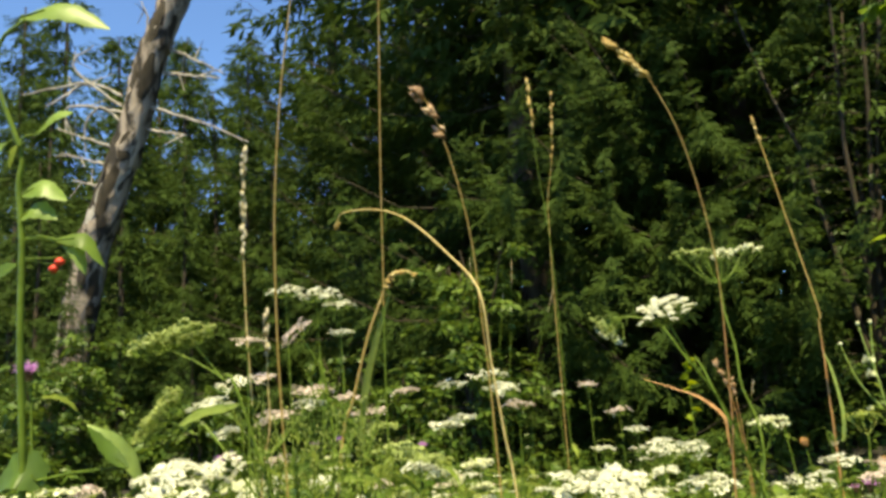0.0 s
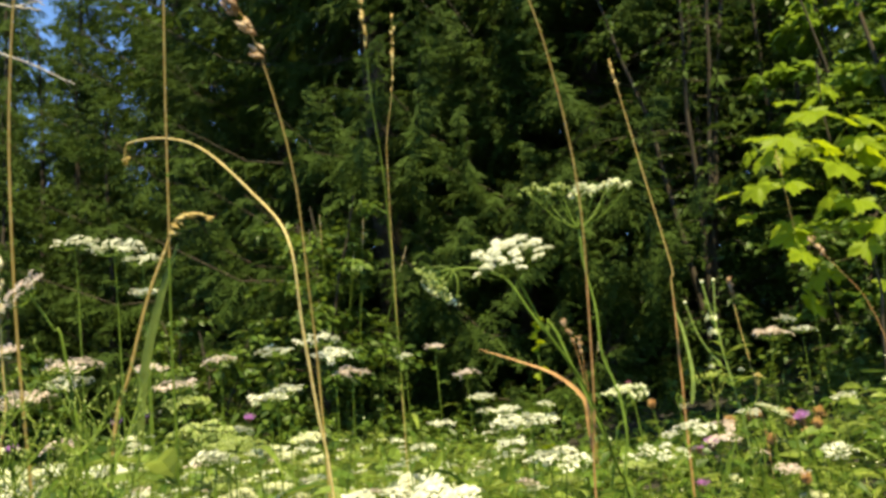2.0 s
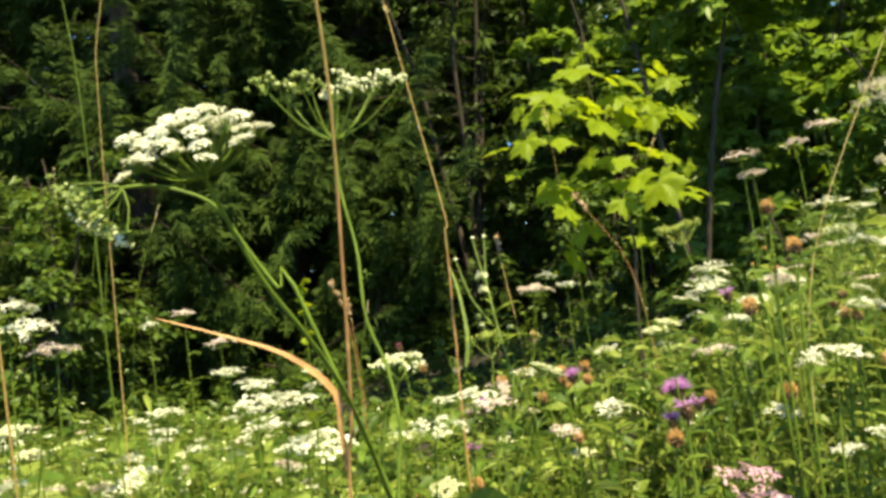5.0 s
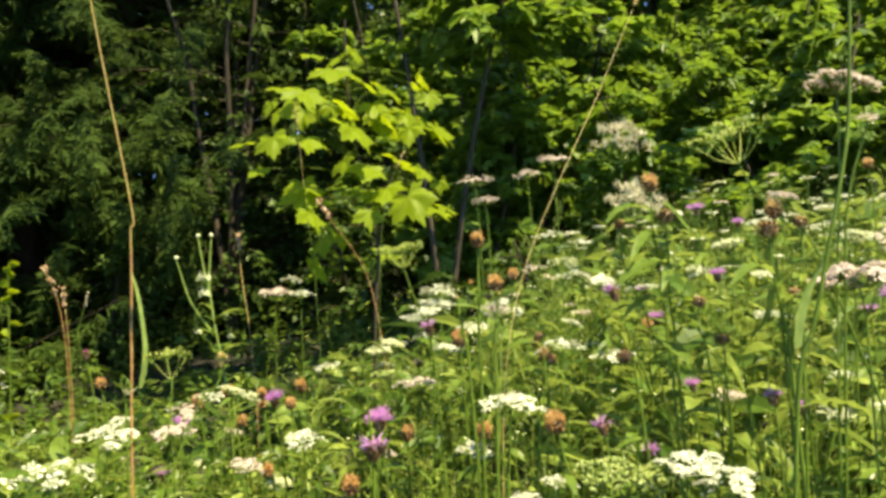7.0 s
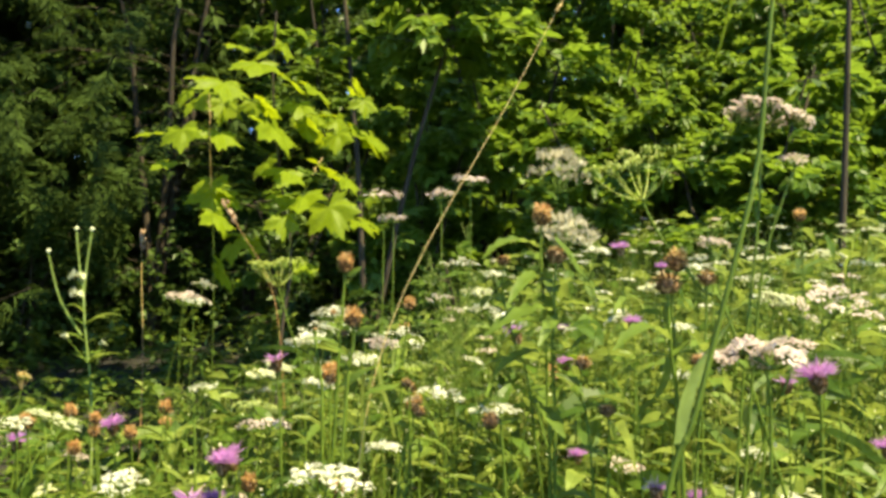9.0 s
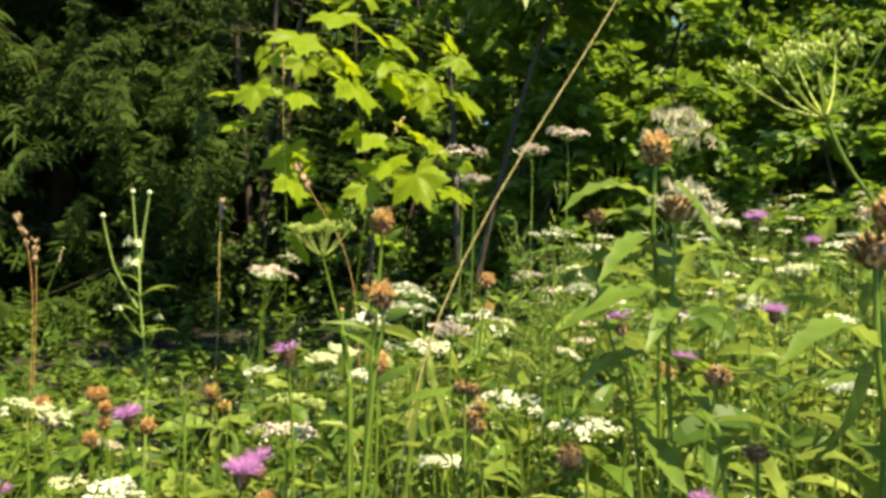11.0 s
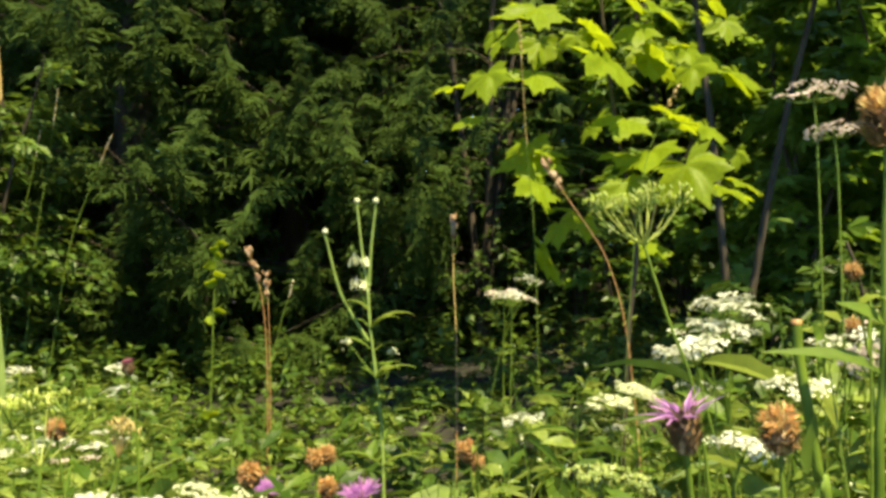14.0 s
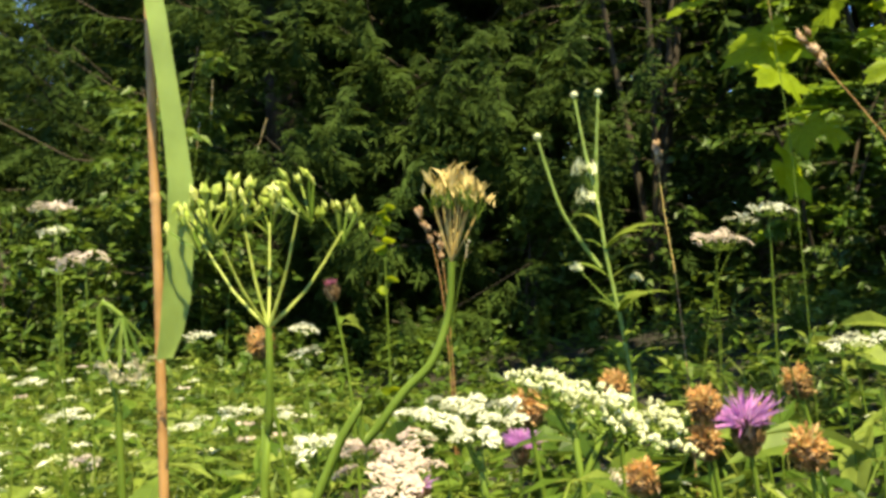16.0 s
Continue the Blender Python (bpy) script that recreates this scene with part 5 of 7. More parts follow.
grass_stalk([(-0.259, 0.993, 0.014), (-0.255, 0.980, 0.263), (-0.249, 0.961, 0.501), (-0.239, 0.930, 0.662), (-0.230, 0.910, 0.769), (-0.220, 0.886, 0.889), (-0.205, 0.856, 1.049), (-0.191, 0.828, 1.196)], head=(0.06, 20), green=0.5, rad=0.0016)
grass_stalk([(-0.366, 0.970, 0.005), (-0.340, 0.958, 0.289), (-0.302, 0.941, 0.559), (-0.282, 0.932, 0.618), (-0.257, 0.921, 0.690), (-0.236, 0.915, 0.735), (-0.224, 0.912, 0.760), (-0.208, 0.913, 0.767), (-0.191, 0.917, 0.762)], head=(0.05, 14), rad=0.0024)
blade_leaf([(-0.280, 0.950, 0.557), (-0.269, 0.938, 0.623), (-0.248, 0.928, 0.690), (-0.226, 0.921, 0.742)], [0.0062, 0.0096, 0.0082, 0.0014], M_GRASS, "narrow green grass leaf beside a dry stalk", "grass_leaf", LAST[0])
grass_stalk([(-0.395, 0.919, 0.001), (-0.392, 0.904, 0.264), (-0.386, 0.883, 0.517), (-0.380, 0.860, 0.631), (-0.378, 0.846, 0.701), (-0.372, 0.828, 0.796), (-0.366, 0.816, 0.860), (-0.359, 0.808, 0.905)], head=(0.12, 46), green=0.4, pale=True)
grass_stalk([(-0.351, 0.907, 0.005), (-0.348, 0.892, 0.265), (-0.344, 0.870, 0.516), (-0.341, 0.853, 0.597), (-0.337, 0.835, 0.690), (-0.329, 0.815, 0.796), (-0.319, 0.800, 0.876), (-0.303, 0.783, 0.968), (-0.283, 0.768, 1.060), (-0.276, 0.761, 1.097)], head=(0.04, 10), rad=0.0017)
grass_stalk([(-0.414, 0.893, -0.001), (-0.398, 0.882, 0.265), (-0.373, 0.864, 0.519), (-0.356, 0.852, 0.592), (-0.353, 0.844, 0.635), (-0.347, 0.827, 0.721)], head=(0.05, 18), pale=True)
grass_stalk([(-0.149, 1.297, 0.018), (-0.151, 1.280, 0.322), (-0.153, 1.254, 0.616), (-0.155, 1.232, 0.722), (-0.157, 1.208, 0.836), (-0.165, 1.190, 0.915), (-0.179, 1.172, 0.991), (-0.193, 1.159, 1.045), (-0.205, 1.150, 1.076), (-0.221, 1.144, 1.092)], head=(0.11, 26), clumps=True, rad=0.0017)
grass_stalk([(-0.028, 1.129, 0.024), (-0.029, 1.122, 0.240), (-0.030, 1.112, 0.445), (-0.032, 1.098, 0.567), (-0.032, 1.087, 0.671), (-0.031, 1.077, 0.757), (-0.033, 1.068, 0.842), (-0.039, 1.060, 0.923), (-0.041, 1.047, 1.039)], head=(0.07, 20), green=0.95, rad=0.0010)
grass_stalk([(-0.049, 1.308, 0.019), (-0.046, 1.297, 0.392), (-0.041, 1.280, 0.754), (-0.037, 1.266, 0.882), (-0.034, 1.261, 0.927), (-0.020, 1.252, 1.000), (-0.012, 1.240, 1.098)], head=(0.11, 18), green=0.0, rad=0.0008)
umbel_plant([(0.186, 0.820, 0.033), (0.162, 0.760, 0.275), (0.125, 0.670, 0.509), (0.116, 0.648, 0.533), (0.106, 0.626, 0.560), (0.095, 0.604, 0.584), (0.084, 0.589, 0.602), (0.073, 0.579, 0.618), (0.064, 0.569, 0.636), (0.059, 0.560, 0.647)], "white", 0.039, "white umbel of flat flower clusters on a curved green stem", seed=12, leaflets=0, rays=34, axis=(-0.25, -0.4, 0.9), flat=0.9, deep=0.38, dome=0.5, stem=0.0008, cluster=0.85, close=True)
umbel_plant([(0.244, 0.674, 0.035), (0.185, 0.669, 0.321), (0.096, 0.662, 0.602), (0.084, 0.661, 0.618), (0.073, 0.660, 0.636), (0.063, 0.659, 0.653), (0.051, 0.659, 0.660), (0.039, 0.659, 0.663), (0.030, 0.660, 0.663)], "cream", 0.034, "nodding green budding umbel on an arched stem", seed=13, leaflets=0, rays=11, axis=(-0.75, -0.1, -0.6), stem=0.0008, deep=0.45, cluster=1.05, kinds=("green", "cream", "green"), close=True)
umbel_plant([(0.113, 0.718, 0.031), (0.121, 0.719, 0.270), (0.133, 0.721, 0.498), (0.139, 0.722, 0.545), (0.137, 0.726, 0.576), (0.130, 0.730, 0.602), (0.130, 0.733, 0.635), (0.126, 0.737, 0.666), (0.126, 0.740, 0.693)], "cream", 0.075, "half-open green and white umbel with long rays", seed=14, leaflets=0, rays=11, axis=(0.05, -0.1, 1), deep=0.36, dome=0.05, spread=0.6, stem=0.0009, kinds=("cream", "green", "cream", "cream", "green"), cluster=0.55, close=True)
umbel_plant([(0.119, 1.008, 0.029), (0.143, 0.995, 0.270), (0.180, 0.975, 0.501), (0.191, 0.969, 0.530), (0.196, 0.967, 0.545)], "cream", 0.041, "small creamy umbel on a short stem", seed=15, rays=9, close=True)
umbel_plant([(0.087, 1.181, 0.024), (0.088, 1.177, 0.251), (0.091, 1.172, 0.468), (0.092, 1.170, 0.503)], "white", 0.062, "white flat-topped umbel on a thin green stem", seed=16, rays=12)
umbel_plant([(0.133, 1.133, 0.025), (0.133, 1.130, 0.234), (0.133, 1.125, 0.432), (0.133, 1.123, 0.466)], "white", 0.056, "white flat-topped umbel on a green stem", seed=17, rays=12)
umbel_plant([(-0.015, 0.547, 0.021), (-0.009, 0.533, 0.268), (-0.001, 0.513, 0.506), (0.001, 0.508, 0.531)], "white", 0.074, "broad white flat-topped umbel on a green stem", seed=18, rays=19, deep=0.22, axis=(0.05, -0.3, 1), cluster=0.86, spread=0.6, close=True)
umbel_plant([(-0.226, 0.446, -0.001), (-0.222, 0.431, 0.276), (-0.217, 0.410, 0.543), (-0.216, 0.406, 0.564)], "white", 0.062, "broad white flat-topped umbel on a green stem", seed=19, rays=20, deep=0.2, axis=(-0.1, -0.3, 1), cluster=0.86, dome=0.7, close=True)
umbel_plant([(-0.563, 1.477, 0.001), (-0.560, 1.457, 0.380), (-0.554, 1.427, 0.750), (-0.551, 1.411, 0.833)], "white", 0.075, "white flat umbel, one of a loose group on a branching stem", seed=20, rays=12, deep=0.16)
umbel_plant([(-0.506, 1.493, 0.004), (-0.503, 1.472, 0.376), (-0.497, 1.440, 0.738), (-0.494, 1.423, 0.820)], "white", 0.092, "white flat umbel, one of a loose group on a branching stem", seed=21, rays=12, deep=0.16)
umbel_plant([(-0.465, 1.502, 0.006), (-0.461, 1.482, 0.368), (-0.456, 1.451, 0.719), (-0.453, 1.434, 0.801)], "white", 0.065, "white flat umbel, one of a loose group on a branching stem", seed=22, rays=12, deep=0.16)
umbel_plant([(-0.470, 1.504, 0.006), (-0.466, 1.486, 0.343), (-0.459, 1.460, 0.669), (-0.455, 1.444, 0.752)], "white", 0.049, "white flat umbel, one of a loose group on a branching stem", seed=23, rays=12, deep=0.16)
umbel_plant([(-0.208, 0.801, 0.014), (-0.226, 0.781, 0.320), (-0.253, 0.750, 0.622), (-0.260, 0.742, 0.655), (-0.271, 0.735, 0.678)], "pink", 0.033, "pale pink umbel facing sideways on a thin stem", seed=24, rays=9, axis=(-0.5, -0.5, 0.6))
umbel_plant([(-0.389, 0.871, 0.000), (-0.382, 0.855, 0.320), (-0.371, 0.831, 0.630), (-0.367, 0.822, 0.679)], "pink", 0.033, "pale pink umbel on a thin green stem", seed=25, rays=8)
umbel_plant([(-0.191, 0.754, 0.014), (-0.240, 0.728, 0.313), (-0.313, 0.689, 0.615), (-0.328, 0.681, 0.641), (-0.352, 0.673, 0.659), (-0.374, 0.667, 0.671)], "green", 0.062, "flat green umbel gone to bud on a slanting stem", seed=26, close=True, rays=26, deep=0.2, axis=(-0.3, -0.3, 1), cluster=1.1)
blade_leaf([(-0.378, 0.627, 0.560), (-0.388, 0.621, 0.582), (-0.401, 0.615, 0.598), (-0.417, 0.611, 0.609)], [0.0066, 0.0190, 0.0171, 0.0014], M_BLADE, "broad pointed green leaf", "leaf", LAST[0])
blade_leaf([(-0.414, 0.759, 0.601), (-0.392, 0.761, 0.610), (-0.370, 0.763, 0.614), (-0.350, 0.765, 0.620)], [0.0075, 0.0226, 0.0216, 0.0016], M_BLADE, "pale green pointed leaf", "leaf", LAST[0])
umbel_plant([(-0.195, 0.772, 0.014), (-0.246, 0.746, 0.313), (-0.322, 0.708, 0.616), (-0.340, 0.699, 0.646), (-0.360, 0.689, 0.675)], "green", 0.043, "flat green umbel gone to bud on a slanting stem", seed=29, close=True, rays=18, deep=0.2, cluster=1.1)
umbel_plant([(-0.043, 0.738, 0.024), (-0.151, 0.705, 0.293), (-0.314, 0.655, 0.577), (-0.337, 0.648, 0.593), (-0.359, 0.641, 0.607)], "green", 0.054, "flat green umbel gone to bud on a slanting stem", seed=30, close=True, rays=26, deep=0.2, axis=(-0.8, -0.4, 0.8), cluster=1.1)
umbel_plant([(-0.413, 0.958, 0.001), (-0.414, 0.940, 0.302), (-0.417, 0.914, 0.594), (-0.418, 0.904, 0.641)], "white", 0.061, "flat white umbel on a thin green stem", seed=31, rays=11, deep=0.16)
umbel_plant([(-0.378, 0.965, 0.004), (-0.378, 0.951, 0.282), (-0.378, 0.929, 0.551), (-0.378, 0.920, 0.598)], "pink", 0.053, "flat pale pink umbel on a thin green stem", seed=32, rays=11, deep=0.16)
umbel_plant([(-0.331, 0.968, 0.008), (-0.331, 0.953, 0.298), (-0.331, 0.931, 0.579), (-0.331, 0.922, 0.627)], "pink", 0.048, "flat pale pink umbel on a thin green stem", seed=33, rays=11, deep=0.16)
umbel_plant([(-0.446, 0.951, -0.002), (-0.447, 0.936, 0.287), (-0.450, 0.913, 0.568), (-0.451, 0.904, 0.615)], "white", 0.055, "flat white umbel on a thin green stem", seed=34, rays=11, deep=0.16)
umbel_plant([(-0.437, 0.962, -0.001), (-0.437, 0.946, 0.273), (-0.437, 0.922, 0.538), (-0.437, 0.912, 0.585)], "white", 0.041, "flat white umbel on a thin green stem", seed=35, rays=11, deep=0.16)
umbel_plant([(-0.336, 0.975, 0.008), (-0.336, 0.958, 0.290), (-0.336, 0.934, 0.564), (-0.336, 0.924, 0.611)], "white", 0.041, "flat white umbel on a thin green stem", seed=36, rays=11, deep=0.16)
umbel_plant([(-0.385, 0.961, 0.003), (-0.386, 0.943, 0.307), (-0.389, 0.917, 0.602), (-0.390, 0.907, 0.649)], "pink", 0.034, "flat pale pink umbel on a thin green stem", seed=37, rays=11, deep=0.16)
umbel_plant([(-0.427, 1.374, 0.008), (-0.422, 1.359, 0.282), (-0.415, 1.338, 0.547), (-0.410, 1.323, 0.625)], "pink", 0.049, "flat pale pink umbel on a thin green stem", seed=38, rays=10, deep=0.16)
umbel_plant([(-0.388, 1.383, 0.010), (-0.384, 1.370, 0.268), (-0.379, 1.350, 0.516), (-0.375, 1.335, 0.595)], "pink", 0.058, "flat pale pink umbel on a thin green stem", seed=39, rays=10, deep=0.16)
umbel_plant([(-0.244, 1.405, 0.014), (-0.240, 1.390, 0.291), (-0.234, 1.367, 0.556), (-0.230, 1.351, 0.634)], "white", 0.049, "flat white umbel on a thin green stem", seed=40, rays=10, deep=0.16)
umbel_plant([(-0.182, 1.411, 0.015), (-0.177, 1.397, 0.297), (-0.170, 1.375, 0.568), (-0.165, 1.360, 0.646)], "white", 0.068, "flat white umbel on a thin green stem", seed=41, rays=10, deep=0.16)
umbel_plant([(-0.157, 1.419, 0.015), (-0.154, 1.405, 0.284), (-0.148, 1.384, 0.542), (-0.144, 1.369, 0.620)], "white", 0.058, "flat white umbel on a thin green stem", seed=42, rays=10, deep=0.16)
umbel_plant([(-0.137, 1.427, 0.015), (-0.133, 1.414, 0.270), (-0.126, 1.394, 0.513), (-0.121, 1.379, 0.591)], "pink", 0.053, "flat pale pink umbel on a thin green stem", seed=43, rays=10, deep=0.16)
umbel_plant([(-0.256, 1.412, 0.014), (-0.253, 1.399, 0.255), (-0.248, 1.379, 0.486), (-0.244, 1.363, 0.564)], "white", 0.058, "flat white umbel on a thin green stem", seed=44, rays=10, deep=0.16)
umbel_plant([(-0.230, 1.415, 0.014), (-0.226, 1.401, 0.262), (-0.221, 1.381, 0.499), (-0.217, 1.365, 0.577)], "white", 0.044, "flat white umbel on a thin green stem", seed=45, rays=10, deep=0.16)
umbel_plant([(-0.322, 1.390, 0.012), (-0.319, 1.375, 0.287), (-0.313, 1.354, 0.552), (-0.309, 1.339, 0.630)], "pink", 0.044, "flat pale pink umbel on a thin green stem", seed=46, rays=10, deep=0.16)
umbel_plant([(-0.003, 1.145, 0.024), (0.001, 1.133, 0.252), (0.007, 1.115, 0.469), (0.011, 1.103, 0.529)], "white", 0.030, "flat white umbel on a thin green stem", seed=47, rays=10, deep=0.16)
umbel_plant([(0.062, 1.467, 0.013), (0.065, 1.456, 0.242), (0.070, 1.438, 0.459), (0.074, 1.423, 0.537)], "white", 0.039, "flat white umbel on a thin green stem", seed=48, rays=10, deep=0.16)
umbel_plant([(0.104, 1.165, 0.024), (0.108, 1.153, 0.246), (0.114, 1.136, 0.457), (0.118, 1.124, 0.518)], "white", 0.057, "flat white umbel on a thin green stem", seed=49, rays=10, deep=0.16)
umbel_plant([(0.141, 1.177, 0.024), (0.145, 1.167, 0.223), (0.150, 1.151, 0.411), (0.154, 1.139, 0.472)], "white", 0.055, "flat white umbel on a thin green stem", seed=50, rays=10, deep=0.16)
umbel_plant([(0.263, 1.199, 0.024), (0.265, 1.188, 0.219), (0.269, 1.173, 0.403), (0.272, 1.161, 0.463)], "white", 0.075, "flat white umbel on a thin green stem", seed=51, rays=10, deep=0.16)
umbel_plant([(0.307, 1.203, 0.024), (0.311, 1.192, 0.232), (0.316, 1.176, 0.429), (0.320, 1.164, 0.490)], "white", 0.045, "flat white umbel on a thin green stem", seed=52, rays=10, deep=0.16)
umbel_plant([(-0.379, 1.392, 0.010), (-0.374, 1.378, 0.255), (-0.368, 1.358, 0.489), (-0.363, 1.342, 0.567)], "green", 0.058, "flat green umbel on a thin green stem", seed=53, rays=10, deep=0.16)
umbel_plant([(-0.232, 1.107, 0.017), (-0.229, 1.095, 0.246), (-0.224, 1.077, 0.464), (-0.221, 1.065, 0.525)], "green", 0.053, "flat green umbel on a thin green stem", seed=54, rays=10, deep=0.16)
umbel_plant([(0.097, 1.477, 0.013), (0.100, 1.466, 0.230), (0.106, 1.449, 0.437), (0.111, 1.434, 0.515)], "white", 0.039, "flat white umbel on a thin green stem", seed=55, rays=10, deep=0.16)
umbel_plant([(0.552, 1.057, 0.034), (0.554, 1.054, 0.192), (0.557, 1.049, 0.340), (0.559, 1.046, 0.381)], "rose", 0.057, "rose pink flat umbel on a thin green stem", seed=56, rays=11, deep=0.16)
umbel_plant([(0.569, 1.048, 0.035), (0.571, 1.046, 0.179), (0.574, 1.043, 0.313), (0.576, 1.041, 0.354)], "rose", 0.049, "rose pink flat umbel on a thin green stem", seed=57, rays=11, deep=0.16)
umbel_plant([(0.533, 1.060, 0.033), (0.536, 1.059, 0.177), (0.540, 1.056, 0.310), (0.543, 1.054, 0.352)], "rose", 0.034, "rose pink flat umbel on a thin green stem", seed=58, rays=11, deep=0.16)
umbel_plant([(0.900, 0.833, 0.060), (0.901, 0.828, 0.331), (0.904, 0.820, 0.592), (0.906, 0.814, 0.679), (0.906, 0.811, 0.730), (0.904, 0.809, 0.786)], "pink", 0.062, "pinkish white flat umbel high on a tall stem", seed=59, rays=14, deep=0.15, axis=(0.0, -0.2, 1), close=True)
umbel_plant([(0.901, 0.832, 0.060), (0.905, 0.825, 0.347), (0.910, 0.814, 0.623), (0.913, 0.808, 0.689), (0.921, 0.799, 0.733), (0.927, 0.794, 0.756)], "pink", 0.021, "small pinkish umbel on a side stem", seed=60, rays=7, deep=0.2)
umbel_plant([(0.854, 0.758, 0.055), (0.849, 0.758, 0.300), (0.841, 0.758, 0.537), (0.837, 0.758, 0.590), (0.833, 0.760, 0.605)], "pink", 0.067, "broad pale pink flat umbel on a green stem", seed=61, rays=16, deep=0.13, close=True)
umbel_plant([(0.916, 0.932, 0.063), (0.958, 0.897, 0.338), (1.020, 0.846, 0.592), (1.037, 0.832, 0.621), (1.045, 0.824, 0.638)], "pink", 0.069, "pale pinkish umbel fading on a bent stem", seed=62, rays=14, deep=0.35, axis=(-0.3, -0.3, 1))
umbel_plant([(0.999, 0.870, 0.072), (1.001, 0.865, 0.340), (1.003, 0.858, 0.597), (1.004, 0.855, 0.643)], "cream", 0.032, "small creamy umbel on a thin stem", seed=63, rays=9)
umbel_plant([(1.556, 1.326, 0.196), (1.551, 1.326, 0.421), (1.544, 1.326, 0.638), (1.539, 1.326, 0.704)], "white", 0.065, "flat white umbel on a thin green stem", seed=64, rays=9, deep=0.16)
umbel_plant([(1.641, 1.259, 0.210), (1.637, 1.260, 0.418), (1.631, 1.261, 0.618), (1.626, 1.262, 0.685)], "white", 0.065, "flat white umbel on a thin green stem", seed=65, rays=9, deep=0.16)
umbel_plant([(1.738, 1.189, 0.225), (1.732, 1.189, 0.451), (1.724, 1.189, 0.669), (1.718, 1.189, 0.735)], "cream", 0.065, "flat creamy umbel on a thin green stem", seed=66, rays=9, deep=0.16)
umbel_plant([(1.787, 1.148, 0.232), (1.783, 1.149, 0.447), (1.776, 1.150, 0.654), (1.771, 1.151, 0.720)], "white", 0.065, "flat white umbel on a thin green stem", seed=67, rays=9, deep=0.16)
umbel_plant([(1.819, 1.131, 0.237), (1.816, 1.131, 0.392), (1.811, 1.131, 0.538), (1.806, 1.131, 0.605)], "white", 0.054, "flat white umbel on a thin green stem", seed=68, rays=9, deep=0.16)
umbel_plant([(1.185, 0.989, 0.108), (1.183, 0.989, 0.246), (1.179, 0.989, 0.376), (1.176, 0.989, 0.421)], "cream", 0.043, "flat creamy umbel on a thin green stem", seed=69, rays=9, deep=0.16)
umbel_plant([(1.239, 0.948, 0.116), (1.237, 0.948, 0.253), (1.233, 0.948, 0.381), (1.230, 0.948, 0.425)], "cream", 0.043, "flat creamy umbel on a thin green stem", seed=70, rays=9, deep=0.16)
umbel_plant([(1.317, 0.890, 0.129), (1.314, 0.890, 0.255), (1.311, 0.890, 0.372), (1.308, 0.890, 0.416)], "cream", 0.043, "flat creamy umbel on a thin green stem", seed=71, rays=9, deep=0.16)
umbel_plant([(1.192, 0.981, 0.109), (1.189, 0.981, 0.274), (1.185, 0.981, 0.430), (1.182, 0.981, 0.475)], "white", 0.032, "flat white umbel on a thin green stem", seed=72, rays=9, deep=0.16)
umbel_plant([(1.327, 0.882, 0.131), (1.323, 0.882, 0.280), (1.318, 0.882, 0.422), (1.314, 0.882, 0.467)], "white", 0.029, "flat white umbel on a thin green stem", seed=73, rays=9, deep=0.16)
umbel_plant([(1.225, 1.576, 0.140), (1.220, 1.576, 0.387), (1.213, 1.576, 0.625), (1.208, 1.576, 0.692)], "white", 0.065, "flat white umbel on a thin green stem", seed=74, rays=9, deep=0.16)
umbel_plant([(1.273, 1.541, 0.149), (1.268, 1.541, 0.382), (1.261, 1.541, 0.608), (1.256, 1.541, 0.675)], "white", 0.043, "flat white umbel on a thin green stem", seed=75, rays=9, deep=0.16)
umbel_plant([(1.256, 1.555, 0.146), (1.252, 1.555, 0.349), (1.246, 1.555, 0.545), (1.241, 1.555, 0.612)], "white", 0.059, "flat white umbel on a thin green stem", seed=76, rays=9, deep=0.16)
umbel_plant([(1.047, 1.715, 0.110), (1.042, 1.715, 0.321), (1.036, 1.715, 0.524), (1.031, 1.715, 0.591)], "white", 0.065, "flat white umbel on a thin green stem", seed=77, rays=9, deep=0.16)
umbel_plant([(1.037, 1.725, 0.108), (1.032, 1.725, 0.306), (1.025, 1.725, 0.495), (1.019, 1.725, 0.562)], "white", 0.075, "flat white umbel on a thin green stem", seed=78, rays=9, deep=0.16)
umbel_plant([(1.148, 1.641, 0.127), (1.144, 1.641, 0.312), (1.137, 1.641, 0.489), (1.131, 1.641, 0.555)], "white", 0.086, "flat white umbel on a thin green stem", seed=79, rays=9, deep=0.16)
umbel_plant([(0.906, 1.198, 0.067), (0.901, 1.198, 0.276), (0.894, 1.198, 0.476), (0.890, 1.198, 0.521)], "white", 0.065, "flat white umbel on a thin green stem", seed=80, rays=9, deep=0.16)
umbel_plant([(0.961, 1.158, 0.075), (0.956, 1.158, 0.272), (0.949, 1.158, 0.461), (0.945, 1.158, 0.505)], "white", 0.050, "flat white umbel on a thin green stem", seed=81, rays=9, deep=0.16)
umbel_plant([(1.197, 1.592, 0.135), (1.189, 1.593, 0.445), (1.178, 1.595, 0.748), (1.172, 1.596, 0.815)], "pink", 0.049, "flat pale pink umbel on a thin green stem", seed=82, rays=9, deep=0.16)
umbel_plant([(1.234, 1.564, 0.142), (1.228, 1.564, 0.461), (1.218, 1.564, 0.773), (1.213, 1.564, 0.840)], "pink", 0.054, "flat pale pink umbel on a thin green stem", seed=83, rays=9, deep=0.16)
umbel_plant([(1.127, 1.647, 0.123), (1.121, 1.647, 0.416), (1.112, 1.647, 0.702), (1.107, 1.647, 0.768)], "pink", 0.045, "flat pale pink umbel on a thin green stem", seed=84, rays=9, deep=0.16)
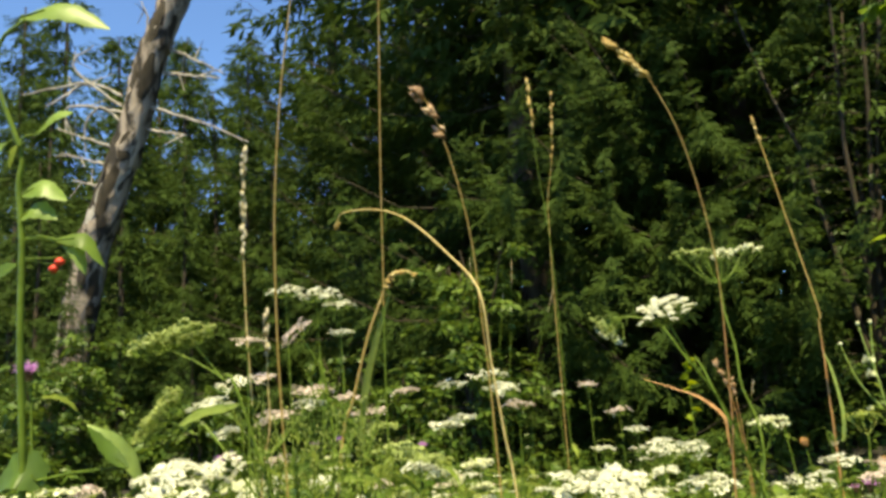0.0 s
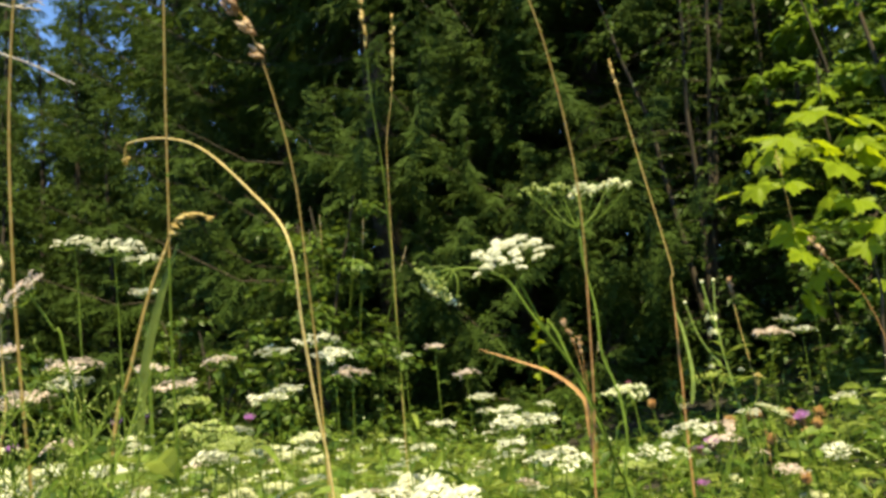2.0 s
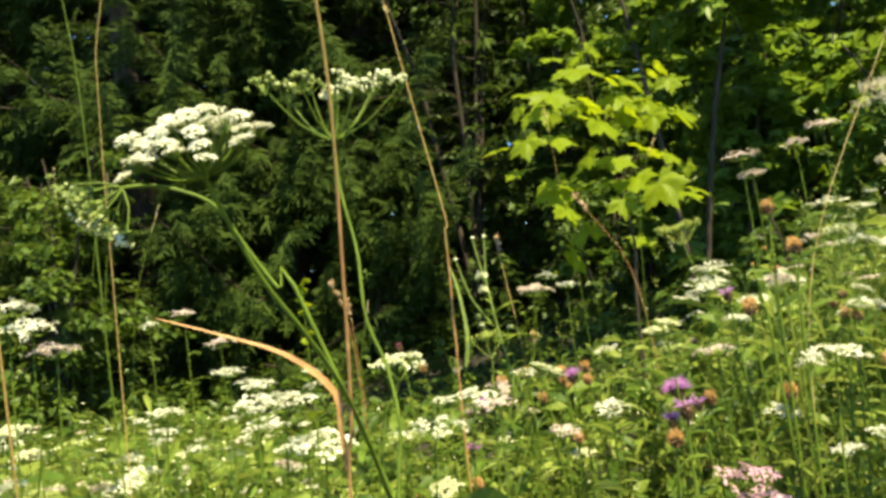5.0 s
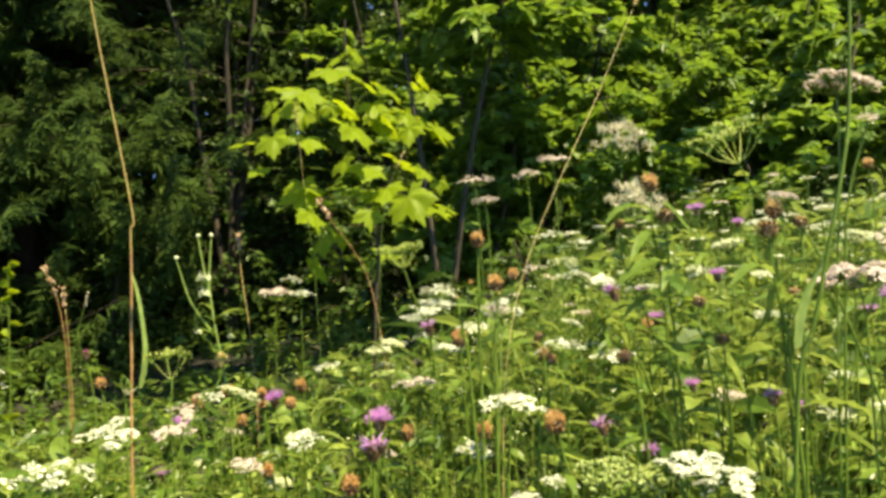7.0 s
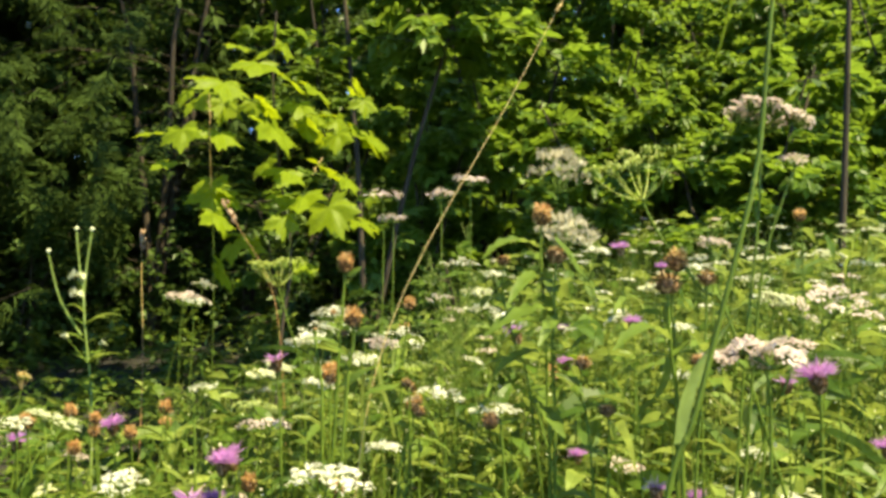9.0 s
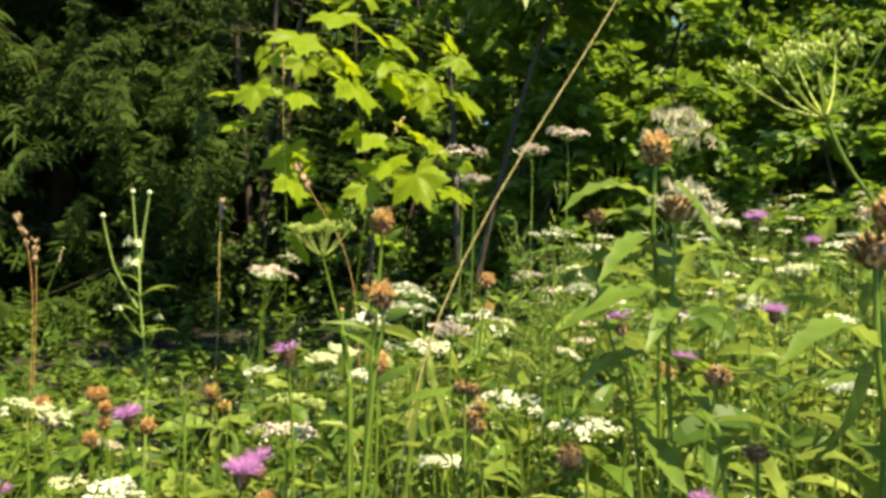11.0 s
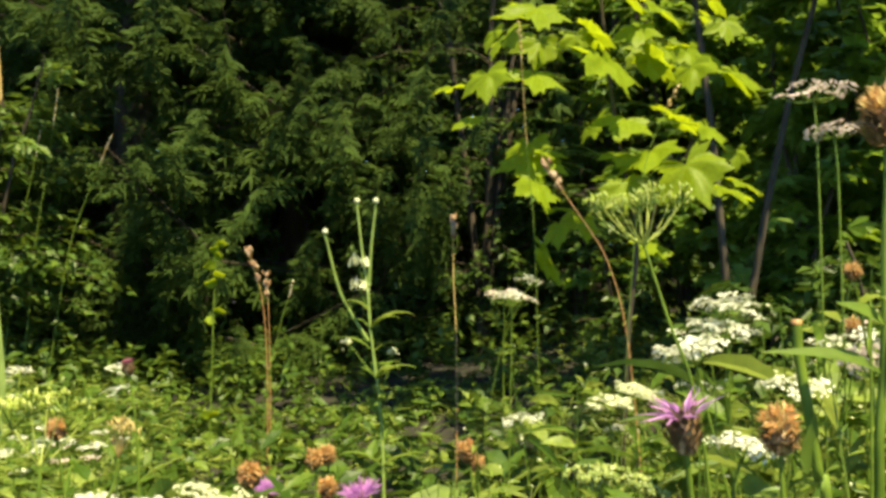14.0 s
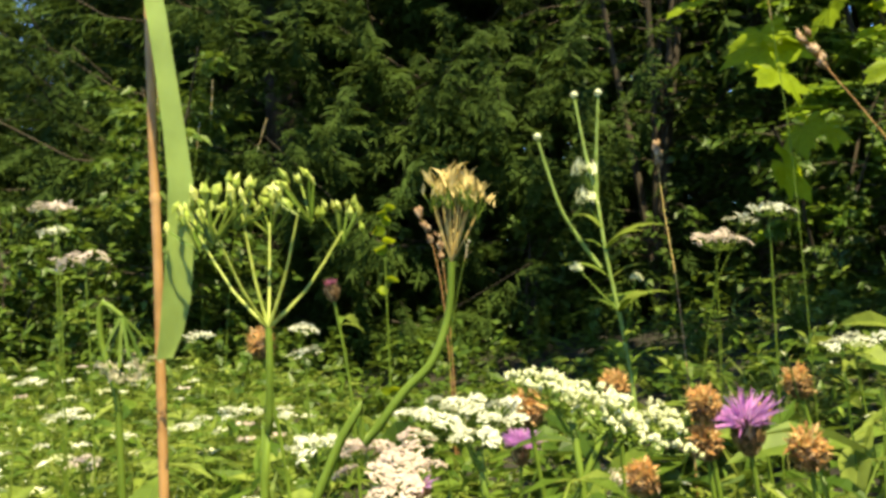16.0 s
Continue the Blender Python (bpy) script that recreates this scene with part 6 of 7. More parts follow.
umbel_plant([(1.112, 1.657, 0.121), (1.106, 1.657, 0.433), (1.096, 1.657, 0.739), (1.091, 1.657, 0.806)], "pink", 0.065, "flat pale pink umbel on a thin green stem", seed=85, rays=9, deep=0.16)
umbel_plant([(1.203, 1.597, 0.137), (1.198, 1.597, 0.354), (1.190, 1.597, 0.563), (1.184, 1.597, 0.630)], "pink", 0.043, "flat pale pink umbel on a thin green stem", seed=86, rays=9, deep=0.16)
umbel_plant([(1.220, 1.583, 0.140), (1.216, 1.583, 0.346), (1.210, 1.583, 0.544), (1.205, 1.583, 0.611)], "pink", 0.038, "flat pale pink umbel on a thin green stem", seed=87, rays=9, deep=0.16)
umbel_plant([(1.270, 1.545, 0.148), (1.267, 1.546, 0.315), (1.262, 1.547, 0.474), (1.257, 1.548, 0.541)], "pink", 0.034, "flat pale pink umbel on a thin green stem", seed=88, rays=9, deep=0.16)
umbel_plant([(0.749, 1.316, 0.048), (0.745, 1.316, 0.245), (0.740, 1.316, 0.433), (0.737, 1.316, 0.477)], "pink", 0.054, "flat pale pink umbel on a thin green stem", seed=89, rays=9, deep=0.16)
umbel_plant([(1.371, 1.472, 0.165), (1.366, 1.472, 0.344), (1.360, 1.472, 0.515), (1.354, 1.472, 0.582)], "white", 0.065, "flat white umbel on a thin green stem", seed=90, rays=9, deep=0.16)
umbel_plant([(0.620, 0.992, 0.038), (0.624, 0.987, 0.257), (0.629, 0.979, 0.465), (0.631, 0.976, 0.498)], "white", 0.057, "white flat-topped umbel on a thin green stem", seed=91, rays=12, deep=0.2)
umbel_plant([(0.533, 0.689, 0.041), (0.533, 0.686, 0.270), (0.533, 0.682, 0.489), (0.533, 0.681, 0.510)], "white", 0.045, "white flat-topped umbel on a green stem", seed=92, rays=16, deep=0.18, close=True)
umbel_plant([(0.517, 0.736, 0.039), (0.517, 0.733, 0.264), (0.517, 0.729, 0.478), (0.517, 0.728, 0.500)], "green", 0.052, "flat green umbel gone to bud on a green stem", seed=93, rays=20, deep=0.18, cluster=1.1, close=True)
umbel_plant([(1.079, 0.774, 0.081), (1.025, 0.807, 0.349), (0.943, 0.855, 0.624), (0.921, 0.868, 0.655), (0.900, 0.880, 0.681), (0.883, 0.890, 0.705), (0.871, 0.896, 0.729)], "seed", 0.088, "large loose green umbel of buds on long rays", seed=94, rays=11, deep=0.30, dome=-0.25, axis=(-0.35, 0.1, 1), cluster=0.6, leaflets=0, stem=0.0014, close=True, spread=0.6)
umbel_plant([(0.883, 1.463, 0.071), (0.875, 1.465, 0.268), (0.864, 1.469, 0.458), (0.852, 1.473, 0.544), (0.837, 1.478, 0.587), (0.820, 1.485, 0.643)], "seed", 0.070, "flat-topped green umbel on a slender stem", seed=95, rays=16, deep=0.40, dome=0.0, stem=0.0012, cluster=0.85, close=True)
umbel_plant([(1.755, 1.972, 0.206), (1.769, 1.964, 0.420), (1.791, 1.953, 0.620), (1.825, 1.935, 0.752)], "straw", 0.158, "fluffy beige seeding umbel on a tall stem", seed=96, rays=14, deep=0.6, cluster=1.4)
umbel_plant([(1.931, 2.115, 0.219), (1.936, 2.110, 0.485), (1.942, 2.104, 0.739), (1.955, 2.091, 0.953)], "straw", 0.157, "fluffy beige seeding umbel on a tall stem", seed=97, rays=14, deep=0.6, cluster=1.4)
umbel_plant([(1.127, 1.837, 0.127), (1.122, 1.835, 0.326), (1.114, 1.831, 0.518), (1.110, 1.829, 0.560), (1.106, 1.828, 0.589)], "white", 0.079, "white flat umbel, one of a tiered group", seed=98, rays=14, deep=0.12, axis=(0.15, -0.1, 1))
umbel_plant([(1.121, 1.839, 0.126), (1.116, 1.836, 0.311), (1.109, 1.833, 0.489), (1.105, 1.831, 0.532), (1.101, 1.830, 0.561)], "white", 0.082, "white flat umbel, one of a tiered group", seed=99, rays=14, deep=0.12, axis=(0.15, -0.1, 1))
umbel_plant([(1.066, 1.849, 0.116), (1.062, 1.846, 0.293), (1.055, 1.843, 0.461), (1.051, 1.841, 0.503), (1.047, 1.840, 0.533)], "white", 0.055, "white flat umbel, one of a tiered group", seed=100, rays=14, deep=0.12, axis=(0.15, -0.1, 1))
umbel_plant([(1.096, 1.842, 0.122), (1.093, 1.841, 0.274), (1.087, 1.840, 0.417), (1.083, 1.839, 0.460), (1.079, 1.838, 0.489)], "white", 0.070, "white flat umbel, one of a tiered group", seed=101, rays=14, deep=0.12, axis=(0.15, -0.1, 1))
umbel_plant([(1.021, 1.858, 0.108), (1.016, 1.856, 0.265), (1.009, 1.853, 0.413), (1.004, 1.851, 0.455), (1.000, 1.851, 0.485)], "cream", 0.055, "white flat umbel, one of a tiered group", seed=102, rays=14, deep=0.12, axis=(0.15, -0.1, 1))
umbel_plant([(1.257, 3.190, 0.081), (1.255, 3.189, 0.213), (1.253, 3.187, 0.334), (1.247, 3.182, 0.460), (1.263, 3.173, 0.563)], "pink", 0.134, "greyish white umbel fading on a tall stem", seed=103, rays=12, deep=0.25)
umbel_plant([(1.192, 3.198, 0.073), (1.214, 3.192, 0.275), (1.247, 3.182, 0.460), (1.301, 3.166, 0.587), (1.315, 3.162, 0.627)], "white", 0.079, "small white umbel on a side stem", seed=104, rays=8, deep=0.2)
umbel_plant([(0.533, 1.478, 0.027), (0.522, 1.473, 0.243), (0.506, 1.465, 0.452), (0.504, 1.464, 0.463), (0.500, 1.464, 0.474)], "white", 0.036, "white umbel of small round clusters on a green stem", seed=105, rays=18, deep=0.12, axis=(0, -0.12, 1), cluster=0.85, close=True)
umbel_plant([(0.565, 1.473, 0.030), (0.554, 1.473, 0.246), (0.536, 1.473, 0.455), (0.533, 1.473, 0.470), (0.528, 1.473, 0.480)], "cream", 0.026, "creamy white umbel tilted on its stem", seed=106, rays=16, deep=0.22, axis=(0.25, -0.15, 1), cluster=1.0, close=True)
umbel_plant([(0.393, 1.483, 0.018), (0.451, 1.483, 0.245), (0.538, 1.483, 0.452), (0.548, 1.483, 0.462), (0.553, 1.482, 0.467)], "cream", 0.041, "creamy white umbel tilted on its stem", seed=107, rays=20, deep=0.15, axis=(0.35, -0.15, 1), cluster=0.9, close=True)
umbel_plant([(0.476, 1.526, 0.022), (0.476, 1.522, 0.234), (0.476, 1.517, 0.435), (0.476, 1.516, 0.451)], "pink", 0.038, "pale pinkish umbel low among the grass", seed=108, rays=16, deep=0.15, axis=(0, -0.3, 1), close=True)
umbel_plant([(0.433, 1.695, 0.017), (0.431, 1.693, 0.209), (0.429, 1.691, 0.391), (0.428, 1.690, 0.422)], "white", 0.039, "white flat-topped umbel on a thin green stem", seed=109, rays=12, deep=0.15)
umbel_plant([(0.427, 1.460, 0.020), (0.434, 1.457, 0.247), (0.444, 1.452, 0.462), (0.446, 1.451, 0.480), (0.447, 1.450, 0.499), (0.447, 1.450, 0.508)], "seed", 0.051, "green seeding umbel with long stout rays", seed=110, leaflets=0, rays=6, deep=0.62, dome=0.1, axis=(0.0, 0, 1), cluster=0.8, stem=0.0013, close=True)
umbel_plant([(0.310, 1.400, 0.017), (0.372, 1.400, 0.254), (0.465, 1.400, 0.475), (0.475, 1.400, 0.485), (0.484, 1.399, 0.496), (0.490, 1.398, 0.502), (0.494, 1.398, 0.512), (0.495, 1.397, 0.523)], "tuft", 0.010, "withered yellowish umbel tuft on a bent green stem", seed=111, leaflets=0, rays=16, deep=1.5, dome=0.3, cluster=2.4, stem=0.0010, axis=(0.1, 0, 1), close=True)
umbel_plant([(0.401, 1.484, 0.018), (0.399, 1.482, 0.243), (0.396, 1.479, 0.457), (0.395, 1.478, 0.488), (0.391, 1.478, 0.505), (0.392, 1.477, 0.516), (0.398, 1.477, 0.512)], "straw", 0.016, "nodding withered umbel on a looped stem", seed=112, rays=14, deep=1.1, axis=(0.1, 0, -1), stem=0.0011)
umbel_plant([(0.000, 2.361, -0.016), (-0.001, 2.358, 0.265), (-0.003, 2.354, 0.537), (-0.004, 2.352, 0.592), (-0.005, 2.351, 0.632)], "pink", 0.059, "flat pale pink umbel on a thin green stem", seed=113, rays=11, deep=0.18)
umbel_plant([(0.078, 2.260, -0.012), (0.077, 2.258, 0.232), (0.075, 2.254, 0.465), (0.074, 2.252, 0.516), (0.073, 2.251, 0.552)], "pink", 0.079, "flat pale pink umbel on a thin green stem", seed=114, rays=11, deep=0.18)
umbel_plant([(-0.095, 2.566, -0.021), (-0.096, 2.563, 0.247), (-0.098, 2.560, 0.505), (-0.099, 2.558, 0.570), (-0.101, 2.556, 0.617)], "white", 0.047, "flat white umbel on a thin green stem", seed=115, rays=11, deep=0.18)
umbel_plant([(0.135, 2.560, -0.007), (0.134, 2.559, 0.160), (0.133, 2.557, 0.318), (0.132, 2.555, 0.384), (0.130, 2.553, 0.431)], "white", 0.061, "flat white umbel on a thin green stem", seed=116, rays=11, deep=0.18)
umbel_plant([(0.310, 2.555, 0.010), (0.309, 2.553, 0.174), (0.307, 2.550, 0.329), (0.305, 2.547, 0.394), (0.304, 2.545, 0.441)], "white", 0.047, "flat white umbel on a thin green stem", seed=117, rays=11, deep=0.18)
umbel_plant([(0.311, 2.554, 0.010), (0.311, 2.553, 0.154), (0.310, 2.551, 0.288), (0.309, 2.549, 0.353), (0.307, 2.547, 0.400)], "white", 0.061, "flat white umbel on a thin green stem", seed=118, rays=11, deep=0.18)
umbel_plant([(0.204, 2.561, -0.001), (0.204, 2.560, 0.101), (0.203, 2.559, 0.193), (0.202, 2.557, 0.259), (0.200, 2.555, 0.305)], "white", 0.070, "flat white umbel on a thin green stem", seed=119, rays=11, deep=0.18)
umbel_plant([(-0.095, 2.575, -0.021), (-0.095, 2.574, 0.094), (-0.096, 2.572, 0.199), (-0.097, 2.569, 0.264), (-0.099, 2.567, 0.311)], "white", 0.056, "flat white umbel on a thin green stem", seed=120, rays=11, deep=0.18)
umbel_plant([(-0.139, 2.574, -0.023), (-0.139, 2.573, 0.122), (-0.140, 2.571, 0.257), (-0.141, 2.569, 0.322), (-0.143, 2.567, 0.369)], "white", 0.047, "flat white umbel on a thin green stem", seed=121, rays=11, deep=0.18)
umbel_plant([(0.110, 2.567, -0.009), (0.110, 2.566, 0.086), (0.109, 2.564, 0.172), (0.108, 2.561, 0.237), (0.106, 2.560, 0.284)], "white", 0.056, "flat white umbel on a thin green stem", seed=122, rays=11, deep=0.18)
umbel_plant([(-0.060, 2.574, -0.020), (-0.061, 2.573, 0.123), (-0.062, 2.571, 0.188), (-0.064, 2.569, 0.235)], "pink", 0.056, "flat pale pink umbel on a thin green stem", seed=123, rays=11, deep=0.18)
umbel_plant([(0.274, 2.558, 0.006), (0.274, 2.557, 0.102), (0.273, 2.556, 0.188), (0.272, 2.554, 0.254), (0.270, 2.552, 0.301)], "white", 0.037, "flat white umbel on a thin green stem", seed=124, rays=11, deep=0.18)
umbel_plant([(0.994, 2.319, 0.104), (0.993, 2.317, 0.305), (0.992, 2.314, 0.496), (0.991, 2.312, 0.551), (0.989, 2.310, 0.591)], "white", 0.067, "flat white umbel on a thin green stem", seed=125, rays=11, deep=0.18)
umbel_plant([(1.229, 3.114, 0.083), (1.228, 3.112, 0.251), (1.227, 3.109, 0.409), (1.225, 3.105, 0.504), (1.223, 3.103, 0.573)], "pink", 0.123, "flat pale pink umbel on a thin green stem", seed=126, rays=11, deep=0.18)
knapweed([(0.884, 0.988, 0.060), (0.878, 0.990, 0.289), (0.869, 0.992, 0.509), (0.865, 0.993, 0.550), (0.860, 0.994, 0.619), (0.853, 0.996, 0.674), (0.852, 0.996, 0.711)], "withered", 0.96, 127, leaves=9, leaf_len=0.065)
knapweed([(0.873, 0.973, 0.058), (0.867, 0.974, 0.297), (0.858, 0.975, 0.528), (0.852, 0.976, 0.594), (0.851, 0.975, 0.640), (0.851, 0.975, 0.676)], "closed", 0.97, 128, leaves=9, leaf_len=0.07)
blade_leaf([(0.850, 0.974, 0.699), (0.862, 0.968, 0.687), (0.872, 0.963, 0.671), (0.885, 0.957, 0.657)], [0.0066, 0.0112, 0.0112, 0.0013], M_HERB, "wavy green leaf on a knapweed stem", "knapweed_leaf", LAST[0])
# The brighter maple material mimics light shining through this knapweed leaf.
blade_leaf([(0.844, 0.969, 0.599), (0.857, 0.962, 0.597), (0.867, 0.957, 0.593), (0.872, 0.954, 0.580)], [0.0065, 0.0129, 0.0116, 0.0013], M_MAPLE, "green leaf with light from behind put into its colour", "knapweed_leaf", LAST[0])
knapweed([(0.921, 0.992, 0.065), (0.899, 1.001, 0.310), (0.865, 1.016, 0.552), (0.851, 1.022, 0.594), (0.837, 1.029, 0.644), (0.836, 1.029, 0.673)], "closed", 0.67, 131, leaves=4, leaf_len=0.05)
knapweed([(0.768, 1.216, 0.059), (0.768, 1.214, 0.292), (0.768, 1.212, 0.525), (0.767, 1.211, 0.560), (0.768, 1.210, 0.583), (0.768, 1.209, 0.606), (0.768, 1.209, 0.629), (0.768, 1.208, 0.647), (0.768, 1.208, 0.662)], "withered", 0.94, 132, leaves=0)
blade_leaf([(0.768, 1.211, 0.539), (0.771, 1.201, 0.548), (0.776, 1.192, 0.554), (0.783, 1.181, 0.561), (0.794, 1.173, 0.566)], [0.0013, 0.0080, 0.0106, 0.0090, 0.0053, 0.0006], M_HERB, "broad pale green lance-shaped leaf", "leaf", LAST[0], side=(0.1, 0.6, 0.75))
blade_leaf([(0.768, 1.210, 0.584), (0.756, 1.209, 0.589), (0.742, 1.211, 0.591), (0.723, 1.213, 0.591)], [0.0007, 0.0043, 0.0058, 0.0049, 0.0029, 0.0003], M_HERB, "dark green narrow leaf", "leaf", LAST[0], side=(0.1, 0.6, 0.75))
blade_leaf([(0.768, 1.209, 0.602), (0.769, 1.200, 0.604), (0.771, 1.194, 0.606)], [0.0009, 0.0056, 0.0074, 0.0063, 0.0037, 0.0004], M_HERB, "green leaf", "leaf", LAST[0], side=(0.1, 0.6, 0.75))
blade_leaf([(0.768, 1.209, 0.601), (0.757, 1.206, 0.605), (0.746, 1.206, 0.608)], [0.0008, 0.0052, 0.0069, 0.0059, 0.0035, 0.0004], M_HERB, "green leaf", "leaf", LAST[0], side=(0.1, 0.6, 0.75))
blade_leaf([(0.769, 1.207, 0.659), (0.772, 1.202, 0.662), (0.774, 1.196, 0.665), (0.778, 1.190, 0.669)], [0.0012, 0.0073, 0.0098, 0.0083, 0.0049, 0.0006], M_HERB, "small bright green leaf under the head", "leaf", LAST[0], side=(0.1, 0.6, 0.75))
knapweed([(0.769, 1.216, 0.059), (0.772, 1.220, 0.569), (0.769, 1.218, 0.589), (0.765, 1.217, 0.605), (0.761, 1.215, 0.616)], "withered", 0.30, 131, leaves=1, leaf_len=0.02)
knapweed([(0.728, 1.144, 0.054), (0.732, 1.140, 0.304), (0.737, 1.137, 0.553), (0.737, 1.136, 0.567), (0.738, 1.135, 0.578), (0.740, 1.134, 0.591), (0.740, 1.134, 0.600), (0.739, 1.134, 0.608)], "withered", 0.92, 133, leaves=0)
blade_leaf([(0.740, 1.134, 0.600), (0.741, 1.127, 0.604), (0.743, 1.121, 0.607), (0.746, 1.113, 0.609), (0.750, 1.106, 0.612)], [0.0012, 0.0075, 0.0100, 0.0085, 0.0050, 0.0006], M_HERB, "broad pale green lance-shaped leaf", "leaf", LAST[0], side=(0.1, 0.6, 0.75))
blade_leaf([(0.737, 1.136, 0.577), (0.729, 1.134, 0.583), (0.721, 1.134, 0.587), (0.709, 1.135, 0.592)], [0.0006, 0.0037, 0.0049, 0.0042, 0.0025, 0.0003], M_HERB, "dark green narrow leaf", "leaf", LAST[0], side=(0.1, 0.6, 0.75))
knapweed([(0.753, 1.140, 0.057), (0.746, 1.140, 0.309), (0.739, 1.140, 0.562), (0.739, 1.139, 0.575), (0.737, 1.140, 0.584), (0.735, 1.140, 0.594), (0.733, 1.140, 0.599)], "closed", 0.40, 136, leaves=0)
broken_stem([(0.781, 1.219, 0.061), (0.769, 1.220, 0.292), (0.756, 1.221, 0.522), (0.752, 1.222, 0.548), (0.748, 1.222, 0.570), (0.745, 1.223, 0.589), (0.744, 1.223, 0.601)], 0.0018)
blade_leaf([(0.748, 1.223, 0.548), (0.746, 1.221, 0.557), (0.746, 1.219, 0.565), (0.747, 1.217, 0.571)], [0.0012, 0.0075, 0.0100, 0.0085, 0.0050, 0.0006], M_HERB, "torn pale green leaf", "leaf", LAST[0], side=(0.9, 0.3, 0.1))
knapweed([(0.736, 1.230, 0.046), (0.727, 1.232, 0.255), (0.718, 1.234, 0.465), (0.706, 1.230, 0.555)], "fading", 0.84, 134, leaves=5, leaf_len=0.05)
knapweed([(0.895, 0.913, 0.060), (0.879, 0.920, 0.296), (0.855, 0.931, 0.527), (0.846, 0.935, 0.563), (0.846, 0.934, 0.586)], "closed", 0.74, 135, leaves=4, leaf_len=0.05)
knapweed([(0.848, 0.975, 0.055), (0.833, 0.981, 0.288), (0.810, 0.990, 0.514), (0.805, 0.992, 0.535)], "closed", 0.85, 136, leaves=4)
knapweed([(0.812, 1.188, 0.054), (0.819, 1.183, 0.259), (0.829, 1.175, 0.451), (0.833, 1.172, 0.482), (0.836, 1.169, 0.517)], "closed", 0.78, 137, leaves=3)
knapweed([(0.841, 1.141, 0.057), (0.834, 1.146, 0.291), (0.823, 1.153, 0.518), (0.820, 1.155, 0.545)], "closed", 0.63, 138, leaves=3)
knapweed([(0.883, 0.923, 0.059), (0.878, 0.923, 0.295), (0.870, 0.923, 0.522), (0.868, 0.923, 0.547)], "closed", 0.71, 139, leaves=3)
knapweed([(0.892, 0.843, 0.059), (0.883, 0.845, 0.298), (0.869, 0.848, 0.530), (0.864, 0.849, 0.566), (0.856, 0.852, 0.611), (0.852, 0.853, 0.652)], "closed", 1.10, 140, leaves=9, leaf_len=0.07)
blade_leaf([(0.924, 0.891, 0.617), (0.919, 0.894, 0.599), (0.914, 0.897, 0.577), (0.904, 0.903, 0.561), (0.890, 0.911, 0.554)], [0.0091, 0.0241, 0.0257, 0.0181, 0.0012], M_HERB, "broad green leaf curling down from a stem", "knapweed_leaf", LAST[0])
knapweed([(0.892, 0.852, 0.059), (0.883, 0.854, 0.332), (0.869, 0.857, 0.598), (0.864, 0.858, 0.638), (0.865, 0.856, 0.670)], "withered", 0.86, 142, leaves=3)
knapweed([(0.875, 0.850, 0.057), (0.876, 0.846, 0.307), (0.879, 0.841, 0.546), (0.880, 0.839, 0.585), (0.879, 0.837, 0.628), (0.877, 0.836, 0.660)], "closed", 0.74, 143, leaves=5, leaf_len=0.05)
knapweed([(0.970, 0.884, 0.069), (0.962, 0.886, 0.315), (0.951, 0.889, 0.554), (0.947, 0.890, 0.590)], "closed", 0.76, 144, leaves=3)
knapweed([(0.632, 0.864, 0.040), (0.623, 0.868, 0.247), (0.610, 0.873, 0.445), (0.605, 0.875, 0.477), (0.600, 0.876, 0.501)], "withered", 0.83, 145, leaves=4)
knapweed([(0.791, 1.452, 0.056), (0.781, 1.456, 0.220), (0.767, 1.462, 0.376), (0.762, 1.464, 0.399)], "open", 1.24, 146, leaves=3)
knapweed([(0.826, 1.846, 0.073), (0.819, 1.848, 0.215), (0.808, 1.852, 0.350), (0.796, 1.856, 0.412)], "withered", 1.17, 147, leaves=3)
knapweed([(0.882, 1.236, 0.065), (0.881, 1.237, 0.270), (0.878, 1.240, 0.465), (0.877, 1.241, 0.497), (0.880, 1.239, 0.527)], "closed", 0.74, 148, leaves=4)
knapweed([(0.813, 1.160, 0.054), (0.818, 1.157, 0.280), (0.827, 1.153, 0.495), (0.829, 1.152, 0.516)], "closed", 0.76, 149, leaves=3)
knapweed([(0.720, 1.420, 0.046), (0.721, 1.417, 0.198), (0.723, 1.414, 0.339), (0.725, 1.410, 0.408)], "open", 1.14, 150, leaves=3)
knapweed([(0.567, 1.910, 0.033), (0.568, 1.909, 0.156), (0.570, 1.906, 0.268), (0.573, 1.901, 0.360)], "open", 1.08, 151, leaves=3)
knapweed([(0.513, 1.825, 0.025), (0.513, 1.824, 0.121), (0.514, 1.822, 0.206), (0.516, 1.818, 0.292)], "open", 1.01, 152, leaves=3)
knapweed([(0.621, 1.241, 0.035), (0.622, 1.239, 0.200), (0.623, 1.237, 0.355), (0.624, 1.235, 0.413)], "fading", 1.22, 153, leaves=3)
knapweed([(0.550, 1.164, 0.032), (0.551, 1.162, 0.196), (0.552, 1.158, 0.351), (0.553, 1.155, 0.403)], "withered", 0.96, 154, leaves=3)
knapweed([(1.039, 1.503, 0.102), (1.041, 1.500, 0.324), (1.043, 1.496, 0.536), (1.045, 1.492, 0.616)], "withered", 1.03, 155, leaves=3)
knapweed([(0.573, 1.478, 0.030), (0.574, 1.476, 0.164), (0.576, 1.473, 0.288), (0.578, 1.469, 0.357)], "withered", 0.88, 156, leaves=3)
knapweed([(0.962, 0.775, 0.066), (0.956, 0.777, 0.307), (0.946, 0.779, 0.541), (0.942, 0.780, 0.581)], "open", 0.91, 157, leaves=3)
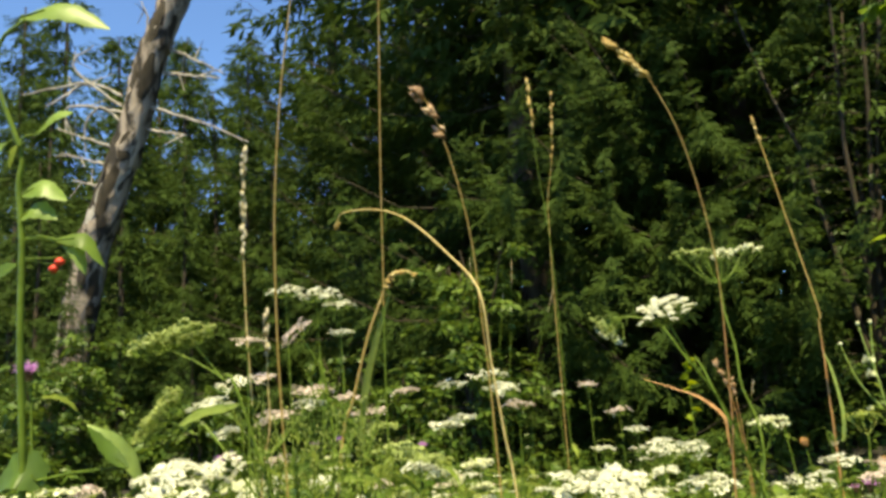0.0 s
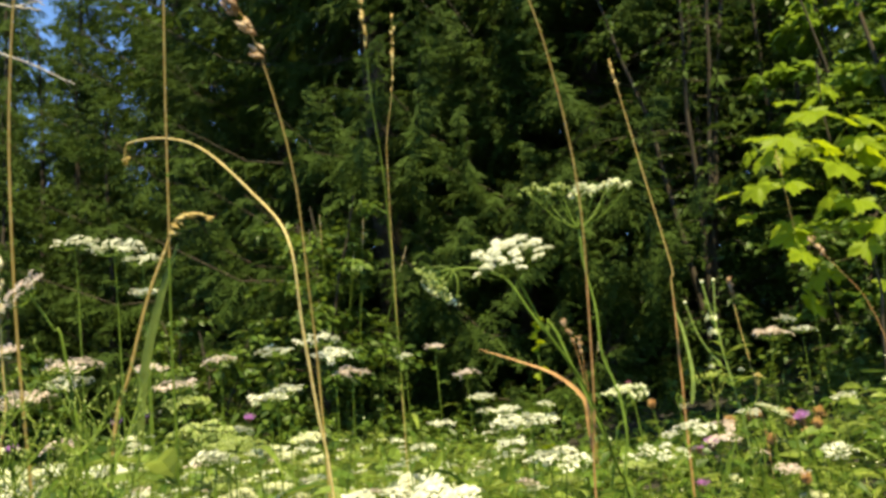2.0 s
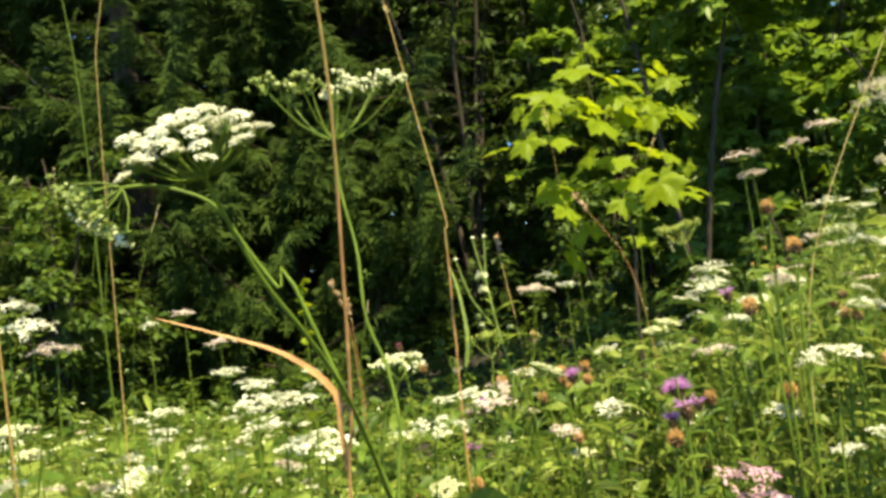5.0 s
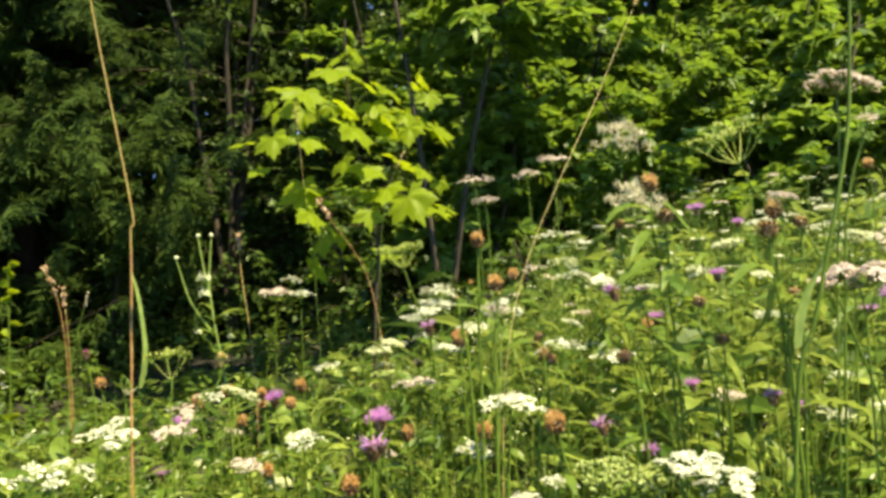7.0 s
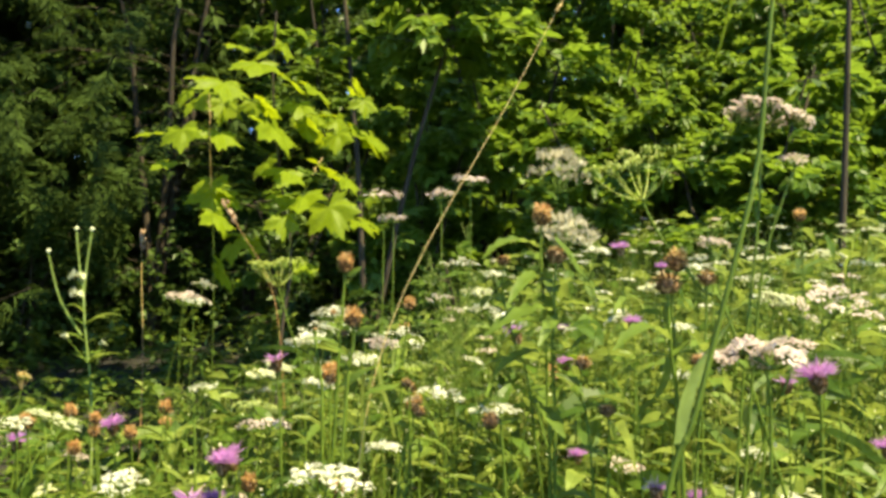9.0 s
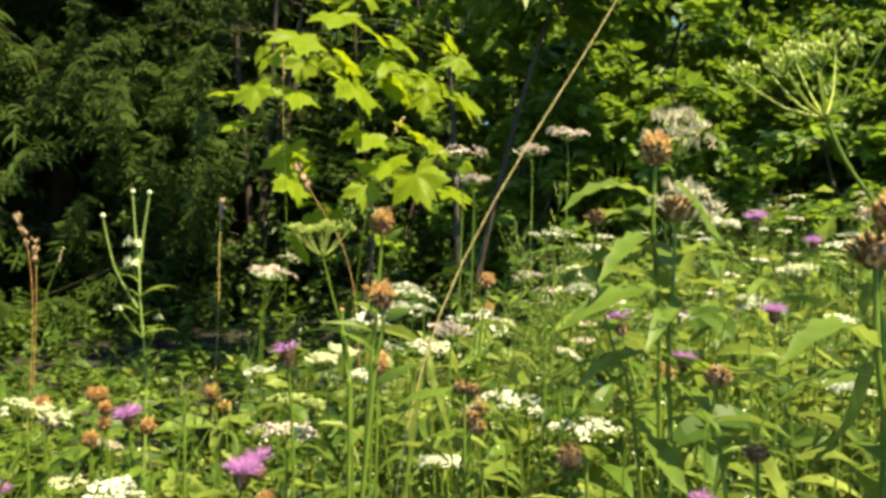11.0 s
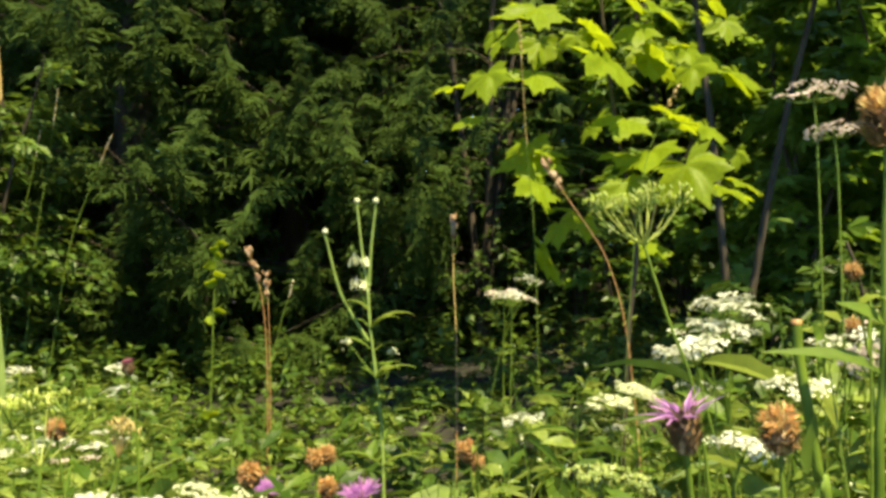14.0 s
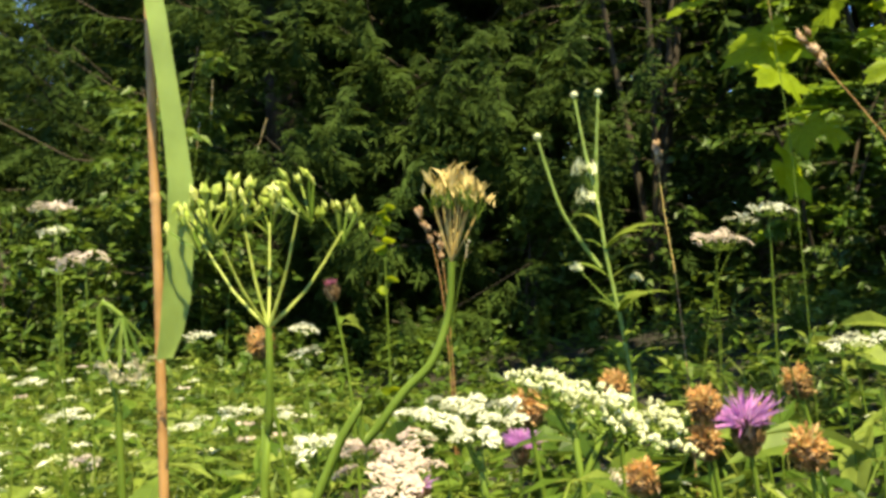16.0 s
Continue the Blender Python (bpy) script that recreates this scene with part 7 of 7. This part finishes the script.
knapweed([(1.323, 1.257, 0.149), (1.317, 1.258, 0.340), (1.309, 1.259, 0.525), (1.301, 1.260, 0.600)], "open", 0.88, 158, leaves=3)
knapweed([(1.460, 1.400, 0.180), (1.453, 1.401, 0.413), (1.443, 1.402, 0.639), (1.434, 1.403, 0.725)], "open", 0.95, 159, leaves=3)
knapweed([(1.437, 1.290, 0.173), (1.431, 1.292, 0.396), (1.422, 1.294, 0.612), (1.414, 1.296, 0.693)], "open", 0.71, 160, leaves=3)
knapweed([(0.975, 0.894, 0.070), (0.971, 0.895, 0.248), (0.965, 0.897, 0.418), (0.961, 0.898, 0.464)], "open", 0.61, 161, leaves=3)
knapweed([(1.107, 0.792, 0.086), (1.103, 0.793, 0.282), (1.096, 0.795, 0.470), (1.092, 0.796, 0.516)], "open", 0.67, 162, leaves=3)
knapweed([(0.969, 1.028, 0.072), (0.963, 1.029, 0.253), (0.955, 1.030, 0.426), (0.949, 1.031, 0.478)], "open", 0.60, 163, leaves=3)
knapweed([(1.132, 0.899, 0.094), (1.126, 0.900, 0.304), (1.118, 0.902, 0.507), (1.113, 0.903, 0.559)], "fading", 0.74, 164, leaves=3)
knapweed([(0.866, 0.851, 0.056), (0.861, 0.852, 0.259), (0.853, 0.854, 0.453), (0.849, 0.855, 0.494)], "fading", 0.68, 165, leaves=3)
knapweed([(0.673, 0.873, 0.042), (0.666, 0.874, 0.254), (0.656, 0.877, 0.457), (0.652, 0.878, 0.491)], "fading", 0.64, 166, leaves=3)
knapweed([(0.619, 1.166, 0.036), (0.614, 1.167, 0.217), (0.606, 1.169, 0.390), (0.601, 1.170, 0.436)], "fading", 0.70, 167, leaves=3)
knapweed([(0.893, 1.209, 0.066), (0.887, 1.210, 0.265), (0.879, 1.211, 0.456), (0.873, 1.212, 0.513)], "withered", 0.73, 168, leaves=3)
knapweed([(1.234, 0.942, 0.115), (1.226, 0.943, 0.404), (1.214, 0.945, 0.687), (1.208, 0.946, 0.745)], "withered", 0.67, 169, leaves=3)
knapweed([(-0.503, 1.584, 0.004), (-0.502, 1.575, 0.239), (-0.501, 1.562, 0.463), (-0.500, 1.551, 0.543)], "open", 0.71, 170, leaves=3)
knapweed([(-0.554, 1.585, 0.002), (-0.553, 1.576, 0.236), (-0.552, 1.562, 0.459), (-0.551, 1.550, 0.539)], "open", 0.60, 171, leaves=3)
knapweed([(-0.380, 1.793, 0.004), (-0.379, 1.785, 0.219), (-0.378, 1.773, 0.424), (-0.377, 1.760, 0.515)], "open", 0.67, 172, leaves=3)
knapweed([(-0.680, 1.484, -0.008), (-0.679, 1.475, 0.222), (-0.678, 1.461, 0.442), (-0.677, 1.450, 0.516)], "open", 0.66, 173, leaves=3)
knapweed([(-0.421, 0.915, -0.001), (-0.420, 0.901, 0.253), (-0.418, 0.881, 0.499), (-0.417, 0.871, 0.550)], "open", 0.68, 174, leaves=3)
knapweed([(-0.571, 0.774, -0.020), (-0.567, 0.756, 0.301), (-0.561, 0.730, 0.613), (-0.559, 0.721, 0.658)], "open", 0.71, 175, leaves=3)
knapweed([(0.648, 1.818, 0.043), (0.643, 1.816, 0.216), (0.637, 1.813, 0.381), (0.633, 1.811, 0.424)], "withered", 1.00, 176, leaves=3)
knapweed([(0.623, 1.739, 0.038), (0.620, 1.736, 0.233), (0.616, 1.732, 0.419), (0.615, 1.731, 0.439)], "withered", 0.83, 177, leaves=3)
knapweed([(0.673, 1.600, 0.043), (0.664, 1.602, 0.192), (0.655, 1.604, 0.341), (0.643, 1.600, 0.431)], "open", 0.99, 178, leaves=5, leaf_len=0.04)
knapweed([(0.644, 1.577, 0.039), (0.635, 1.579, 0.200), (0.626, 1.581, 0.362), (0.614, 1.577, 0.452)], "withered", 0.76, 179, leaves=3)
knapweed([(0.644, 1.578, 0.039), (0.635, 1.580, 0.192), (0.626, 1.582, 0.345), (0.614, 1.578, 0.435)], "withered", 0.76, 180, leaves=3)
knapweed([(0.691, 1.579, 0.045), (0.682, 1.581, 0.191), (0.673, 1.583, 0.338), (0.661, 1.579, 0.428)], "withered", 0.90, 181, leaves=4, leaf_len=0.04)
knapweed([(0.587, 1.721, 0.033), (0.578, 1.723, 0.185), (0.569, 1.725, 0.336), (0.557, 1.721, 0.426)], "withered", 1.14, 182, leaves=3)
knapweed([(0.640, 1.664, 0.039), (0.631, 1.666, 0.173), (0.622, 1.668, 0.306), (0.610, 1.664, 0.396)], "withered", 0.90, 183, leaves=3)
knapweed([(0.912, 2.125, 0.092), (0.903, 2.127, 0.170), (0.894, 2.129, 0.247), (0.882, 2.125, 0.337)], "withered", 1.24, 184, leaves=3)
knapweed([(0.519, 1.713, 0.025), (0.510, 1.715, 0.160), (0.501, 1.717, 0.294), (0.489, 1.713, 0.384)], "fading", 0.72, 185, leaves=3)
knapweed([(0.449, 1.922, 0.019), (0.440, 1.924, 0.216), (0.431, 1.926, 0.414), (0.419, 1.922, 0.504)], "bud", 0.9, 186, leaves=4, leaf_len=0.04)
knapweed([(0.432, 1.682, 0.017), (0.423, 1.684, 0.203), (0.414, 1.686, 0.389), (0.402, 1.682, 0.479)], "withered", 0.81, 187, leaves=3)
grass_stalk([(0.402, 1.499, 0.018), (0.403, 1.496, 0.253), (0.405, 1.490, 0.477), (0.406, 1.487, 0.528), (0.406, 1.485, 0.569), (0.407, 1.481, 0.630), (0.407, 1.479, 0.658), (0.407, 1.477, 0.706), (0.409, 1.475, 0.729), (0.381, 1.485, 0.913), (0.354, 1.495, 1.096)], rad=0.0021, rusty=0.62, head=(0.05, 16))
blade_leaf([(0.412, 1.472, 0.499), (0.416, 1.471, 0.514), (0.419, 1.469, 0.547), (0.417, 1.467, 0.575), (0.413, 1.466, 0.608), (0.409, 1.466, 0.630), (0.406, 1.465, 0.641), (0.404, 1.465, 0.649)], [0.0048, 0.0084, 0.0074, 0.0058, 0.0056, 0.0048, 0.0032, 0.0012], M_BLADE, "broad pale green grass blade standing by its stalk", "grass_blade", LAST[0])
grass_stalk([(0.669, 0.747, 0.054), (0.679, 0.737, 0.290), (0.689, 0.727, 0.527), (0.698, 0.716, 0.587), (0.707, 0.706, 0.648), (0.716, 0.696, 0.714), (0.717, 0.692, 0.769), (0.717, 0.688, 0.832), (0.716, 0.684, 0.908)], green=1.0, rad=0.0022, head=(0.04, 8))
blade_leaf([(0.753, 0.766, 0.561), (0.755, 0.764, 0.584), (0.760, 0.760, 0.605), (0.768, 0.754, 0.622), (0.778, 0.747, 0.639)], [0.0060, 0.0098, 0.0104, 0.0080, 0.0014], M_BLADE, "pale green grass leaf arching from a tall stalk", "grass_leaf", LAST[0], side=(0.92, -0.31, 0.26))
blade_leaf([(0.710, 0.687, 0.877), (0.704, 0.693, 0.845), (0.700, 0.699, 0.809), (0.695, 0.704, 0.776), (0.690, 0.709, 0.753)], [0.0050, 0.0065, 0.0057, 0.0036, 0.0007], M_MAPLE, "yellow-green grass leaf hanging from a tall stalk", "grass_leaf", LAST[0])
blade_leaf([(0.866, 1.245, 0.472), (0.858, 1.248, 0.507), (0.847, 1.252, 0.534), (0.838, 1.255, 0.551), (0.824, 1.260, 0.310), (0.815, 1.263, 0.056)], [0.0040, 0.0067, 0.0055, 0.0016], M_GRASS, "pale yellowing grass leaf among the herbs", "grass_leaf", None)
blade_leaf([(0.845, 1.284, 0.485), (0.843, 1.285, 0.514), (0.844, 1.284, 0.542), (0.845, 1.283, 0.306), (0.846, 1.282, 0.061)], [0.0042, 0.0063, 0.0025], M_GRASS, "pale yellowing grass leaf among the herbs", "grass_leaf", None)
grass_stalk([(0.79, 1.2, 0.044), (0.785, 1.2, 0.33), (0.815, 1.191, 0.60), (0.947, 1.156, 0.876), (1.02, 1.135, 1.03)], rad=0.0009, head=(0.05, 8))
grass_stalk([(-0.602, 4.996, 0.019), (-0.584, 4.987, 0.403), (-0.557, 4.974, 0.779), (-0.512, 4.952, 1.045), (-0.468, 4.929, 1.333)], green=0.9, rad=0.0035, head=(0.16, 40), pale=True)
grass_stalk([(-0.510, 4.981, 0.015), (-0.497, 4.973, 0.402), (-0.478, 4.961, 0.780), (-0.436, 4.935, 1.127), (-0.401, 4.910, 1.486)], green=0.9, rad=0.0035, head=(0.16, 40), pale=True)
grass_stalk([(-0.406, 4.964, 0.009), (-0.372, 4.953, 0.399), (-0.321, 4.936, 0.784), (-0.237, 4.908, 1.051), (-0.152, 4.881, 1.292)], green=0.9, rad=0.0035, head=(0.16, 40), pale=True)
grass_stalk([(-0.679, 5.007, 0.021), (-0.678, 5.001, 0.417), (-0.676, 4.992, 0.803), (-0.672, 4.974, 1.122), (-0.671, 4.950, 1.547)], green=0.9, rad=0.0035, head=(0.16, 40), pale=True)
grass_stalk([(0.969, 2.595, 0.091), (0.971, 2.607, 0.205), (0.974, 2.625, 0.309), (0.987, 2.698, 0.487), (0.995, 2.773, 0.635), (1.008, 2.847, 0.780)], rusty=0.6, rad=0.0016, head=(0.07, 30), clumps=True)
grass_stalk([(0.590, 3.406, 0.023), (0.588, 3.404, 0.176), (0.575, 3.392, 0.440), (0.551, 3.386, 0.604), (0.515, 3.387, 0.703)], rusty=0.9, rad=0.0022, head=(0.12, 36), clumps=True)
grass_stalk([(0.598, 3.405, 0.023), (0.596, 3.403, 0.176), (0.585, 3.390, 0.440), (0.569, 3.382, 0.638)], rusty=0.9, rad=0.0022, head=(0.08, 20), clumps=True)
grass_stalk([(0.570, 3.402, 0.022), (0.579, 3.398, 0.204), (0.593, 3.392, 0.374), (0.619, 3.381, 0.507), (0.648, 3.370, 0.623)], green=1.0, rad=0.002, head=(0.05, 10), pale=True)
grass_stalk([(1.235, 2.273, 0.136), (1.217, 2.273, 0.347), (1.189, 2.273, 0.553), (1.153, 2.273, 0.665), (1.115, 2.276, 0.725), (1.071, 2.279, 0.784), (1.041, 2.282, 0.832)], rusty=0.9, rad=0.0016, head=(0.06, 16), clumps=True)
grass_stalk([(1.135, 2.185, 0.126), (1.142, 2.179, 0.408), (1.153, 2.171, 0.677), (1.166, 2.161, 0.815), (1.194, 2.152, 0.902), (1.214, 2.146, 0.947)], green=0.8, rad=0.0010, head=(0.04, 6))
grass_stalk([(1.065, 2.347, 0.112), (1.056, 2.344, 0.402), (1.042, 2.340, 0.684), (1.022, 2.334, 0.858), (1.010, 2.329, 0.974), (0.999, 2.325, 1.090)], green=0.6, rad=0.0010, head=(0.06, 14))
button_plant([(0.751, 2.140, 0.066), (0.748, 2.145, 0.218), (0.743, 2.152, 0.362), (0.737, 2.161, 0.439), (0.722, 2.170, 0.542), (0.717, 2.179, 0.606), (0.708, 2.190, 0.664), (0.699, 2.199, 0.738)], [(0.722, 2.203, 0.611), (0.723, 2.199, 0.665), (0.728, 2.195, 0.739)], [(0.724, 2.207, 0.525), (0.700, 2.209, 0.561), (0.676, 2.210, 0.606), (0.652, 2.209, 0.689)])
feathery_herb([(-0.279, 0.752, 0.006), (-0.276, 0.738, 0.263), (-0.273, 0.717, 0.511), (-0.272, 0.711, 0.541), (-0.272, 0.705, 0.572)], 50)
feathery_herb([(-0.274, 0.751, 0.007), (-0.263, 0.740, 0.264), (-0.245, 0.722, 0.509), (-0.239, 0.716, 0.544), (-0.236, 0.711, 0.574)], 51)
feathery_herb([(-0.235, 0.763, 0.010), (-0.228, 0.749, 0.261), (-0.218, 0.729, 0.502), (-0.215, 0.723, 0.532), (-0.209, 0.718, 0.562)], 52)
feathery_herb([(-0.307, 0.748, 0.004), (-0.303, 0.734, 0.260), (-0.297, 0.714, 0.507), (-0.295, 0.707, 0.543), (-0.297, 0.700, 0.574)], 53)
feathery_herb([(0.666, 1.279, 0.039), (0.656, 1.281, 0.270), (0.642, 1.284, 0.494), (0.637, 1.285, 0.527)], 60, 0.011)
feathery_herb([(1.143, 1.477, 0.131), (1.133, 1.472, 0.365), (1.123, 1.467, 0.600), (1.108, 1.469, 0.665)], 62, 0.045)
feathery_herb([(1.123, 1.444, 0.126), (1.113, 1.439, 0.321), (1.103, 1.434, 0.516), (1.089, 1.436, 0.577)], 64, 0.040)
feathery_herb([(1.144, 1.501, 0.132), (1.134, 1.496, 0.303), (1.124, 1.491, 0.474), (1.109, 1.494, 0.541)], 65, 0.045)
CLIMBER = [(0.416, 3.530, 0.014), (0.415, 3.528, 0.184), (0.415, 3.524, 0.344), (0.414, 3.515, 0.499), (0.414, 3.508, 0.637), (0.415, 3.503, 0.723)]
climbing_vine()
